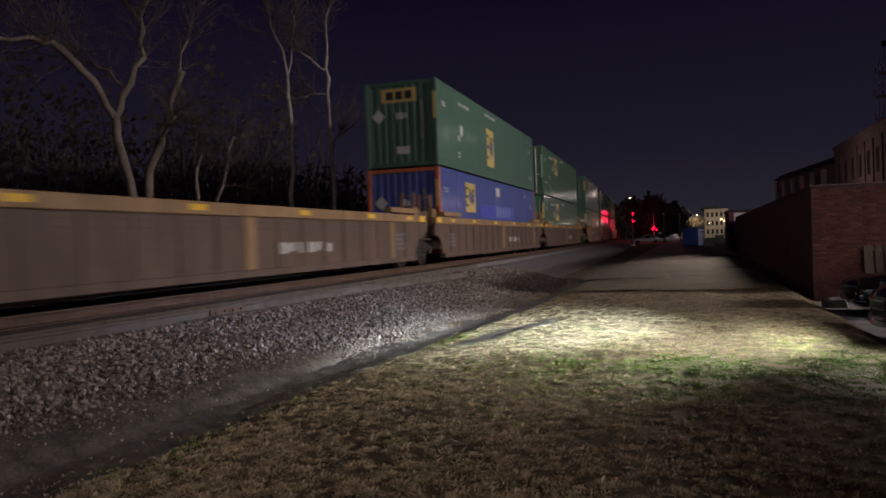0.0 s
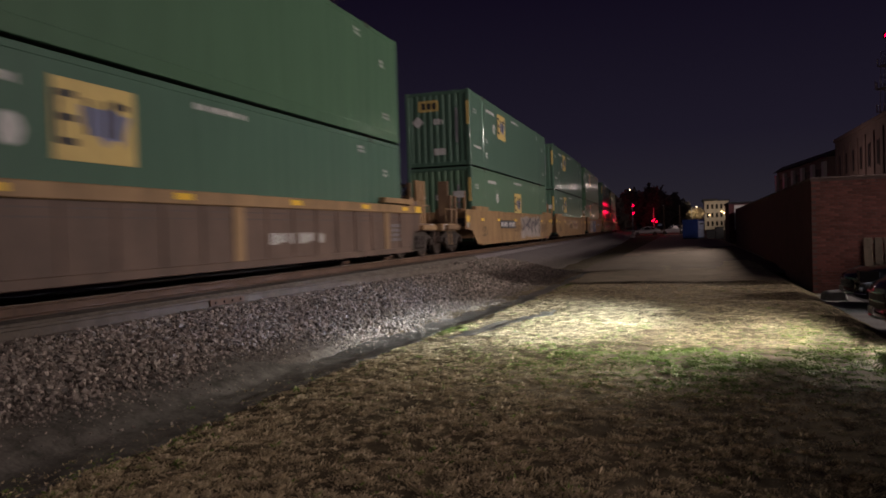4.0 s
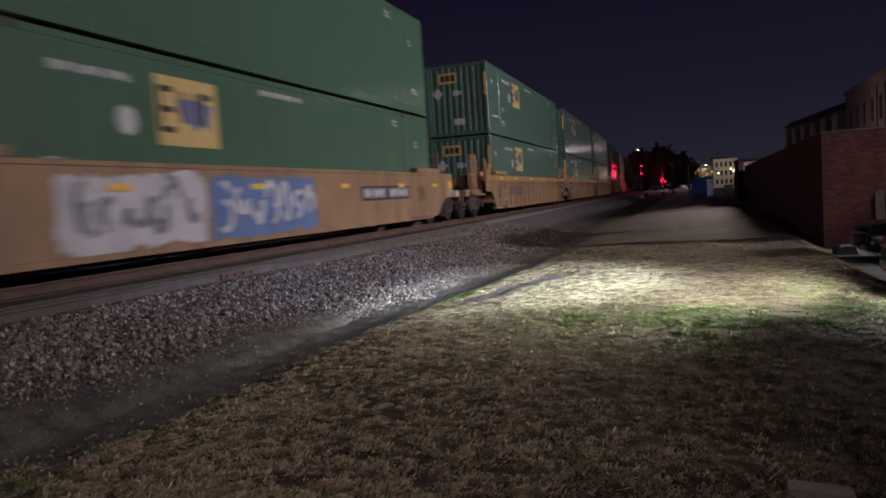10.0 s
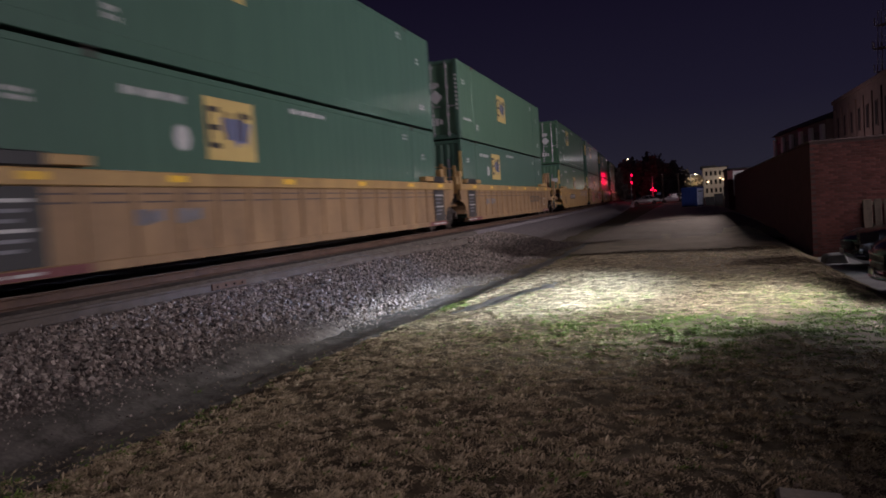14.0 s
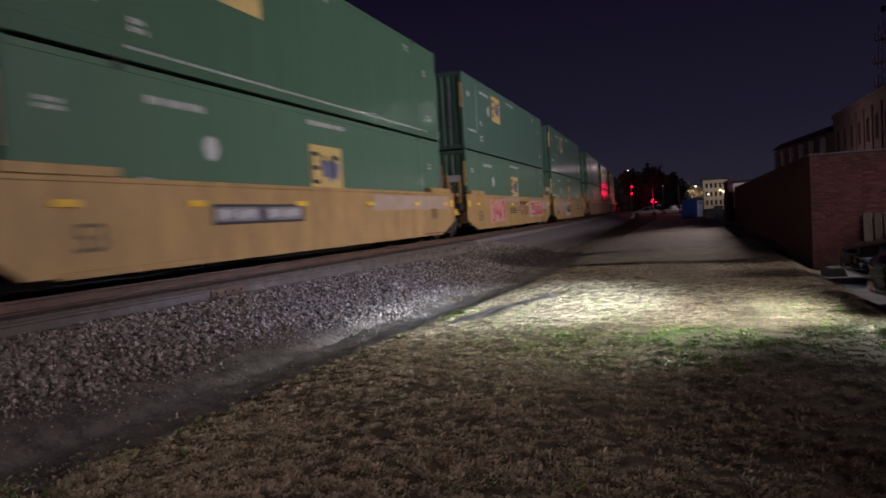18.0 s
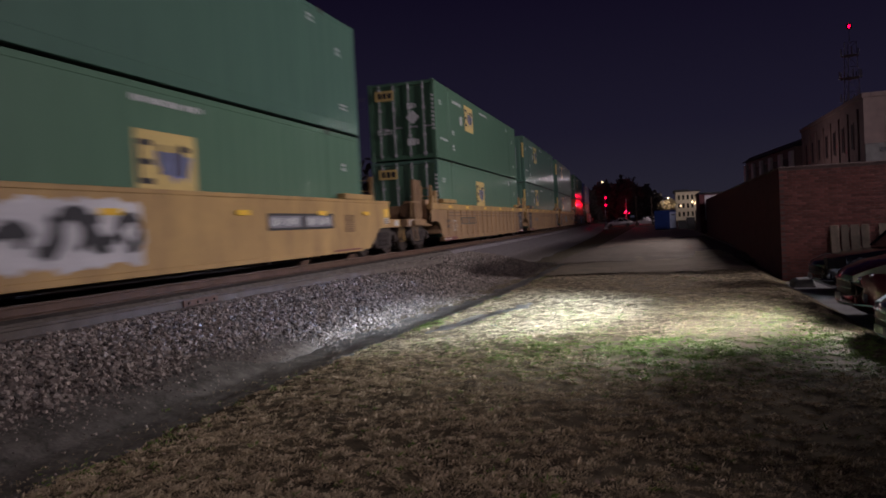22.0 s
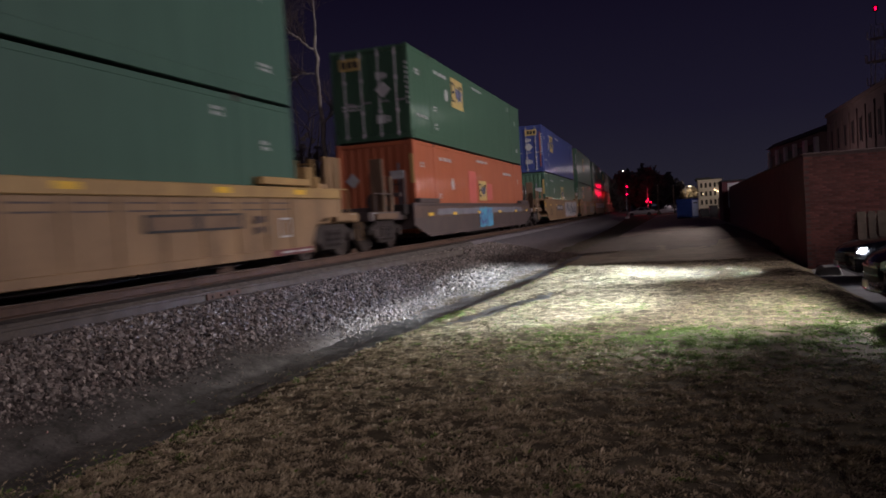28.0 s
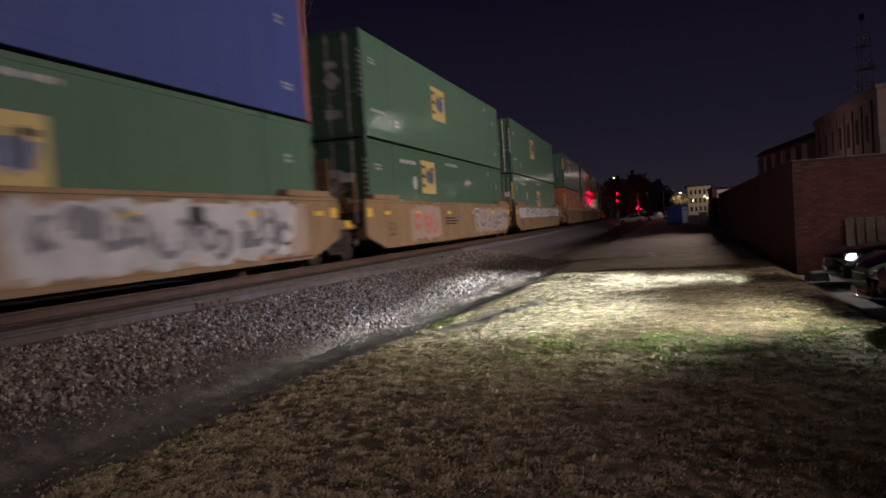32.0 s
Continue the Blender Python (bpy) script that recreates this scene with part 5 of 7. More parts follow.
def pale_shed():
    s = thing("white_shed", "small brown shed with a pale shutter and flat roof", "shed")
    part("side_wall", Shape().box(3.45, 3.65, 62.7, 68, -0.1, 3.15), M_DARKBRICK, s, "brown side wall")
    part("front_wall", Shape().box(3.45, 6.4, 62.5, 62.7, -0.1, 3.15), M_DARKBRICK, s, "brown front wall")
    part("door", Shape().box(3.85, 5.3, 62.44, 62.5, 1.05, 3.05), M_TRIMW, s, "pale roller shutter", bevel=0.01)
    for k in range(7):
        part("slat", Shape().box(3.85, 5.3, 62.425, 62.44, 1.12 + 0.27 * k, 1.14 + 0.27 * k), M_GALV, s)
    part("lean_to", Shape().box(4.25, 5.6, 61.2, 62.4, -0.1, 2.55), M_STUCCO, s, "beige rendered box", bevel=0.02)
    part("roof", Shape().box(3.35, 6.5, 62.3, 68.4, 3.15, 3.28), M_ROOFING, s, bevel=0.02)
    return s


pale_shed()


def town_hall():
    """A beige rendered block with tall pilasters on its long side and a lower wing behind."""
    b = thing("beige_building", "large beige rendered building with tall pilasters and a lower wing", "building")
    X, ya, yb, H = 14.0, 56.0, 78.0, 8.98
    side = part("side_wall", Shape().box(X, X + 0.35, ya + 0.35, yb, -0.2, H), M_STUCCO, b)
    front = part("front_wall", Shape().box(X, 40, ya, ya + 0.35, -0.2, H), M_STUCCO, b)
    part("rear_wall", Shape().box(X + 0.35, 40, yb - 0.35, yb, -0.2, H), M_STUCCO, b)
    part("roof", Shape().box(X + 0.2, 40, ya + 0.2, yb - 0.2, H - 0.5, H - 0.3), M_ROOFING, b)
    part("parapet", Shape().box(X - 0.12, X + 0.4, ya - 0.12, yb + 0.1, H, H + 0.35), M_STUCCO, b, bevel=0.03)
    part("parapet", Shape().box(X + 0.4, 40, ya - 0.12, ya + 0.4, H, H + 0.35), M_STUCCO, b, bevel=0.03)
    part("base_band", Shape().box(X + 0.02, 40, ya - 0.10, ya, 3.6, 5.82), M_APRON, b, "grey painted band", bevel=0.02)
    for i in range(8):
        y = ya + 1.6 + 2.75 * i
        part("pilaster", Shape().box(X - 0.11, X, y - 0.3, y + 0.3, -0.2, H - 0.6), M_STUCCO, b, bevel=0.02)
        if i < 7:
            w = part("window", Shape().box(X - 0.05, X, y + 1.0, y + 1.75, 5.6, 7.6), M_STUCCO, side)
            part("pane", Shape().box(X - 0.06, X - 0.05, y + 1.07, y + 1.68, 5.7, 7.5), M_DULLGLASS, w)
    for i in range(4):
        x = X + 1.35 + 3.4 * i
        w = part("window", Shape().box(x, x + 1.5, ya - 0.07, ya, 5.95, 7.62), M_TRIMW, front)
        part("pane", Shape().box(x + 0.09, x + 1.41, ya - 0.08, ya - 0.07, 6.05, 7.52), M_GLASS, w)
        part("sill", Shape().box(x - 0.08, x + 1.58, ya - 0.16, ya - 0.07, 5.86, 5.95), M_TRIMW, w)
    part("vent", Shape().box(X + 0.9, X + 1.6, ya - 0.16, ya - 0.10, 5.2, 5.5), M_BLACK, b)
    # the wing, turned slightly
    ang = -math.atan2(2.2, 22.0)
    wing = part("wing_wall", Shape().box(0, 9, 0, 22.5, -0.2, 8.0), M_STUCCO, b, at=pose(14.0, 81.5, 0, 0, 0, -math.degrees(ang)))
    part("wing_roof", Shape().prism([(-0.4, 8.0), (9.4, 8.0), (8.6, 8.75), (0.7, 8.75)], 1, -0.4, 22.9), M_ROOFING, wing)
    for i in range(6):
        y = 0.5 + 4.2 * i
        part("wing_pilaster", Shape().box(-0.30, 0, y, y + 0.9, -0.2, 7.6), M_TRIMW, wing)
        if i < 5:
            part("wing_window", Shape().box(-0.06, 0, y + 1.3, y + 3.8, 4.6, 7.0), M_DULLGLASS, wing)
    return b


town_hall()


def radio_mast():
    m = thing("radio_mast", "tall lattice radio mast with antennas and a red beacon", "mast", m=pose(34.6, 146, 0))
    H = 31.0

    def leg(k, z):
        r = 2.2 - 1.1 * z / H
        a = math.radians(90 + 120 * k)
        return Vector((r * math.cos(a), r * math.sin(a), z))
    for k in range(3):
        # Pale colour on legs, bracing and rings stands in for light on the steel.
        part("leg", Shape().tube([leg(k, 0), leg(k, H)], [0.09, 0.06], 6), M_CONC, m)
    for i in range(14):
        z0, z1 = H * i / 14, H * (i + 1) / 14
        s = Shape()
        for k in range(3):
            s.tube([leg(k, z0), leg((k + 1) % 3, z1)], 0.028, 4)
            s.tube([leg(k, z1), leg((k + 1) % 3, z1)], 0.028, 4)
        part("bracing", s, M_CONC, m)
    for z, n, r in ((20.5, 6, 1.9), (24.6, 8, 2.1), (28.6, 4, 1.6)):
        part("platform_ring", Shape().lathe([(z - 0.025, r * 0.8), (z + 0.025, r * 0.8)], (0, 0, 0), 2, 16), M_CONC, m)
        for k in range(n):
            a = 2 * math.pi * k / n
            x, y = (0.8 * r + 0.1) * math.cos(a), (0.8 * r + 0.1) * math.sin(a)
            part("antenna", Shape().box(x - 0.11, x + 0.11, y - 0.09, y + 0.09, z - 0.1, z + 1.3), M_TRIMW, m, bevel=0.03)
    part("spire", Shape().tube([(0, 0, H), (0, 0, H + 2.6)], [0.07, 0.05], 6), M_GALV, m)
    part("beacon_lamp", Shape().lathe([(H + 2.66, 0.10), (H + 2.75, 0.17), (H + 3.05, 0.17), (H + 3.12, 0.10)], (0, 0, 0), 2, 12), M_REDLIGHT, m, "red lamp")
    # an added turning hood, open on one side, makes the lit beacon blink
    a0, n = math.radians(50), 20
    hood = Shape()
    ring = [(0.42 * math.cos(a0 + (2 * math.pi - 2 * a0) * i / n), 0.42 * math.sin(a0 + (2 * math.pi - 2 * a0) * i / n)) for i in range(n + 1)]
    hood.add([(x, y, z) for z in (-0.42, 0.42) for x, y in ring], [(i, i + 1, n + 2 + i, n + 1 + i) for i in range(n)])
    hood.lathe([(0.42, 0.43), (0.46, 0.40)], (0, 0, 0), 2, 20)
    hood.lathe([(-0.46, 0.40), (-0.42, 0.43)], (0, 0, 0), 2, 20)
    return part("beacon_blinker", hood, M_BLACK, m, "turning black hood with an opening", at=pose(0, 0, H + 2.9))


BEACON_BLINKER = radio_mast()


# ---------------------------------------------------------------- things by the wall
def pallet(m):
    p = thing("wooden_pallet", "weathered wooden pallet leaning on the brick wall", "pallet", m=m)
    for k, w in enumerate((0.095, 0.080, 0.100, 0.085)):
        y = 0.085 + 0.225 * k
        part("board", Shape().box(y - w, y + w, -0.02, 0.0, 0, 1.25), M_PALLET, p, bevel=0.004)
    for z in (0.08, 0.62, 1.16):
        part("stringer", Shape().box(0.0, 0.86, 0.0, 0.09, z - 0.04, z + 0.04), M_PALLET, p, bevel=0.006)
    return p


pallet_one = pallet(pose(4.15, 19.72, -0.12, -7, 0, 0))
copy_thing(pallet_one, pose(5.22, 19.70, -0.12, -8, 0, 0))
block = Shape().prism([(2.98, -0.27), (3.00, -0.10), (3.10, -0.05), (3.40, -0.03), (3.48, -0.27)], 1, 18.15, 18.70)
tagged(part("concrete_block", block, M_APRON, bevel=0.02), "broken grey concrete block beside the lawn", "block")
rk2 = part("stone_block", Shape().box(-0.15, 0.17, -0.09, 0.09, -0.04, 0.07), M_ROCK, bevel=0.02, at=pose(0.52, 3.86, -0.02, -2, 2, -3))
tagged(rk2, "flat pale stone block lying in the grass", "stone")


def car(paint, label, m, height=1.5, length=4.6, width=1.84, lit=False, tall=1.0):
    """A parked saloon, nose towards -x in its own space, wheels on z = 0."""
    c = thing("parked_car", label, "car", "cars in the lot", m)
    hw = width / 2

    def nose(x, y):
        """Bends the front round in plan."""
        return x + 0.42 * max(0.0, 1 - x / 1.3) * (abs(y) / hw) ** 2.6

    # profile stations: along, underside, shoulder, crown, width factor
    keys = [(0.0, 0.34, 0.50, 0.58, 0.80), (0.04, 0.26, 0.58, 0.68, 0.88), (0.12, 0.22, 0.62, 0.74, 0.93), (0.35, 0.20, 0.66, 0.82, 0.97), (0.75, 0.20, 0.70, 0.88, 0.99),
            (1.25, 0.20, 0.74, 0.94, 1.0), (1.55, 0.20, 0.76, 0.97, 1.0), (length - 1.3, 0.20, 0.80, 1.00, 1.0), (length - 0.5, 0.22, 0.80, 1.01, 0.97), (length - 0.1, 0.30, 0.78, 0.95, 0.92), (length, 0.40, 0.70, 0.80, 0.86)]
    ring = []
    for x, lo, sh, cr, wk in keys:
        w = hw * wk
        half = [(0.70 * w, lo), (0.95 * w, lo + 0.04), (1.0 * w, (lo + sh) / 2), (0.985 * w, sh), (0.93 * w, sh + 0.55 * (cr - sh)), (0.78 * w, sh + 0.88 * (cr - sh)), (0.45 * w, cr - 0.01)]
        pts = half + [(0.0, cr)] + [(-a, b) for a, b in half[::-1]]
        ring.append([(nose(x, a), a, b) for a, b in pts])
    n = len(ring[0])
    s = Shape()
    s.add([p for r in ring for p in r], [(i * n + k, i * n + (k + 1) % n, (i + 1) * n + (k + 1) % n, (i + 1) * n + k) for i in range(len(ring) - 1) for k in range(n)]
          + [tuple(range(n)), tuple(range((len(ring) - 1) * n, len(ring) * n))])
    part("body", s, paint, c, smooth=True)
    # cabin: glass house with roof and pillars
    top, belt = height, 0.96
    foot = [(1.35, 0.86), (1.75, 0.93), (length - 1.4, 0.93), (length - 0.55, 0.84)]
    crown = [(2.15, 0.60), (2.35, 0.66), (length - 1.9, 0.66), (length - 1.35, 0.60)]
    v = [(x, w * sy * hw, belt) for sy in (-1, 1) for x, w in foot] + [(x, w * sy * hw, top - 0.05) for sy in (-1, 1) for x, w in crown]
    g = Shape().add(v, [(0, 1, 9, 8), (1, 2, 10, 9), (2, 3, 11, 10), (4, 5, 13, 12), (5, 6, 14, 13), (6, 7, 15, 14), (0, 4, 12, 8), (3, 7, 15, 11), (8, 9, 10, 11, 15, 14, 13, 12), (0, 1, 2, 3, 7, 6, 5, 4)])
    part("window_band", g, M_GLASS, c)
    r = [(x, w * sy * hw, top - 0.05) for sy in (-1, 1) for x, w in crown] + [(x + (0.1 if x < 3 else -0.1), w * 0.8 * sy * hw, top) for sy in (-1, 1) for x, w in crown]
    part("roof", Shape().add(r, [(0, 1, 9, 8), (1, 2, 10, 9), (2, 3, 11, 10), (4, 5, 13, 12), (5, 6, 14, 13), (6, 7, 15, 14), (0, 4, 12, 8), (3, 7, 15, 11), (8, 9, 10, 11, 15, 14, 13, 12), (0, 1, 2, 3, 7, 6, 5, 4)]), paint, c, smooth=True)
    for sy in (-1, 1):
        for (x0, w0), (x1, w1) in zip(foot, crown):
            part("pillar", Shape().tube([(x0, sy * w0 * hw, belt), (x1, sy * w1 * hw, top - 0.04)], 0.032, 6), paint, c)
        part("mirror", Shape().lathe([(-0.07, 0.03), (-0.05, 0.085), (0.06, 0.095), (0.08, 0.07)], (1.82, sy * (hw + 0.06), 1.02), 0, 10), paint, c, smooth=True)
    # nose: grille, trim, plate, lamps
    gr = Shape()
    m_ = [-0.45, -0.3, -0.15, 0.0, 0.15, 0.3, 0.45]
    gr.add([(nose(-0.012, y), y, z) for z in (0.44, 0.60) for y in m_] + [(nose(0.06, y), y, z) for z in (0.44, 0.60) for y in m_],
           [(i, i + 1, 8 + i, 7 + i) for i in range(6)] + [(14 + i, 15 + i, 22 + i, 21 + i) for i in range(6)] + [(7 + i, 8 + i, 22 + i, 21 + i) for i in range(6)])
    grille = part("grille", gr, M_BLACK, c)
    part("grille_trim", Shape().tube([(nose(-0.018, y), y, 0.615) for y in m_], 0.013, 6), M_CHROME, grille)
    part("grille_trim", Shape().tube([(nose(-0.018, y), y, 0.52) for y in m_], 0.008, 6), M_CHROME, grille)
    part("bumper_trim", Shape().tube([(nose(-0.02, y * 1.75), y * 1.75, 0.33 + 0.02 * abs(y)) for y in m_], 0.016, 6), M_CHROME, c)
    part("plate", Shape().box(-0.045, -0.02, -0.15, 0.15, 0.36, 0.45), M_TRIMW, c)
    for sy in (-1, 1):
        ys = [0.50, 0.62, 0.74, 0.83]
        lo = [0.585, 0.600, 0.622, 0.650]
        hi = [0.670, 0.725, 0.775, 0.815]
        sh = Shape().add([(nose(0.02 + 0.07 * i, y) - 0.030, sy * y, z) for row in (lo, hi) for i, (y, z) in enumerate(zip(ys, row))] +
                         [(nose(0.02 + 0.07 * i, y) + 0.06, sy * y * 0.97, z) for row in (lo, hi) for i, (y, z) in enumerate(zip(ys, row))],
                         [(0, 1, 5, 4), (1, 2, 6, 5), (2, 3, 7, 6), (8, 9, 13, 12), (9, 10, 14, 13), (10, 11, 15, 14), (4, 5, 13, 12), (5, 6, 14, 13), (6, 7, 15, 14), (0, 1, 9, 8), (1, 2, 10, 9), (2, 3, 11, 10), (0, 4, 12, 8), (3, 7, 15, 11)])
        if not (lit and sy < 0):
            hl = part("headlight", sh, M_CLEAR, c, "clear headlight lens")
            x, y = nose(0.26, 0.84) - 0.04, sy * 0.845
            part("indicator", Shape().lathe([(-0.03, 0.020), (-0.02, 0.048), (0.03, 0.050)], (x, y, 0.740), 0, 10), M_AMBER, hl, "amber indicator")
            for y, z in ((0.58, 0.640), (0.70, 0.680)):
                part("reflector", Shape().lathe([(-0.03, 0.010), (-0.02, 0.024), (0.03, 0.026)], (nose(0.02 + 0.58 * (y - 0.5), y) - 0.040, sy * y, z), 0, 10), M_CHROME, hl)
            # Chrome strip added to imitate a bright reflection along the lens.
            low = [(nose(0.02 + 0.58 * (y - 0.5), y) - 0.036, sy * y, z + 0.004) for y, z in zip(ys, lo)]
            part("lens_rim", Shape().tube(low, 0.012, 6), M_CHROME, hl, "chrome strip under the lens")
        part("fog_lamp", Shape().lathe([(-0.03, 0.02), (-0.02, 0.05), (0.03, 0.06)], (nose(0.0, 0.68) - 0.01, sy * 0.68, 0.42), 0, 12), M_CLEAR, c)
    for x in (0.92, length - 0.95):
        for sy in (-1, 1):
            t = part("tyre", Shape().lathe([(-0.11, 0.20), (-0.11, 0.30), (-0.08, 0.325), (0.08, 0.325), (0.11, 0.30), (0.11, 0.20)], (x, sy * (hw - 0.09), 0.325), 1, 24), M_RUBBER, c)
            part("rim", Shape().lathe([(sy * 0.06, 0.205), (sy * 0.115, 0.21), (sy * 0.10, 0.06), (sy * 0.12, 0.03)], (x, sy * (hw - 0.09), 0.325), 1, 16), M_GALV, t)
    if tall != 1.0:
        for ob in c.children_recursive:
            if ob.name.split(".")[0] not in ("tyre", "rim"):
                for p in ob.data.vertices:
                    p.co.z = p.co.z if p.co.z < 0.3 else 0.3 + (p.co.z - 0.3) * tall
    return c


car(M_CARBLK, "black car parked with its chrome-barred nose to the lawn", pose(2.45, 9.30, LOT, 0, 0, 2), 1.66)
car(M_CARRED, "dark red car parked with amber-cornered headlights unlit", pose(2.74, 12.60, LOT, 0, 0, -1), 1.5, tall=1.32)
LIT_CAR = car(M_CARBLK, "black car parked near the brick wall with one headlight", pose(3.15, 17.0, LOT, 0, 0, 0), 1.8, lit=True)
# near headlamp: bowl, lamp, and an added flap hiding the lamp until it lights
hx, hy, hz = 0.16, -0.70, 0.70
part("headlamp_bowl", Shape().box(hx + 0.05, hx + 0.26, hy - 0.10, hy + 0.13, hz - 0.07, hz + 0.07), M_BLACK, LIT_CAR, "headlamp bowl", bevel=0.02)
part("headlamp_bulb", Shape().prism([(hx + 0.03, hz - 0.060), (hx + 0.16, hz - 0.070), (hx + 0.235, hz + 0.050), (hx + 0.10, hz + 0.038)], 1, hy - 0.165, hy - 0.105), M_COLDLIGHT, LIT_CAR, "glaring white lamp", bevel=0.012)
LAMP_HIDER = part("lamp_hider", Shape().box(-0.012, 0.0, -0.17, 0.13, -0.11, 0.11).box(0.0, 0.32, -0.182, -0.17, -0.11, 0.11), M_CARBLK, LIT_CAR, "black lamp flap", at=pose(hx - 0.004, hy, hz))
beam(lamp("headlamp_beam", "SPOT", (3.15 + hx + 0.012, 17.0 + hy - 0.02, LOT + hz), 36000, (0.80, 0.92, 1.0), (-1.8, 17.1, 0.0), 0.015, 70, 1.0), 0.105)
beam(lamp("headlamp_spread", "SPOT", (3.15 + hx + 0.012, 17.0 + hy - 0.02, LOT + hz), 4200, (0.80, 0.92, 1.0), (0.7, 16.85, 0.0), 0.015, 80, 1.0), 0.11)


# ---------------------------------------------------------------- bare trees beyond the line
def spot(az, el, d):
    a = radians(az)
    return Vector((d * math.sin(a), d * math.cos(a), 1.6 + d * math.tan(radians(el))))


def twigs(shape, p, d, length, radius, depth, rnd):
    """Branches that fork at random, ever thinner."""
    pts, q, v = [p], p, d.normalized()
    for i in range(3):
        v = (v + Vector((rnd.gauss(0, 0.22), rnd.gauss(0, 0.22), rnd.gauss(0.06, 0.18)))).normalized()
        q = q + v * length / 3
        pts.append(q)
    shape.tube(pts, [radius, radius * 0.8, radius * 0.6, radius * 0.35], 4 if depth < 2 else 5)
    if depth <= 0:
        return
    for k in range(rnd.randint(2, 4)):
        i = rnd.choice((1, 2, 3))
        w = (v + Vector((rnd.gauss(0, 0.6), rnd.gauss(0, 0.6), rnd.gauss(0.15, 0.45)))).normalized()
        twigs(shape, pts[i], w, length * rnd.uniform(0.55, 0.8), radius * 0.5, depth - 1, rnd)


def bare_tree(label, limbs, bark, seed, twig_len=1.3, foot=0.25):
    """A leafless tree: limbs are (points, start radius, end radius); the first is the trunk."""
    rnd = random.Random(seed)
    base = limbs[0][0][0]
    t = thing("bare_tree", label, "tree", "bare trees beyond the track", pose(base.x, base.y, foot))
    o = Vector((base.x, base.y, foot))
    crown = Shape()
    for k, (pts, r0, r1) in enumerate(limbs):
        fine = []
        for a, b in zip(pts, pts[1:]):
            for j in range(3):
                w = a.lerp(b, j / 3)
                fine.append(w + (Vector((rnd.gauss(0, 0.05), rnd.gauss(0, 0.05), rnd.gauss(0, 0.03))) if fine else Vector()))
        fine.append(pts[-1])
        m = len(fine)
        s = Shape().tube([p - o for p in fine], [0.66 * (r0 + (r1 - r0) * i / (m - 1)) + abs(rnd.gauss(0, 0.012)) for i in range(m)], 8)
        part("trunk" if k == 0 else "limb", s, bark, t, smooth=True)
        if k == 0 and len(limbs) > 1:
            continue
        for i in range(max(1, m // 3), m):
            for j in range(5):
                d = (fine[i] - fine[i - 1]).normalized() + Vector((rnd.gauss(0, 0.7), rnd.gauss(0, 0.7), rnd.gauss(0.25, 0.5)))
                twigs(crown, fine[i] - o, d, twig_len * rnd.uniform(0.5, 1.5), 0.017 if i < m - 2 else 0.024, 2, rnd)
    tagged(part("crown", crown, M_TWIG, t, "fine leafless twigs"), kind="stuff")
    return t


D = 24.0
bare_tree("pale-barked leafless tree forking into two heavy limbs",
          [([spot(-42.0, -3.0, D), spot(-42.2, 4.0, D), spot(-42.7, 8.0, D), spot(-43.0, 9.9, D)], 0.200, 0.160),
           ([spot(-43.0, 9.8, D), spot(-44.4, 12.3, D - 0.6), spot(-46.3, 14.6, D - 1.2), spot(-48.2, 14.9, D - 1.8), spot(-51.5, 14.4, D - 2.4), spot(-54.5, 15.6, D - 3)], 0.176, 0.040),
           ([spot(-43.0, 9.8, D), spot(-42.0, 12.2, D + 0.5), spot(-41.0, 14.2, D + 0.8), spot(-41.1, 16.8, D + 1.0), spot(-42.6, 18.6, D + 1.3), spot(-44.4, 19.6, D + 1.5)], 0.160, 0.056),
           ([spot(-41.1, 16.8, D + 1.0), spot(-40.4, 18.2, D + 0.6), spot(-39.6, 19.8, D + 0.3)], 0.080, 0.040),
           ([spot(-42.2, 11.6, D + 0.4), spot(-43.2, 13.0, D + 1.0), spot(-45.2, 13.8, D + 1.6), spot(-46.6, 15.6, D + 2.0)], 0.068, 0.024)], M_BARK, 3)
bare_tree("leaning leafless tree with a broken limb",
          [([spot(-41.2, -3.0, D + 2), spot(-41.0, 5.0, D + 2), spot(-40.2, 8.0, D + 2), spot(-39.3, 10.5, D + 2), spot(-38.2, 13.3, D + 2)], 0.216, 0.136),
           ([spot(-40.2, 8.0, D + 2), spot(-39.4, 9.2, D + 1.4), spot(-38.9, 10.1, D + 1.1)], 0.104, 0.072),
           ([spot(-39.0, 11.2, D + 2), spot(-38.4, 14.5, D + 2.4), spot(-37.4, 17.2, D + 2.8)], 0.080, 0.024)], M_BARK, 4, 1.1)
bare_tree("small leafless tree leaning over the scrub",
          [([spot(-37.4, -3.0, D + 1), spot(-37.6, 4.0, D + 1), spot(-37.5, 6.3, D + 1)], 0.104, 0.072), ([spot(-37.5, 5.8, D + 1), spot(-37.2, 7.8, D + 1.3)], 0.056, 0.024),
           ([spot(-36.6, 3.0, D + 1), spot(-35.4, 5.8, D + 1), spot(-34.7, 8.6, D + 1)], 0.080, 0.040)], M_BARK, 5, 0.8)
bare_tree("slender leafless tree with pale peeling bark",
          [([spot(-30.5, -3.0, 30), spot(-30.5, 4.0, 30), spot(-30.3, 9.0, 30), spot(-30.5, 13.2, 30)], 0.168, 0.096),
           ([spot(-30.5, 13.2, 30), spot(-31.2, 16.0, 30), spot(-31.8, 18.0, 30)], 0.064, 0.024), ([spot(-30.5, 13.2, 30), spot(-30.1, 16.0, 30.4), spot(-29.6, 18.4, 30.8)], 0.056, 0.024)], M_BIRCH, 6, 1.4)
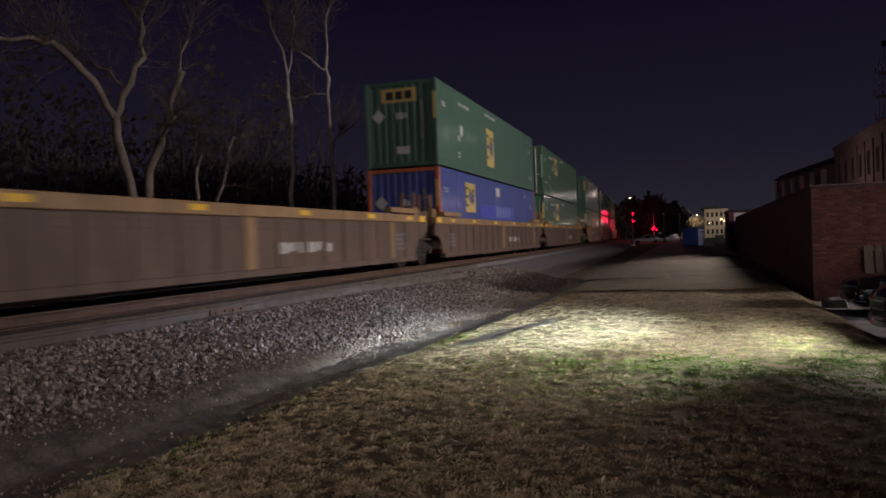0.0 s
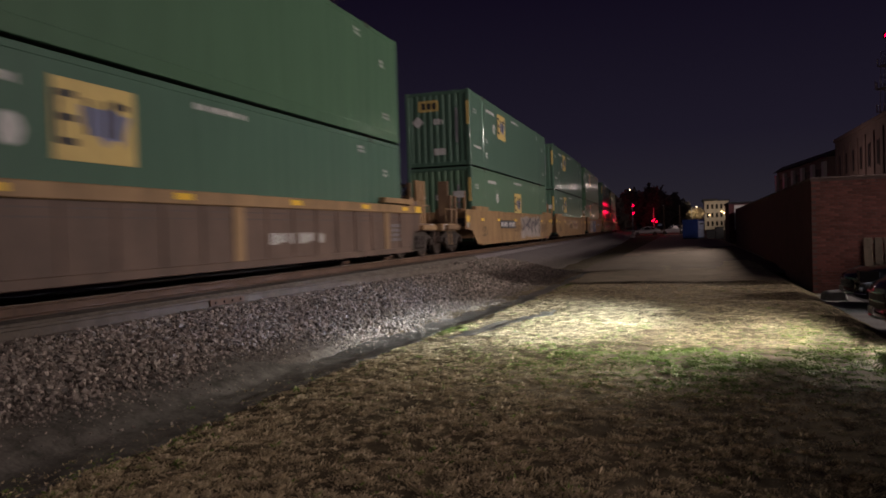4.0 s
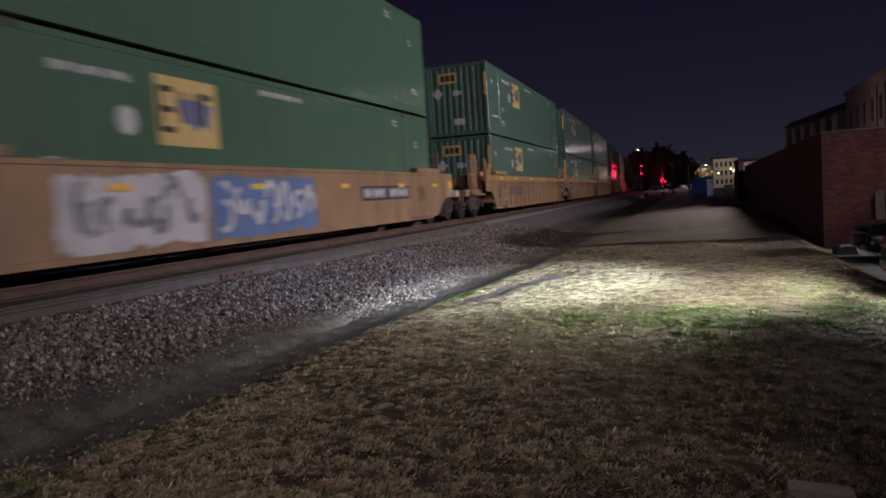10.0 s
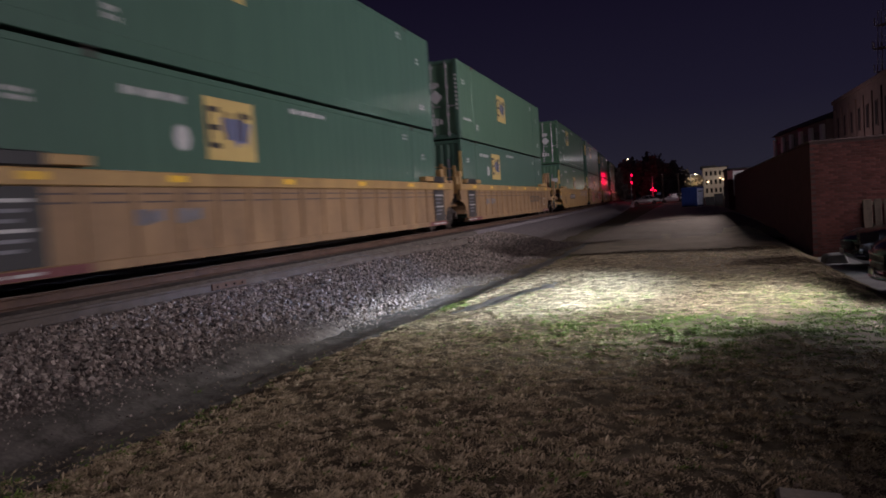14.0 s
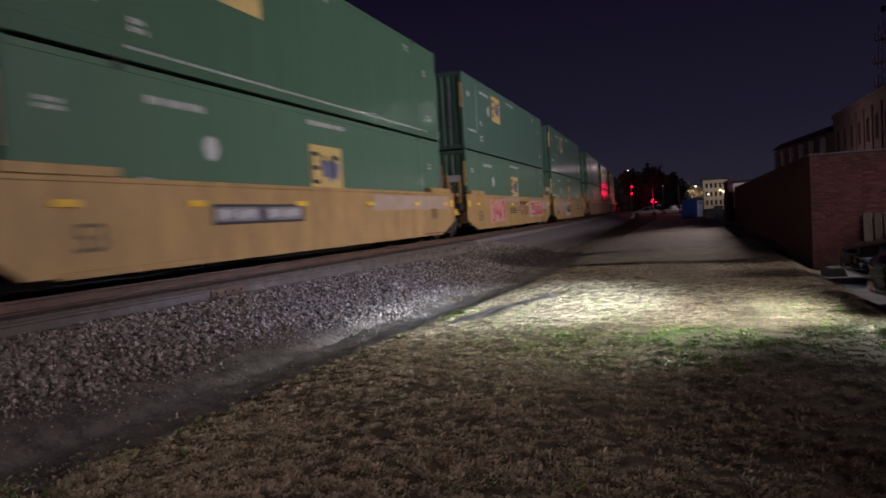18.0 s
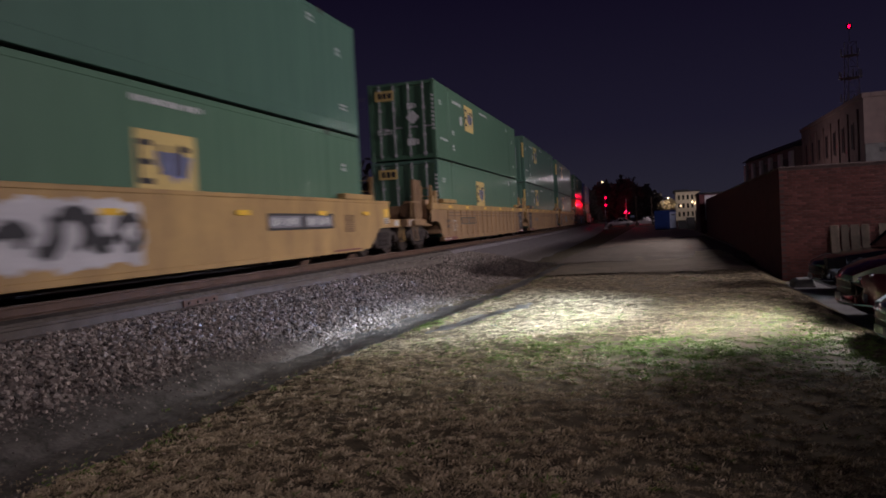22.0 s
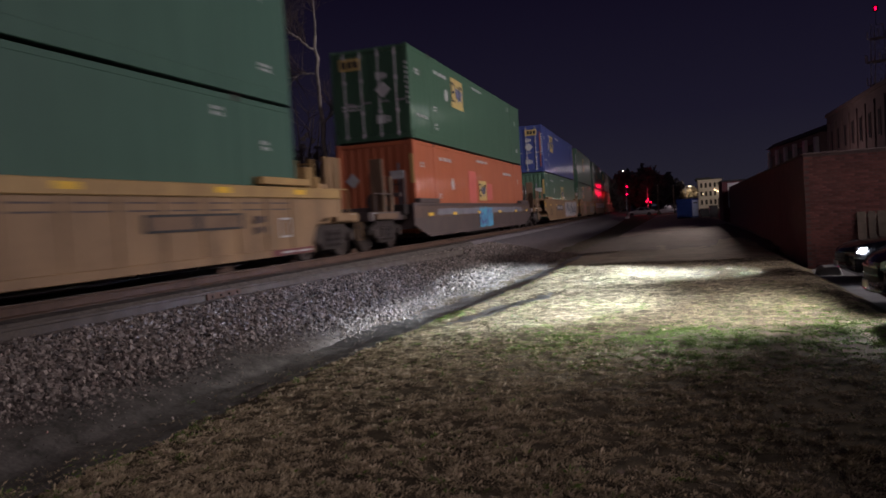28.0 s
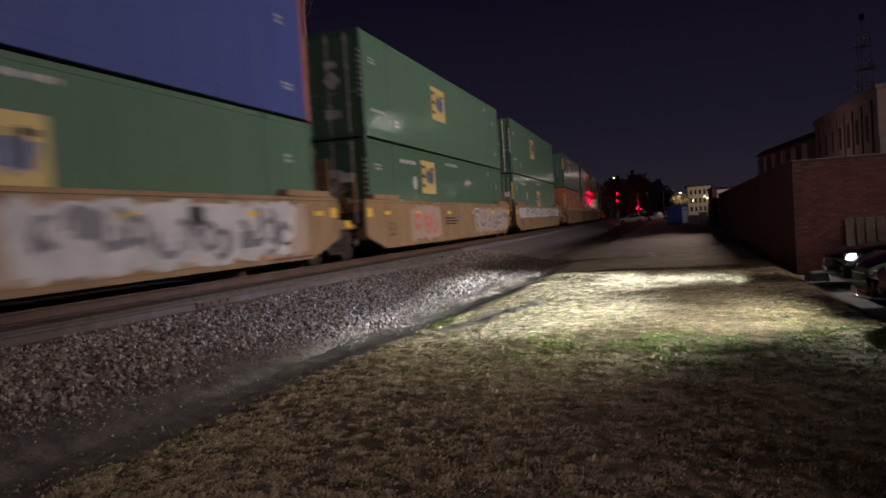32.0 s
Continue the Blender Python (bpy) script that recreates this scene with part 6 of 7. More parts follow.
bare_tree("slender leafless tree with broken side limbs",
          [([spot(-27.2, -3.0, 31), spot(-27.3, 4.0, 31), spot(-27.2, 8.0, 31), spot(-27.5, 12.0, 31), spot(-27.4, 14.6, 31)], 0.176, 0.088),
           ([spot(-27.5, 13.6, 31), spot(-28.4, 14.2, 30.6), spot(-29.4, 14.9, 30.2)], 0.060, 0.032), ([spot(-27.5, 11.8, 31), spot(-28.6, 11.9, 31.2), spot(-29.4, 11.6, 31.4)], 0.040, 0.020),
           ([spot(-27.4, 14.6, 31), spot(-27.5, 17.0, 31), spot(-26.7, 19.0, 31)], 0.064, 0.024), ([spot(-27.2, 8.0, 31), spot(-26.4, 9.0, 31)], 0.048, 0.024)], M_BIRCH, 7, 1.3)


def leaf_cloud(n, place, size, rnd):
    """Loose leaf-sized facets strewn by place()."""
    v, f = [], []
    for i in range(n):
        p = place()
        s = size * rnd.uniform(0.5, 1.3)
        u = Vector((rnd.gauss(0, 1), rnd.gauss(0, 1), rnd.gauss(0, 1))).normalized()
        w = u.orthogonal().normalized()
        k = len(v)
        v += [p + u * s, p - u * s * 0.6 + w * s * 0.7, p - u * s * 0.6 - w * s * 0.7, p - u * s]
        f += [(k, k + 1, k + 3, k + 2)]
    return Shape().add(v, f)


def scrub():
    """Dark leafless woodland edge on the far side of the line."""
    rnd = random.Random(21)
    s = Shape()
    for i in range(1100):
        az, d = rnd.uniform(-66, -14), rnd.uniform(38, 70)
        p = spot(az, 0, d)
        p.z = 0.2
        h = rnd.uniform(4.0, 14.0) * (1.0 + 0.5 * noise.noise(Vector((az * 0.3, 0, 0)))) * (0.3 if az > -25 else 0.55 if az > -31 else 0.72)
        s.tube([p, p + Vector((rnd.gauss(0, 0.3), rnd.gauss(0, 0.3), h * 0.6)), p + Vector((rnd.gauss(0, 0.6), rnd.gauss(0, 0.6), h))], [0.10, 0.06, 0.02], 4)
        for k in range(13):
            a = p + Vector((0, 0, h * rnd.uniform(0.25, 0.95)))
            s.tube([a, a + Vector((rnd.gauss(0, 0.8), rnd.gauss(0, 0.8), rnd.uniform(0.2, 1.4)))], [0.03, 0.01], 3)
    tagged(part("scrub_woodland", s, M_SCRUB), "dark leafless scrub woodland beyond the track", "woodland", kind="stuff")

    def place():
        az, d = rnd.uniform(-68, -12), rnd.uniform(40, 75)
        p = spot(az, 0, d)
        p.z = 0.2 + (min(5.5, abs(rnd.gauss(0, 2.6))) if az > -30 else min(11.0, abs(rnd.gauss(0, 5.0)))) * (1.0 + 0.6 * noise.noise(Vector((az * 0.4, 2, 0))))
        return p
    tagged(part("undergrowth", leaf_cloud(42000, place, 0.23, rnd), M_SCRUB), "dark tangled undergrowth beyond the track", "undergrowth", kind="stuff")


scrub()


# ---------------------------------------------------------------- the far end: crossing, trees, houses, lamps
def flasher_mast(m, heads):
    c = thing("crossing_signal", "railway crossing mast with red flashing lamps", "signal", "crossing signals", m)
    part("mast", Shape().tube([(0, 0, 0), (0, 0, 5.0)], [0.09, 0.07], 10), M_GALV, c)
    part("base", Shape().box(-0.3, 0.3, -0.3, 0.3, -0.1, 0.35), M_CONC, c, bevel=0.03)
    for x, z in heads:
        h = part("lamp_hood", Shape().lathe([(-0.42, 0.17), (-0.05, 0.17), (-0.02, 0.28), (0.04, 0.28), (0.08, 0.12)], (x, 0, z), 1, 16), M_BLACK, c)
        part("lens", Shape().lathe([(-0.46, 0.02), (-0.45, 0.10), (-0.43, 0.11)], (x, 0, z), 1, 16), M_REDLIGHT, h, "lit red lens")
        part("arm", Shape().tube([(0, 0, z), (x, 0.05, z)], 0.035, 6), M_GALV, c)
    return c


flasher_mast(pose(-6.95, 104.5, 0), ((0.15, 4.5), (0.12, 3.45)))
flasher_mast(pose(-5.35, 138, 0), ((0.05, 2.72), (0.50, 2.30), (-0.20, 2.42)))


def evergreen(m, height, width, seed, material, label, n=4200):
    rnd = random.Random(seed)
    t = thing("broadleaf_tree", label, "tree", "far trees", m)
    part("trunk", Shape().tube([(0, 0, -0.2), (0.1, 0, height * 0.4), (0, 0.1, height * 0.8)], [0.25, 0.18, 0.06], 8), M_TWIG, t)
    lobes = [(Vector((rnd.uniform(-0.5, 0.5) * width, rnd.uniform(-0.5, 0.5) * width, height * rnd.uniform(0.3, 0.86))), rnd.uniform(0.16, 0.30) * width) for i in range(11)]

    def place():
        c, r = rnd.choice(lobes)
        return c + r * Vector((rnd.gauss(0, 0.55), rnd.gauss(0, 0.55), rnd.gauss(0, 0.6)))
    part("crown", leaf_cloud(n, place, 0.42, rnd), material, t)
    return t


for az, d, h, w, sd in ((-3.6, 150, 8.6, 4.0, 31), (-2.9, 152, 9.6, 4.6, 32), (-2.1, 148, 8.9, 4.6, 33), (-1.3, 156, 8.0, 4.0, 34), (-0.7, 162, 6.6, 3.4, 35), (0.1, 175, 6.4, 3.6, 36)):
    p = spot(az, 0, d)
    evergreen(pose(p.x, p.y, 0), h, w, sd, M_LEAF, "dark dense evergreen tree by the crossing road")
p = spot(-5.15, 0, 128)
evergreen(pose(p.x, p.y, 0), 7.9, 3.2, 38, M_LEAF, "dark dense evergreen tree beyond the track")
p = spot(0.62, 0, 168)
# Straw colour on the leaves stands in for the street lamp's yellow light.
evergreen(pose(p.x, p.y, 0), 5.2, 3.6, 37, M_STRAW, "small tree lit yellow by a street lamp", 900)


def sand_house():
    h = thing("sand_coloured_house", "three-storey sand-coloured building lit by wall lamps", "building")
    x0, x1, y0 = 4.55, 9.9, 180.0
    front = part("wall", Shape().box(x0, x1, y0, y0 + 9, -0.1, 6.9), M_LITWALL, h)
    part("wall", Shape().box(x1, x1 + 5, y0 + 2.5, y0 + 9, -0.1, 6.0), M_LITWALL, h)
    part("roof", Shape().box(x0 - 0.4, x0 + 3.0, y0 - 0.5, y0 + 9.4, 6.9, 7.4), M_ROOFING, h, bevel=0.05)
    part("roof", Shape().box(x0 + 3.0, x1 + 0.4, y0 - 0.2, y0 + 9.4, 6.9, 7.1), M_ROOFING, h, bevel=0.05)
    for i in range(5):
        for z in (1.0, 3.0, 5.0):
            x = x0 + 0.45 + 1.0 * i
            w = part("window", Shape().box(x, x + 0.6, y0 - 0.05, y0, z, z + 1.2), M_LITWALL, front)
            part("pane", Shape().box(x + 0.06, x + 0.54, y0 - 0.06, y0 - 0.05, z + 0.06, z + 1.14), M_DULLGLASS, w)
    for x, z in ((5.6, 3.6), (8.3, 4.4), (8.9, 4.0)):
        part("wall_lamp", Shape().lathe([(-0.25, 0.06), (-0.2, 0.15), (-0.05, 0.15)], (x, y0, z), 1, 10), M_WARMLIGHT, h, "lit wall lamp")
    arch = part("archway", Shape().prism([(8.9, -0.1), (10.0, -0.1), (10.0, 2.2), (9.7, 2.9), (9.2, 2.9), (8.9, 2.2)], 1, y0 - 0.07, y0 - 0.01), M_GLASS, h)
    return h


sand_house()
# Unseen lamps added before the house to light its front.
lamp("house_fill", "POINT", (5.6, 173.5, 4.6), 260, (1.0, 0.84, 0.64), size=0.2)
lamp("house_fill", "POINT", (8.4, 173.5, 4.6), 220, (1.0, 0.84, 0.64), size=0.2)


def street_lamp(m, height, material, label, reach=0.9):
    s = thing("street_lamp", label, "street lamp", "far street lamps", m)
    part("pole", Shape().tube([(0, 0, 0), (0, 0, height - 0.3), (reach * 0.4, 0, height), (reach, 0, height)], [0.10, 0.06, 0.05, 0.04], 8), M_GALV, s)
    part("head", Shape().box(reach - 0.1, reach + 0.5, -0.14, 0.14, height - 0.05, height + 0.08), M_GALV, s, bevel=0.03)
    if material:
        part("lamp_glass", Shape().box(reach, reach + 0.4, -0.11, 0.11, height - 0.13, height - 0.05), material, s, "lit lamp glass")
    return s


for az, el, d, mt in ((0.85, 1.32, 165, M_WARMLIGHT), (-4.03, 2.85, 170, M_WARMLIGHT), (-0.05, 0.42, 170, M_WARMLIGHT)):
    p = spot(az, el, d)
    street_lamp(pose(p.x - 0.9, p.y, 0), p.z, mt, "galvanised street lamp with a lit head")
    lamp("street_lamp_light", "POINT", (p.x + 0.2, p.y - 0.2, p.z - 0.4), 170, (1.0, 0.80, 0.60), size=0.2)
for az, el, d in ((-1.48, 1.5, 120), (-0.31, 1.45, 125)):
    p = spot(az, el, d)
    pole = thing("utility_pole", "pale slim utility pole beside the crossing road", "pole", m=pose(p.x, p.y, 0))
    part("pole", Shape().tube([(0, 0, 0), (0, 0, p.z)], [0.13, 0.09], 8), M_PALLET, pole)
    part("cap", Shape().lathe([(p.z, 0.10), (p.z + 0.06, 0.04)], (0, 0, 0), 2, 8), M_GALV, pole)

for x, y, paint, turn in ((-8.3, 122, M_CARWHT, 4), (-6.9 + 2.9, 126, M_CARWHT, -3)):
    car(paint, "white car waiting at the far crossing", pose(x, y, -0.02, 0, 0, turn), 1.5)


def cabin(m):
    c = thing("portable_toilet", "blue moulded plastic portable cabin with a pale door side", "portable toilet", m=m)
    part("shell", Shape().box(0.0, 1.75, 0.0, 1.5, 0.12, 2.0), M_PBLUE, c, bevel=0.03)
    part("skid", Shape().box(0.03, 1.72, 0.03, 1.47, 0, 0.12), M_BLACK, c)
    part("roof", Shape().prism([(-0.04, 1.98), (1.79, 1.98), (1.66, 2.10), (0.10, 2.10)], 1, -0.04, 1.54), M_PBLUE, c)
    for k in range(4):
        part("rib", Shape().box(0.25 + 0.4 * k, 0.31 + 0.4 * k, -0.02, 0.0, 0.2, 1.9), M_PBLUE, c)
    d = part("door", Shape().box(1.75, 1.79, 0.10, 1.40, 0.2, 1.92), M_LITDOOR, c, "pale blue door", bevel=0.012)
    part("door_vent", Shape().box(1.79, 1.80, 0.30, 1.20, 1.56, 1.66), M_BLACK, d)
    part("latch", Shape().box(1.79, 1.83, 0.18, 0.28, 0.95, 1.05), M_GALV, d)
    return c


cabin(pose(-0.22, 81.0, 0.0, 0, 0, -28))
for x, y, w, h, dpt in ((2.75, 80.5, 1.2, 0.9, 1.0), (3.2, 74.0, 0.8, 1.2, 0.8)):
    bn = thing("waste_bin", "dark waste bin standing by the far shed", "bin", m=pose(x, y, 0))
    part("tub", Shape().prism([(-w * 0.42, 0.05), (w * 0.42, 0.05), (w / 2, h), (-w / 2, h)], 1, 0, dpt), M_BLACK, bn, bevel=0.02)
    part("lid", Shape().box(-w * 0.52, w * 0.52, -0.03, dpt + 0.03, h, h + 0.06), M_BLACK, bn, bevel=0.015)
tagged(part("crossing_road", Shape().box(-60, 60, 108, 116, -0.05, 0.03), M_ASPHALT), "dark asphalt road crossing the line", "road", kind="structure")


# ---------------------------------------------------------------- grass, stones, bricks
def lawn():
    """Tufts of short curled blades, thickest near the camera; green where the lawn still grows."""
    rng = np.random.default_rng(5)
    n, per = 106000, 13
    y = np.where(rng.random(n) < 0.14, 3.4 - 6.4 * rng.random(n) ** 1.6, 3.0 + 20.5 * rng.random(n) ** 1.5)
    x = -4.6 + 7.2 * rng.random(n)

    # value noise on a grid, fast enough for many tufts
    def field(scale, seed):
        g = np.random.default_rng(seed).random((400, 400))
        a, b = (x + 10) * scale, (y + 10) * scale
        i, j = a.astype(int) % 399, b.astype(int) % 399
        u, v = a % 1, b % 1
        u, v = u * u * (3 - 2 * u), v * v * (3 - 2 * v)
        return (g[i, j] * (1 - u) + g[i + 1, j] * u) * (1 - v) + (g[i, j + 1] * (1 - u) + g[i + 1, j + 1] * u) * v
    gc = np.array([between(GULLY_C, q) + 0.85 * between(GULLY_W, q) for q in np.arange(0, 30, 0.1)])
    edge = gc[np.clip((y * 10).astype(int), 0, 299)] + 0.05 * np.sin(y * 2.9) + 0.55 * (field(1.9, 11) - 0.5) * np.clip((11 - y) / 3, 0.25, 1)
    tuft = 0.50 * field(14.0, 1) + 0.32 * field(8.0, 9) + 0.18 * field(2.3, 2)
    dip = np.exp(-((x + 3.16 - 0.28 * (y - 11.1) - 0.07 * np.sin(y * 3)) / 0.19) ** 2) * np.clip(1.4 - np.abs(y - 12.0) / 1.8, 0, 1)
    # Last term thins tufts at right front: dark ground there stands for shade.
    bare = np.where(y < 7, 0.38, 0.34) - 0.01 * np.clip((y - 9) / 3, 0, 1) + 0.08 * np.exp(-((x - 1.9) / 1.3) ** 2) * np.clip((9.5 - y) / 1.5, 0, 1)
    keep = (x > edge + rng.normal(0, 1, n) * np.where(y < 9.5, 0.26, 0.06) - np.where((y < 9) & (rng.random(n) < 0.16), 0.7, 0)) & (tuft + rng.normal(0, 0.05, n) > bare) & (rng.random(n) > 1.5 * dip)
    patch = field(1.1, 3) - 0.5
    x, y, tuft, patch, edge = x[keep], y[keep], tuft[keep], patch[keep], edge[keep]
    green = (np.exp(-((x - 0.55) / 2.2) ** 2 - ((y - 8.9) / 1.20) ** 2) * 1.5 + np.exp(-((x + 3.85) / 0.35) ** 2 - ((y - 11.4) / 0.6) ** 2) * 1.2
             + np.exp(-((x - edge) / 0.25) ** 2) * 0.22 + 0.02 + 0.07 * np.exp(-((y - 11.5) / 2.2) ** 2) + 0.20 * np.exp(-((x - 2.0) / 0.9) ** 2 - ((y - 10.6) / 1.2) ** 2))
    is_green = rng.random(len(x)) < green * np.clip(0.75 + 1.3 * patch, 0.1, 1.3)
    for name, mask, material, label in (("dry_grass", ~is_green, M_STRAW, "short curled straw-coloured dormant grass"), ("green_grass", is_green, M_BLADE, "patches of short green winter grass")):
        m = int(mask.sum()) * per
        cx, cy, tf = np.repeat(x[mask], per), np.repeat(y[mask], per), np.repeat(tuft[mask], per)
        spread = 0.016 + 0.0014 * cy
        ox, oy = rng.normal(0, 1, m) * spread, rng.normal(0, 1, m) * spread
        a, b = cx + ox, cy + oy
        far = np.clip(1.3 - 0.08 * b, 0.42, 1)
        h = rng.uniform(0.010, 0.030, m) * (0.1 + 1.8 * tf) * far * np.where(rng.random(m) < 0.03, 1.8, 1.0) * np.exp(-(ox * ox + oy * oy) / (3.5 * spread * spread))
        if name == "green_grass":
            h *= 1.3
        th = np.arctan2(oy, ox) + rng.normal(0, 0.9, m)
        lean = rng.uniform(0.3, 1.6, m) * h + 0.006
        w = rng.uniform(0.0016, 0.0042, m) * (0.80 + b / 14) * (1.12 if name == "green_grass" else 1.0)
        z = np.array([ground_z(p, q) + lump(p, q) for p, q in zip(x[mask], y[mask])]).repeat(per) - 0.005
        dx, dy = np.cos(th), np.sin(th)
        tw = th + rng.normal(1.5, 0.5, m)
        sx, sy = np.cos(tw) * w, np.sin(tw) * w
        v = np.empty((m, 4, 3))
        v[:, 0] = np.stack([a - sx, b - sy, z], 1)
        v[:, 1] = np.stack([a + sx, b + sy, z], 1)
        v[:, 2] = np.stack([a + dx * lean * 0.5 + sx, b + dy * lean * 0.5 + sy, z + h * 0.75], 1)
        v[:, 3] = np.stack([a + dx * lean - sx * 0.3, b + dy * lean - sy * 0.3, z + h * 0.95], 1)
        faces = (np.arange(m)[:, None] * 4 + np.array([[0, 1, 2, 3]])).tolist()
        me = bpy.data.meshes.new(name)
        me.from_pydata(v.reshape(-1, 3).tolist(), [], faces)
        me.materials.append(material)
        tagged(new(name, me), label, "grass", kind="stuff")


lawn()


def litter():
    """Dry leaves and broken stalks strewn over the lawn."""
    rng = np.random.default_rng(31)
    n = 1500
    x, y = rng.uniform(-3.7, 2.4, n), 3.4 + 14.6 * rng.random(n) ** 1.2
    stalk = rng.random(n) < 0.55
    size = np.where(stalk, rng.uniform(0.03, 0.09, n), rng.uniform(0.012, 0.028, n))
    wide = np.where(stalk, 0.0028, size * 0.6)
    v, f = [], []
    for a, b, s, w in zip(x, y, size, wide):
        t, lift = rng.uniform(0, 6.28), rng.uniform(0.012, 0.035)
        d, e = Vector((math.cos(t), math.sin(t), rng.normal(0, 0.18))), Vector((-math.sin(t), math.cos(t), rng.normal(0, 0.4)))
        p = Vector((a, b, ground_z(a, b) + lump(a, b) + lift))
        k = len(v)
        v += [p - d * s, p + e * w - Vector((0, 0, 0.2 * w)), p + d * s, p - e * w, p + Vector((0, 0, 0.25 * w + 0.001))]
        f += [(k, k + 3, k + 4), (k + 3, k + 2, k + 4), (k + 2, k + 1, k + 4), (k + 1, k, k + 4)]
    me = bpy.data.meshes.new("leaf_litter")
    me.from_pydata(v, [], f)
    me.materials.append(M_LITTER)
    tagged(new("leaf_litter", me), "dry brown leaves and pale stalks strewn on the lawn", "leaves", kind="stuff")


litter()


def stones():
    """Broken stones strewn over the near shoulder of the ballast."""
    rng = np.random.default_rng(8)
    n = 116000
    y = np.where(rng.random(n) < 0.08, rng.uniform(-6, 1.5, n), 1.5 + 26.0 * rng.random(n) ** 1.5)
    u = 1.62 + (5.0 - 1.62) * rng.random(n)
    x = np.array([track_x(q) for q in y]) + u
    # the foot of the slope: short of the gully beside the camera, further out beyond it
    foot = np.where(y < 7.5, 3.72, np.where(y < 11, 3.72 + 0.16 * (y - 7.5), 4.285 + 0.045 * np.clip(y - 11, 0, 12))) + 0.12 * np.sin(y * 1.3) + 0.09 * np.sin(y * 4.1)
    keep = rng.random(n) < np.clip((foot + 0.25 - u) / np.where(y < 9, 0.8, 0.5), 0.02, 1) * np.where(u > 3.4, 1.0, 0.85)
    few = rng.random(n) < np.where(y < 9, 0.06, 0.16)
    u = np.where(few, foot + rng.normal(0.05, 0.24, n), u)
    x = np.array([track_x(q) for q in y]) + u
    keep |= few
    x, y, u, foot, few = x[keep], y[keep], u[keep], foot[keep], few[keep]
    n = len(x)
    z = np.array([max(shoulder_z(q), lump(a, b) + 0.004) for q, a, b in zip(u, x, y)])
    ico = np.array([(a, b, c) for c in (-1, 1) for b in (-1, 1) for a in (-1, 1)]) * 0.62
    tri = np.array([(0, 2, 3), (0, 3, 1), (4, 5, 7), (4, 7, 6), (0, 1, 5), (0, 5, 4), (2, 6, 7), (2, 7, 3), (0, 4, 6), (0, 6, 2), (1, 3, 7), (1, 7, 5)])
    v = ico[None] * rng.uniform(0.55, 1.30, (n, 8, 1))
    small = np.clip((u - foot + 0.45) / 0.6, 0, 1)
    size = (0.012 + 0.031 * rng.random(n) ** 1.5) * np.where(few, 0.36, 1 - 0.55 * small)
    v = v * (rng.uniform(0.65, 1.25, (n, 1, 3)) * size[:, None, None])
    q = rng.normal(size=(n, 4))
    q /= np.linalg.norm(q, axis=1, keepdims=True)
    a, b, c, d = q.T
    R = np.stack([1 - 2 * (c * c + d * d), 2 * (b * c - a * d), 2 * (b * d + a * c), 2 * (b * c + a * d), 1 - 2 * (b * b + d * d), 2 * (c * d - a * b),
                  2 * (b * d - a * c), 2 * (c * d + a * b), 1 - 2 * (b * b + c * c)], 1).reshape(n, 3, 3)
    v = np.einsum("nij,nkj->nki", R, v)
    v += np.stack([x, y, z + size * rng.uniform(0.1, 0.8, n)], 1)[:, None]
    faces = (np.arange(n)[:, None, None] * 8 + tri[None]).reshape(-1, 3).tolist()
    me = bpy.data.meshes.new("ballast_stones")
    me.from_pydata(v.reshape(-1, 3).tolist(), [], faces)
    me.materials.append(M_STONE)
    tagged(new("ballast_stones", me), "loose grey crushed ballast stones", "ballast", kind="stuff")


stones()


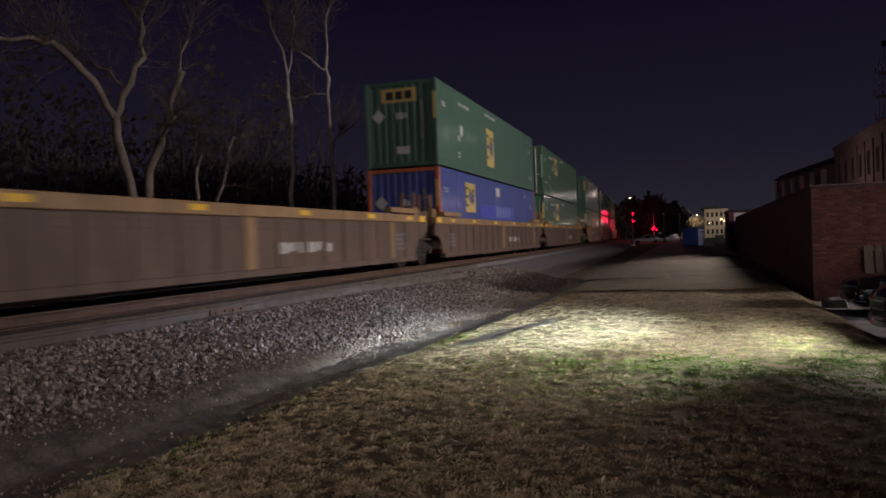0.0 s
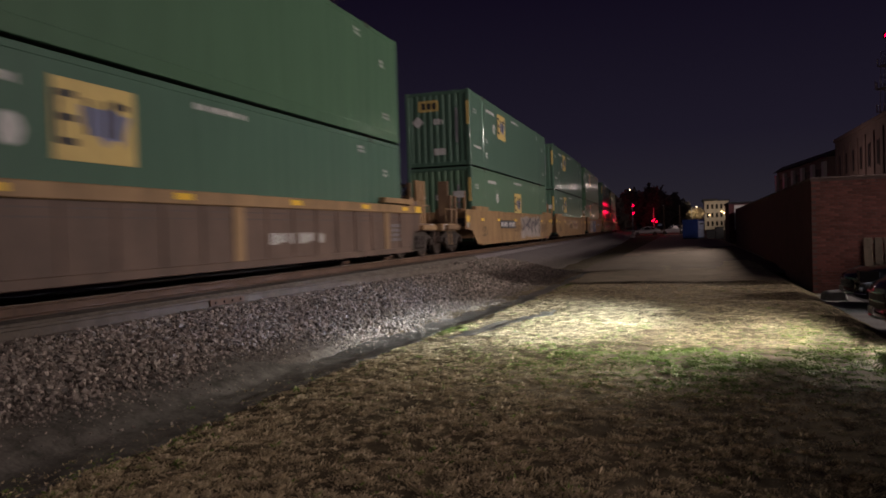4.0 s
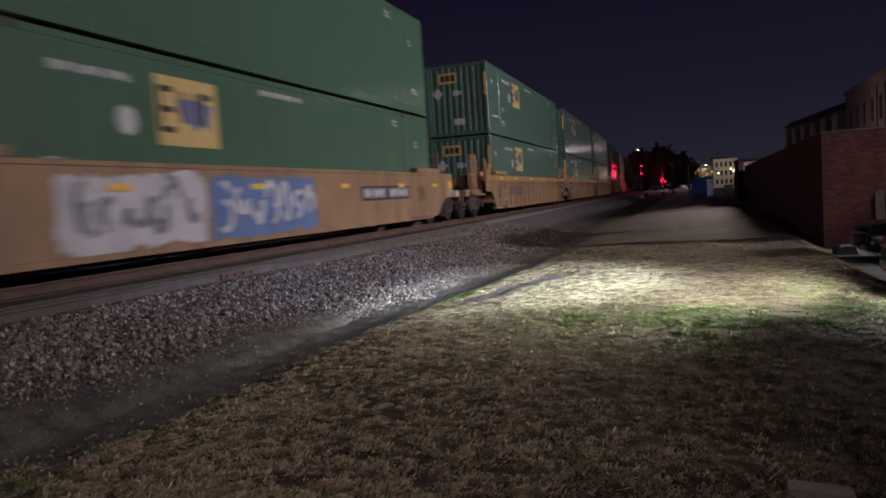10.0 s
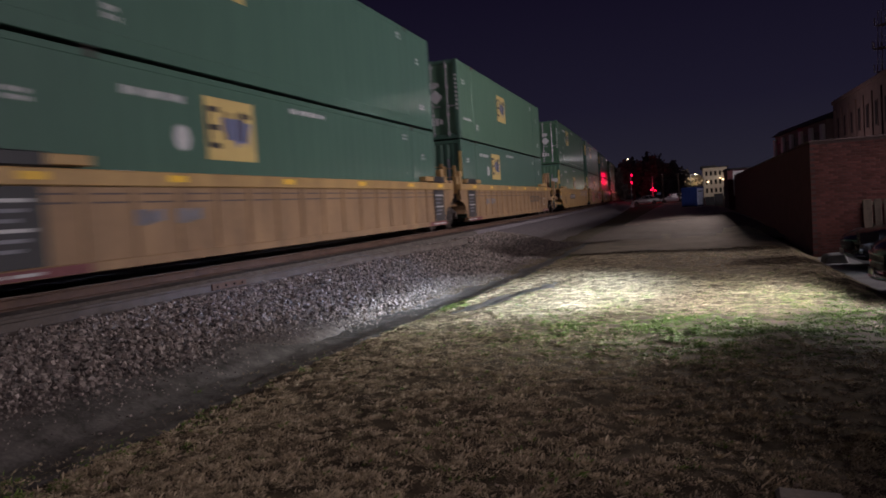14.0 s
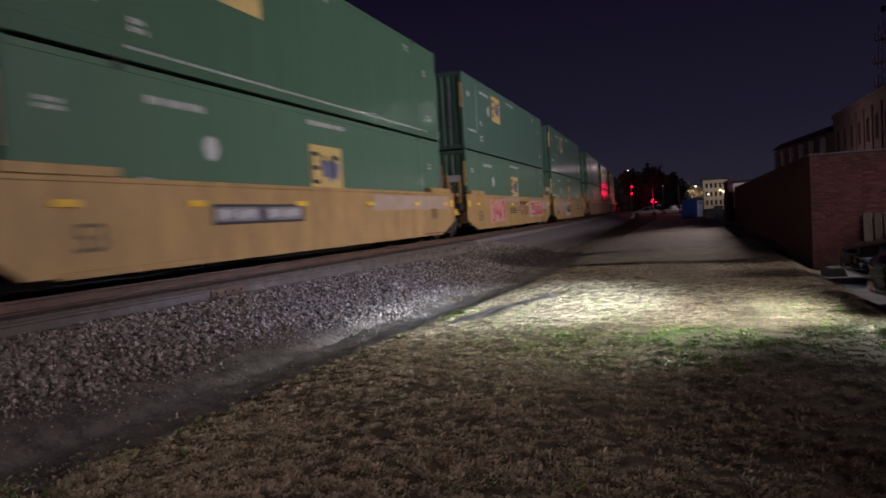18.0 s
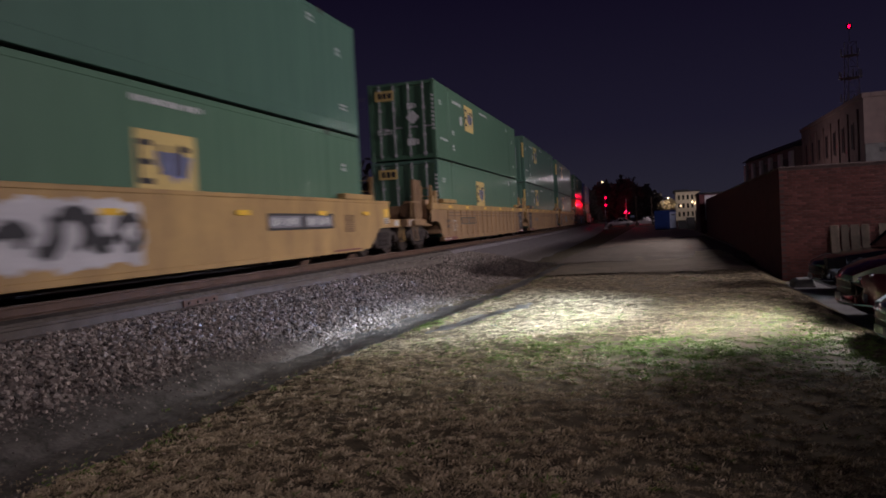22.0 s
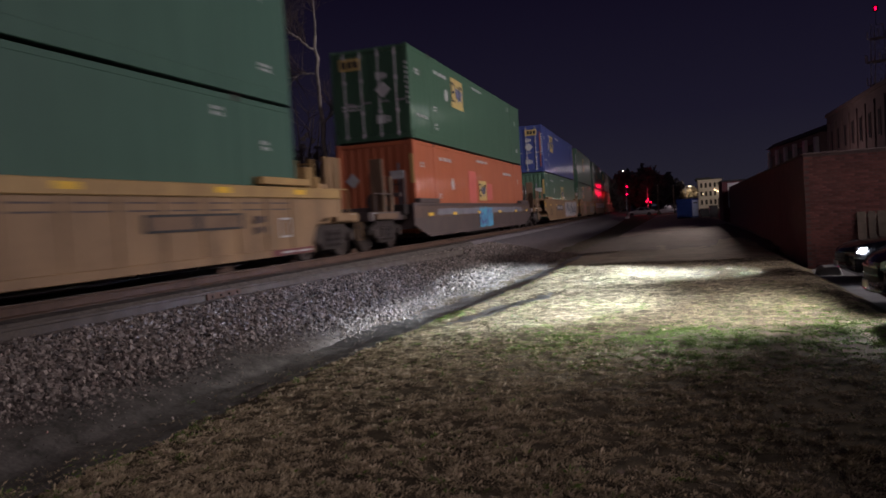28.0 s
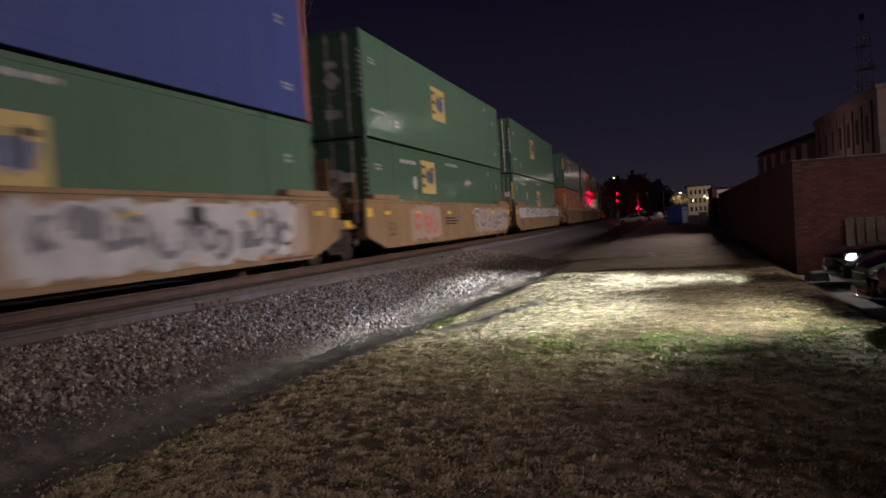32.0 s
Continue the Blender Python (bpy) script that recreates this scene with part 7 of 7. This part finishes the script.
def bricks():
    """Running-bond bricks on the front wall: those in sight as pieces, the rest joined."""
    rnd = random.Random(12)
    bl, bh, jt = 0.194, 0.058, 0.0105
    kinds = []
    for k in range(4):
        s = Shape().box(0, bl, -0.011 - 0.002 * k, 0.02, 0, bh)
        me = bpy.data.meshes.new("brick")
        me.from_pydata(s.v, [], s.f)
        bm = bmesh.new()
        bm.from_mesh(me)
        bmesh.ops.recalc_face_normals(bm, faces=bm.faces)
        bmesh.ops.bevel(bm, geom=bm.edges[:], offset=0.004, segments=1, affect="EDGES")
        bm.to_mesh(me)
        bm.free()
        me.materials.append(M_BRICK)
        kinds.append(me)
    rest = Shape()
    made = 0
    for row in range(41):
        z = LOT + 0.02 + row * (bh + jt)
        for i in range(17):
            x = 3.035 + i * (bl + jt) + (0.5 * (bl + jt) if row % 2 else 0)
            if z + bh > 2.62:
                continue
            near = 3.0 < x < 5.05 and 0.35 < z < 2.55
            if near and made < 300:
                ob = new("brick", rnd.choice(kinds))
                ob.parent = FRONT_WALL
                ob.matrix_basis = pose(x, 20.0 + rnd.uniform(-0.002, 0.002), z, rnd.gauss(0, 0.25), rnd.gauss(0, 0.2), rnd.gauss(0, 0.2))
                made += 1
            else:
                e = 0.004
                y = 20.0 - 0.012 - rnd.uniform(0, 0.004)
                rest.add([(x, 20.0, z), (x + bl, 20.0, z), (x + bl, 20.0, z + bh), (x, 20.0, z + bh), (x + e, y, z + e), (x + bl - e, y, z + e), (x + bl - e, y, z + bh - e), (x + e, y, z + bh - e)],
                         [(0, 1, 5, 4), (1, 2, 6, 5), (2, 3, 7, 6), (3, 0, 4, 7), (4, 5, 6, 7)])
    tagged(part("brickwork", rest, M_BRICK, FRONT_WALL), kind="stuff")


bricks()


# ---------------------------------------------------------------- the moving train, its wheels and the rest
def motions():
    times = [i * 1.0 for i in range(33)]
    for ob, s, z, u in moving:
        walk(ob, [(t, run_pose(s, z, t)) for t in times])
        if u < 0:
            continue
        # wheels turn while the wagon is near
        for ws in [c for c in ob.children if c.name.split(".")[0] == "axle"]:
            rest = ws.matrix_basis.translation.copy()
            near = [k / 30 for k in range(961) if -2 < s + rest.y - train_y(k / 30) < 42]
            rows = [(t, pose(*rest, math.degrees((s - train_y(t)) / 0.46) % 360.0)) for t in near]
            if len(rows) < 3:
                continue
            if near[0] > 0.05:
                rows.insert(0, (0.0, rows[0][1]))
            if near[-1] < 31.95:
                rows.append((32.0, rows[-1][1]))
            walk(ws, rows)
    # the added hood shows the lamp to the lawn every three seconds, like blinking
    base = BEACON_BLINKER.matrix_basis.translation.copy()
    face = math.degrees(math.atan2(-146, -34.6))
    walk(BEACON_BLINKER, [(k * 0.5, pose(*base, 0, 0, face + 120.0 * (k * 0.5 - 19.0))) for k in range(65)])
    # the added cover drops, so the lamp by the wall seems to switch on
    f0 = LAMP_HIDER.matrix_basis.translation.copy()
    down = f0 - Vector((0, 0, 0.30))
    walk(LAMP_HIDER, [(0.0, pose(*f0)), (26.3, pose(*f0)), (26.7, pose(*down)), (32.0, pose(*down))])


motions()
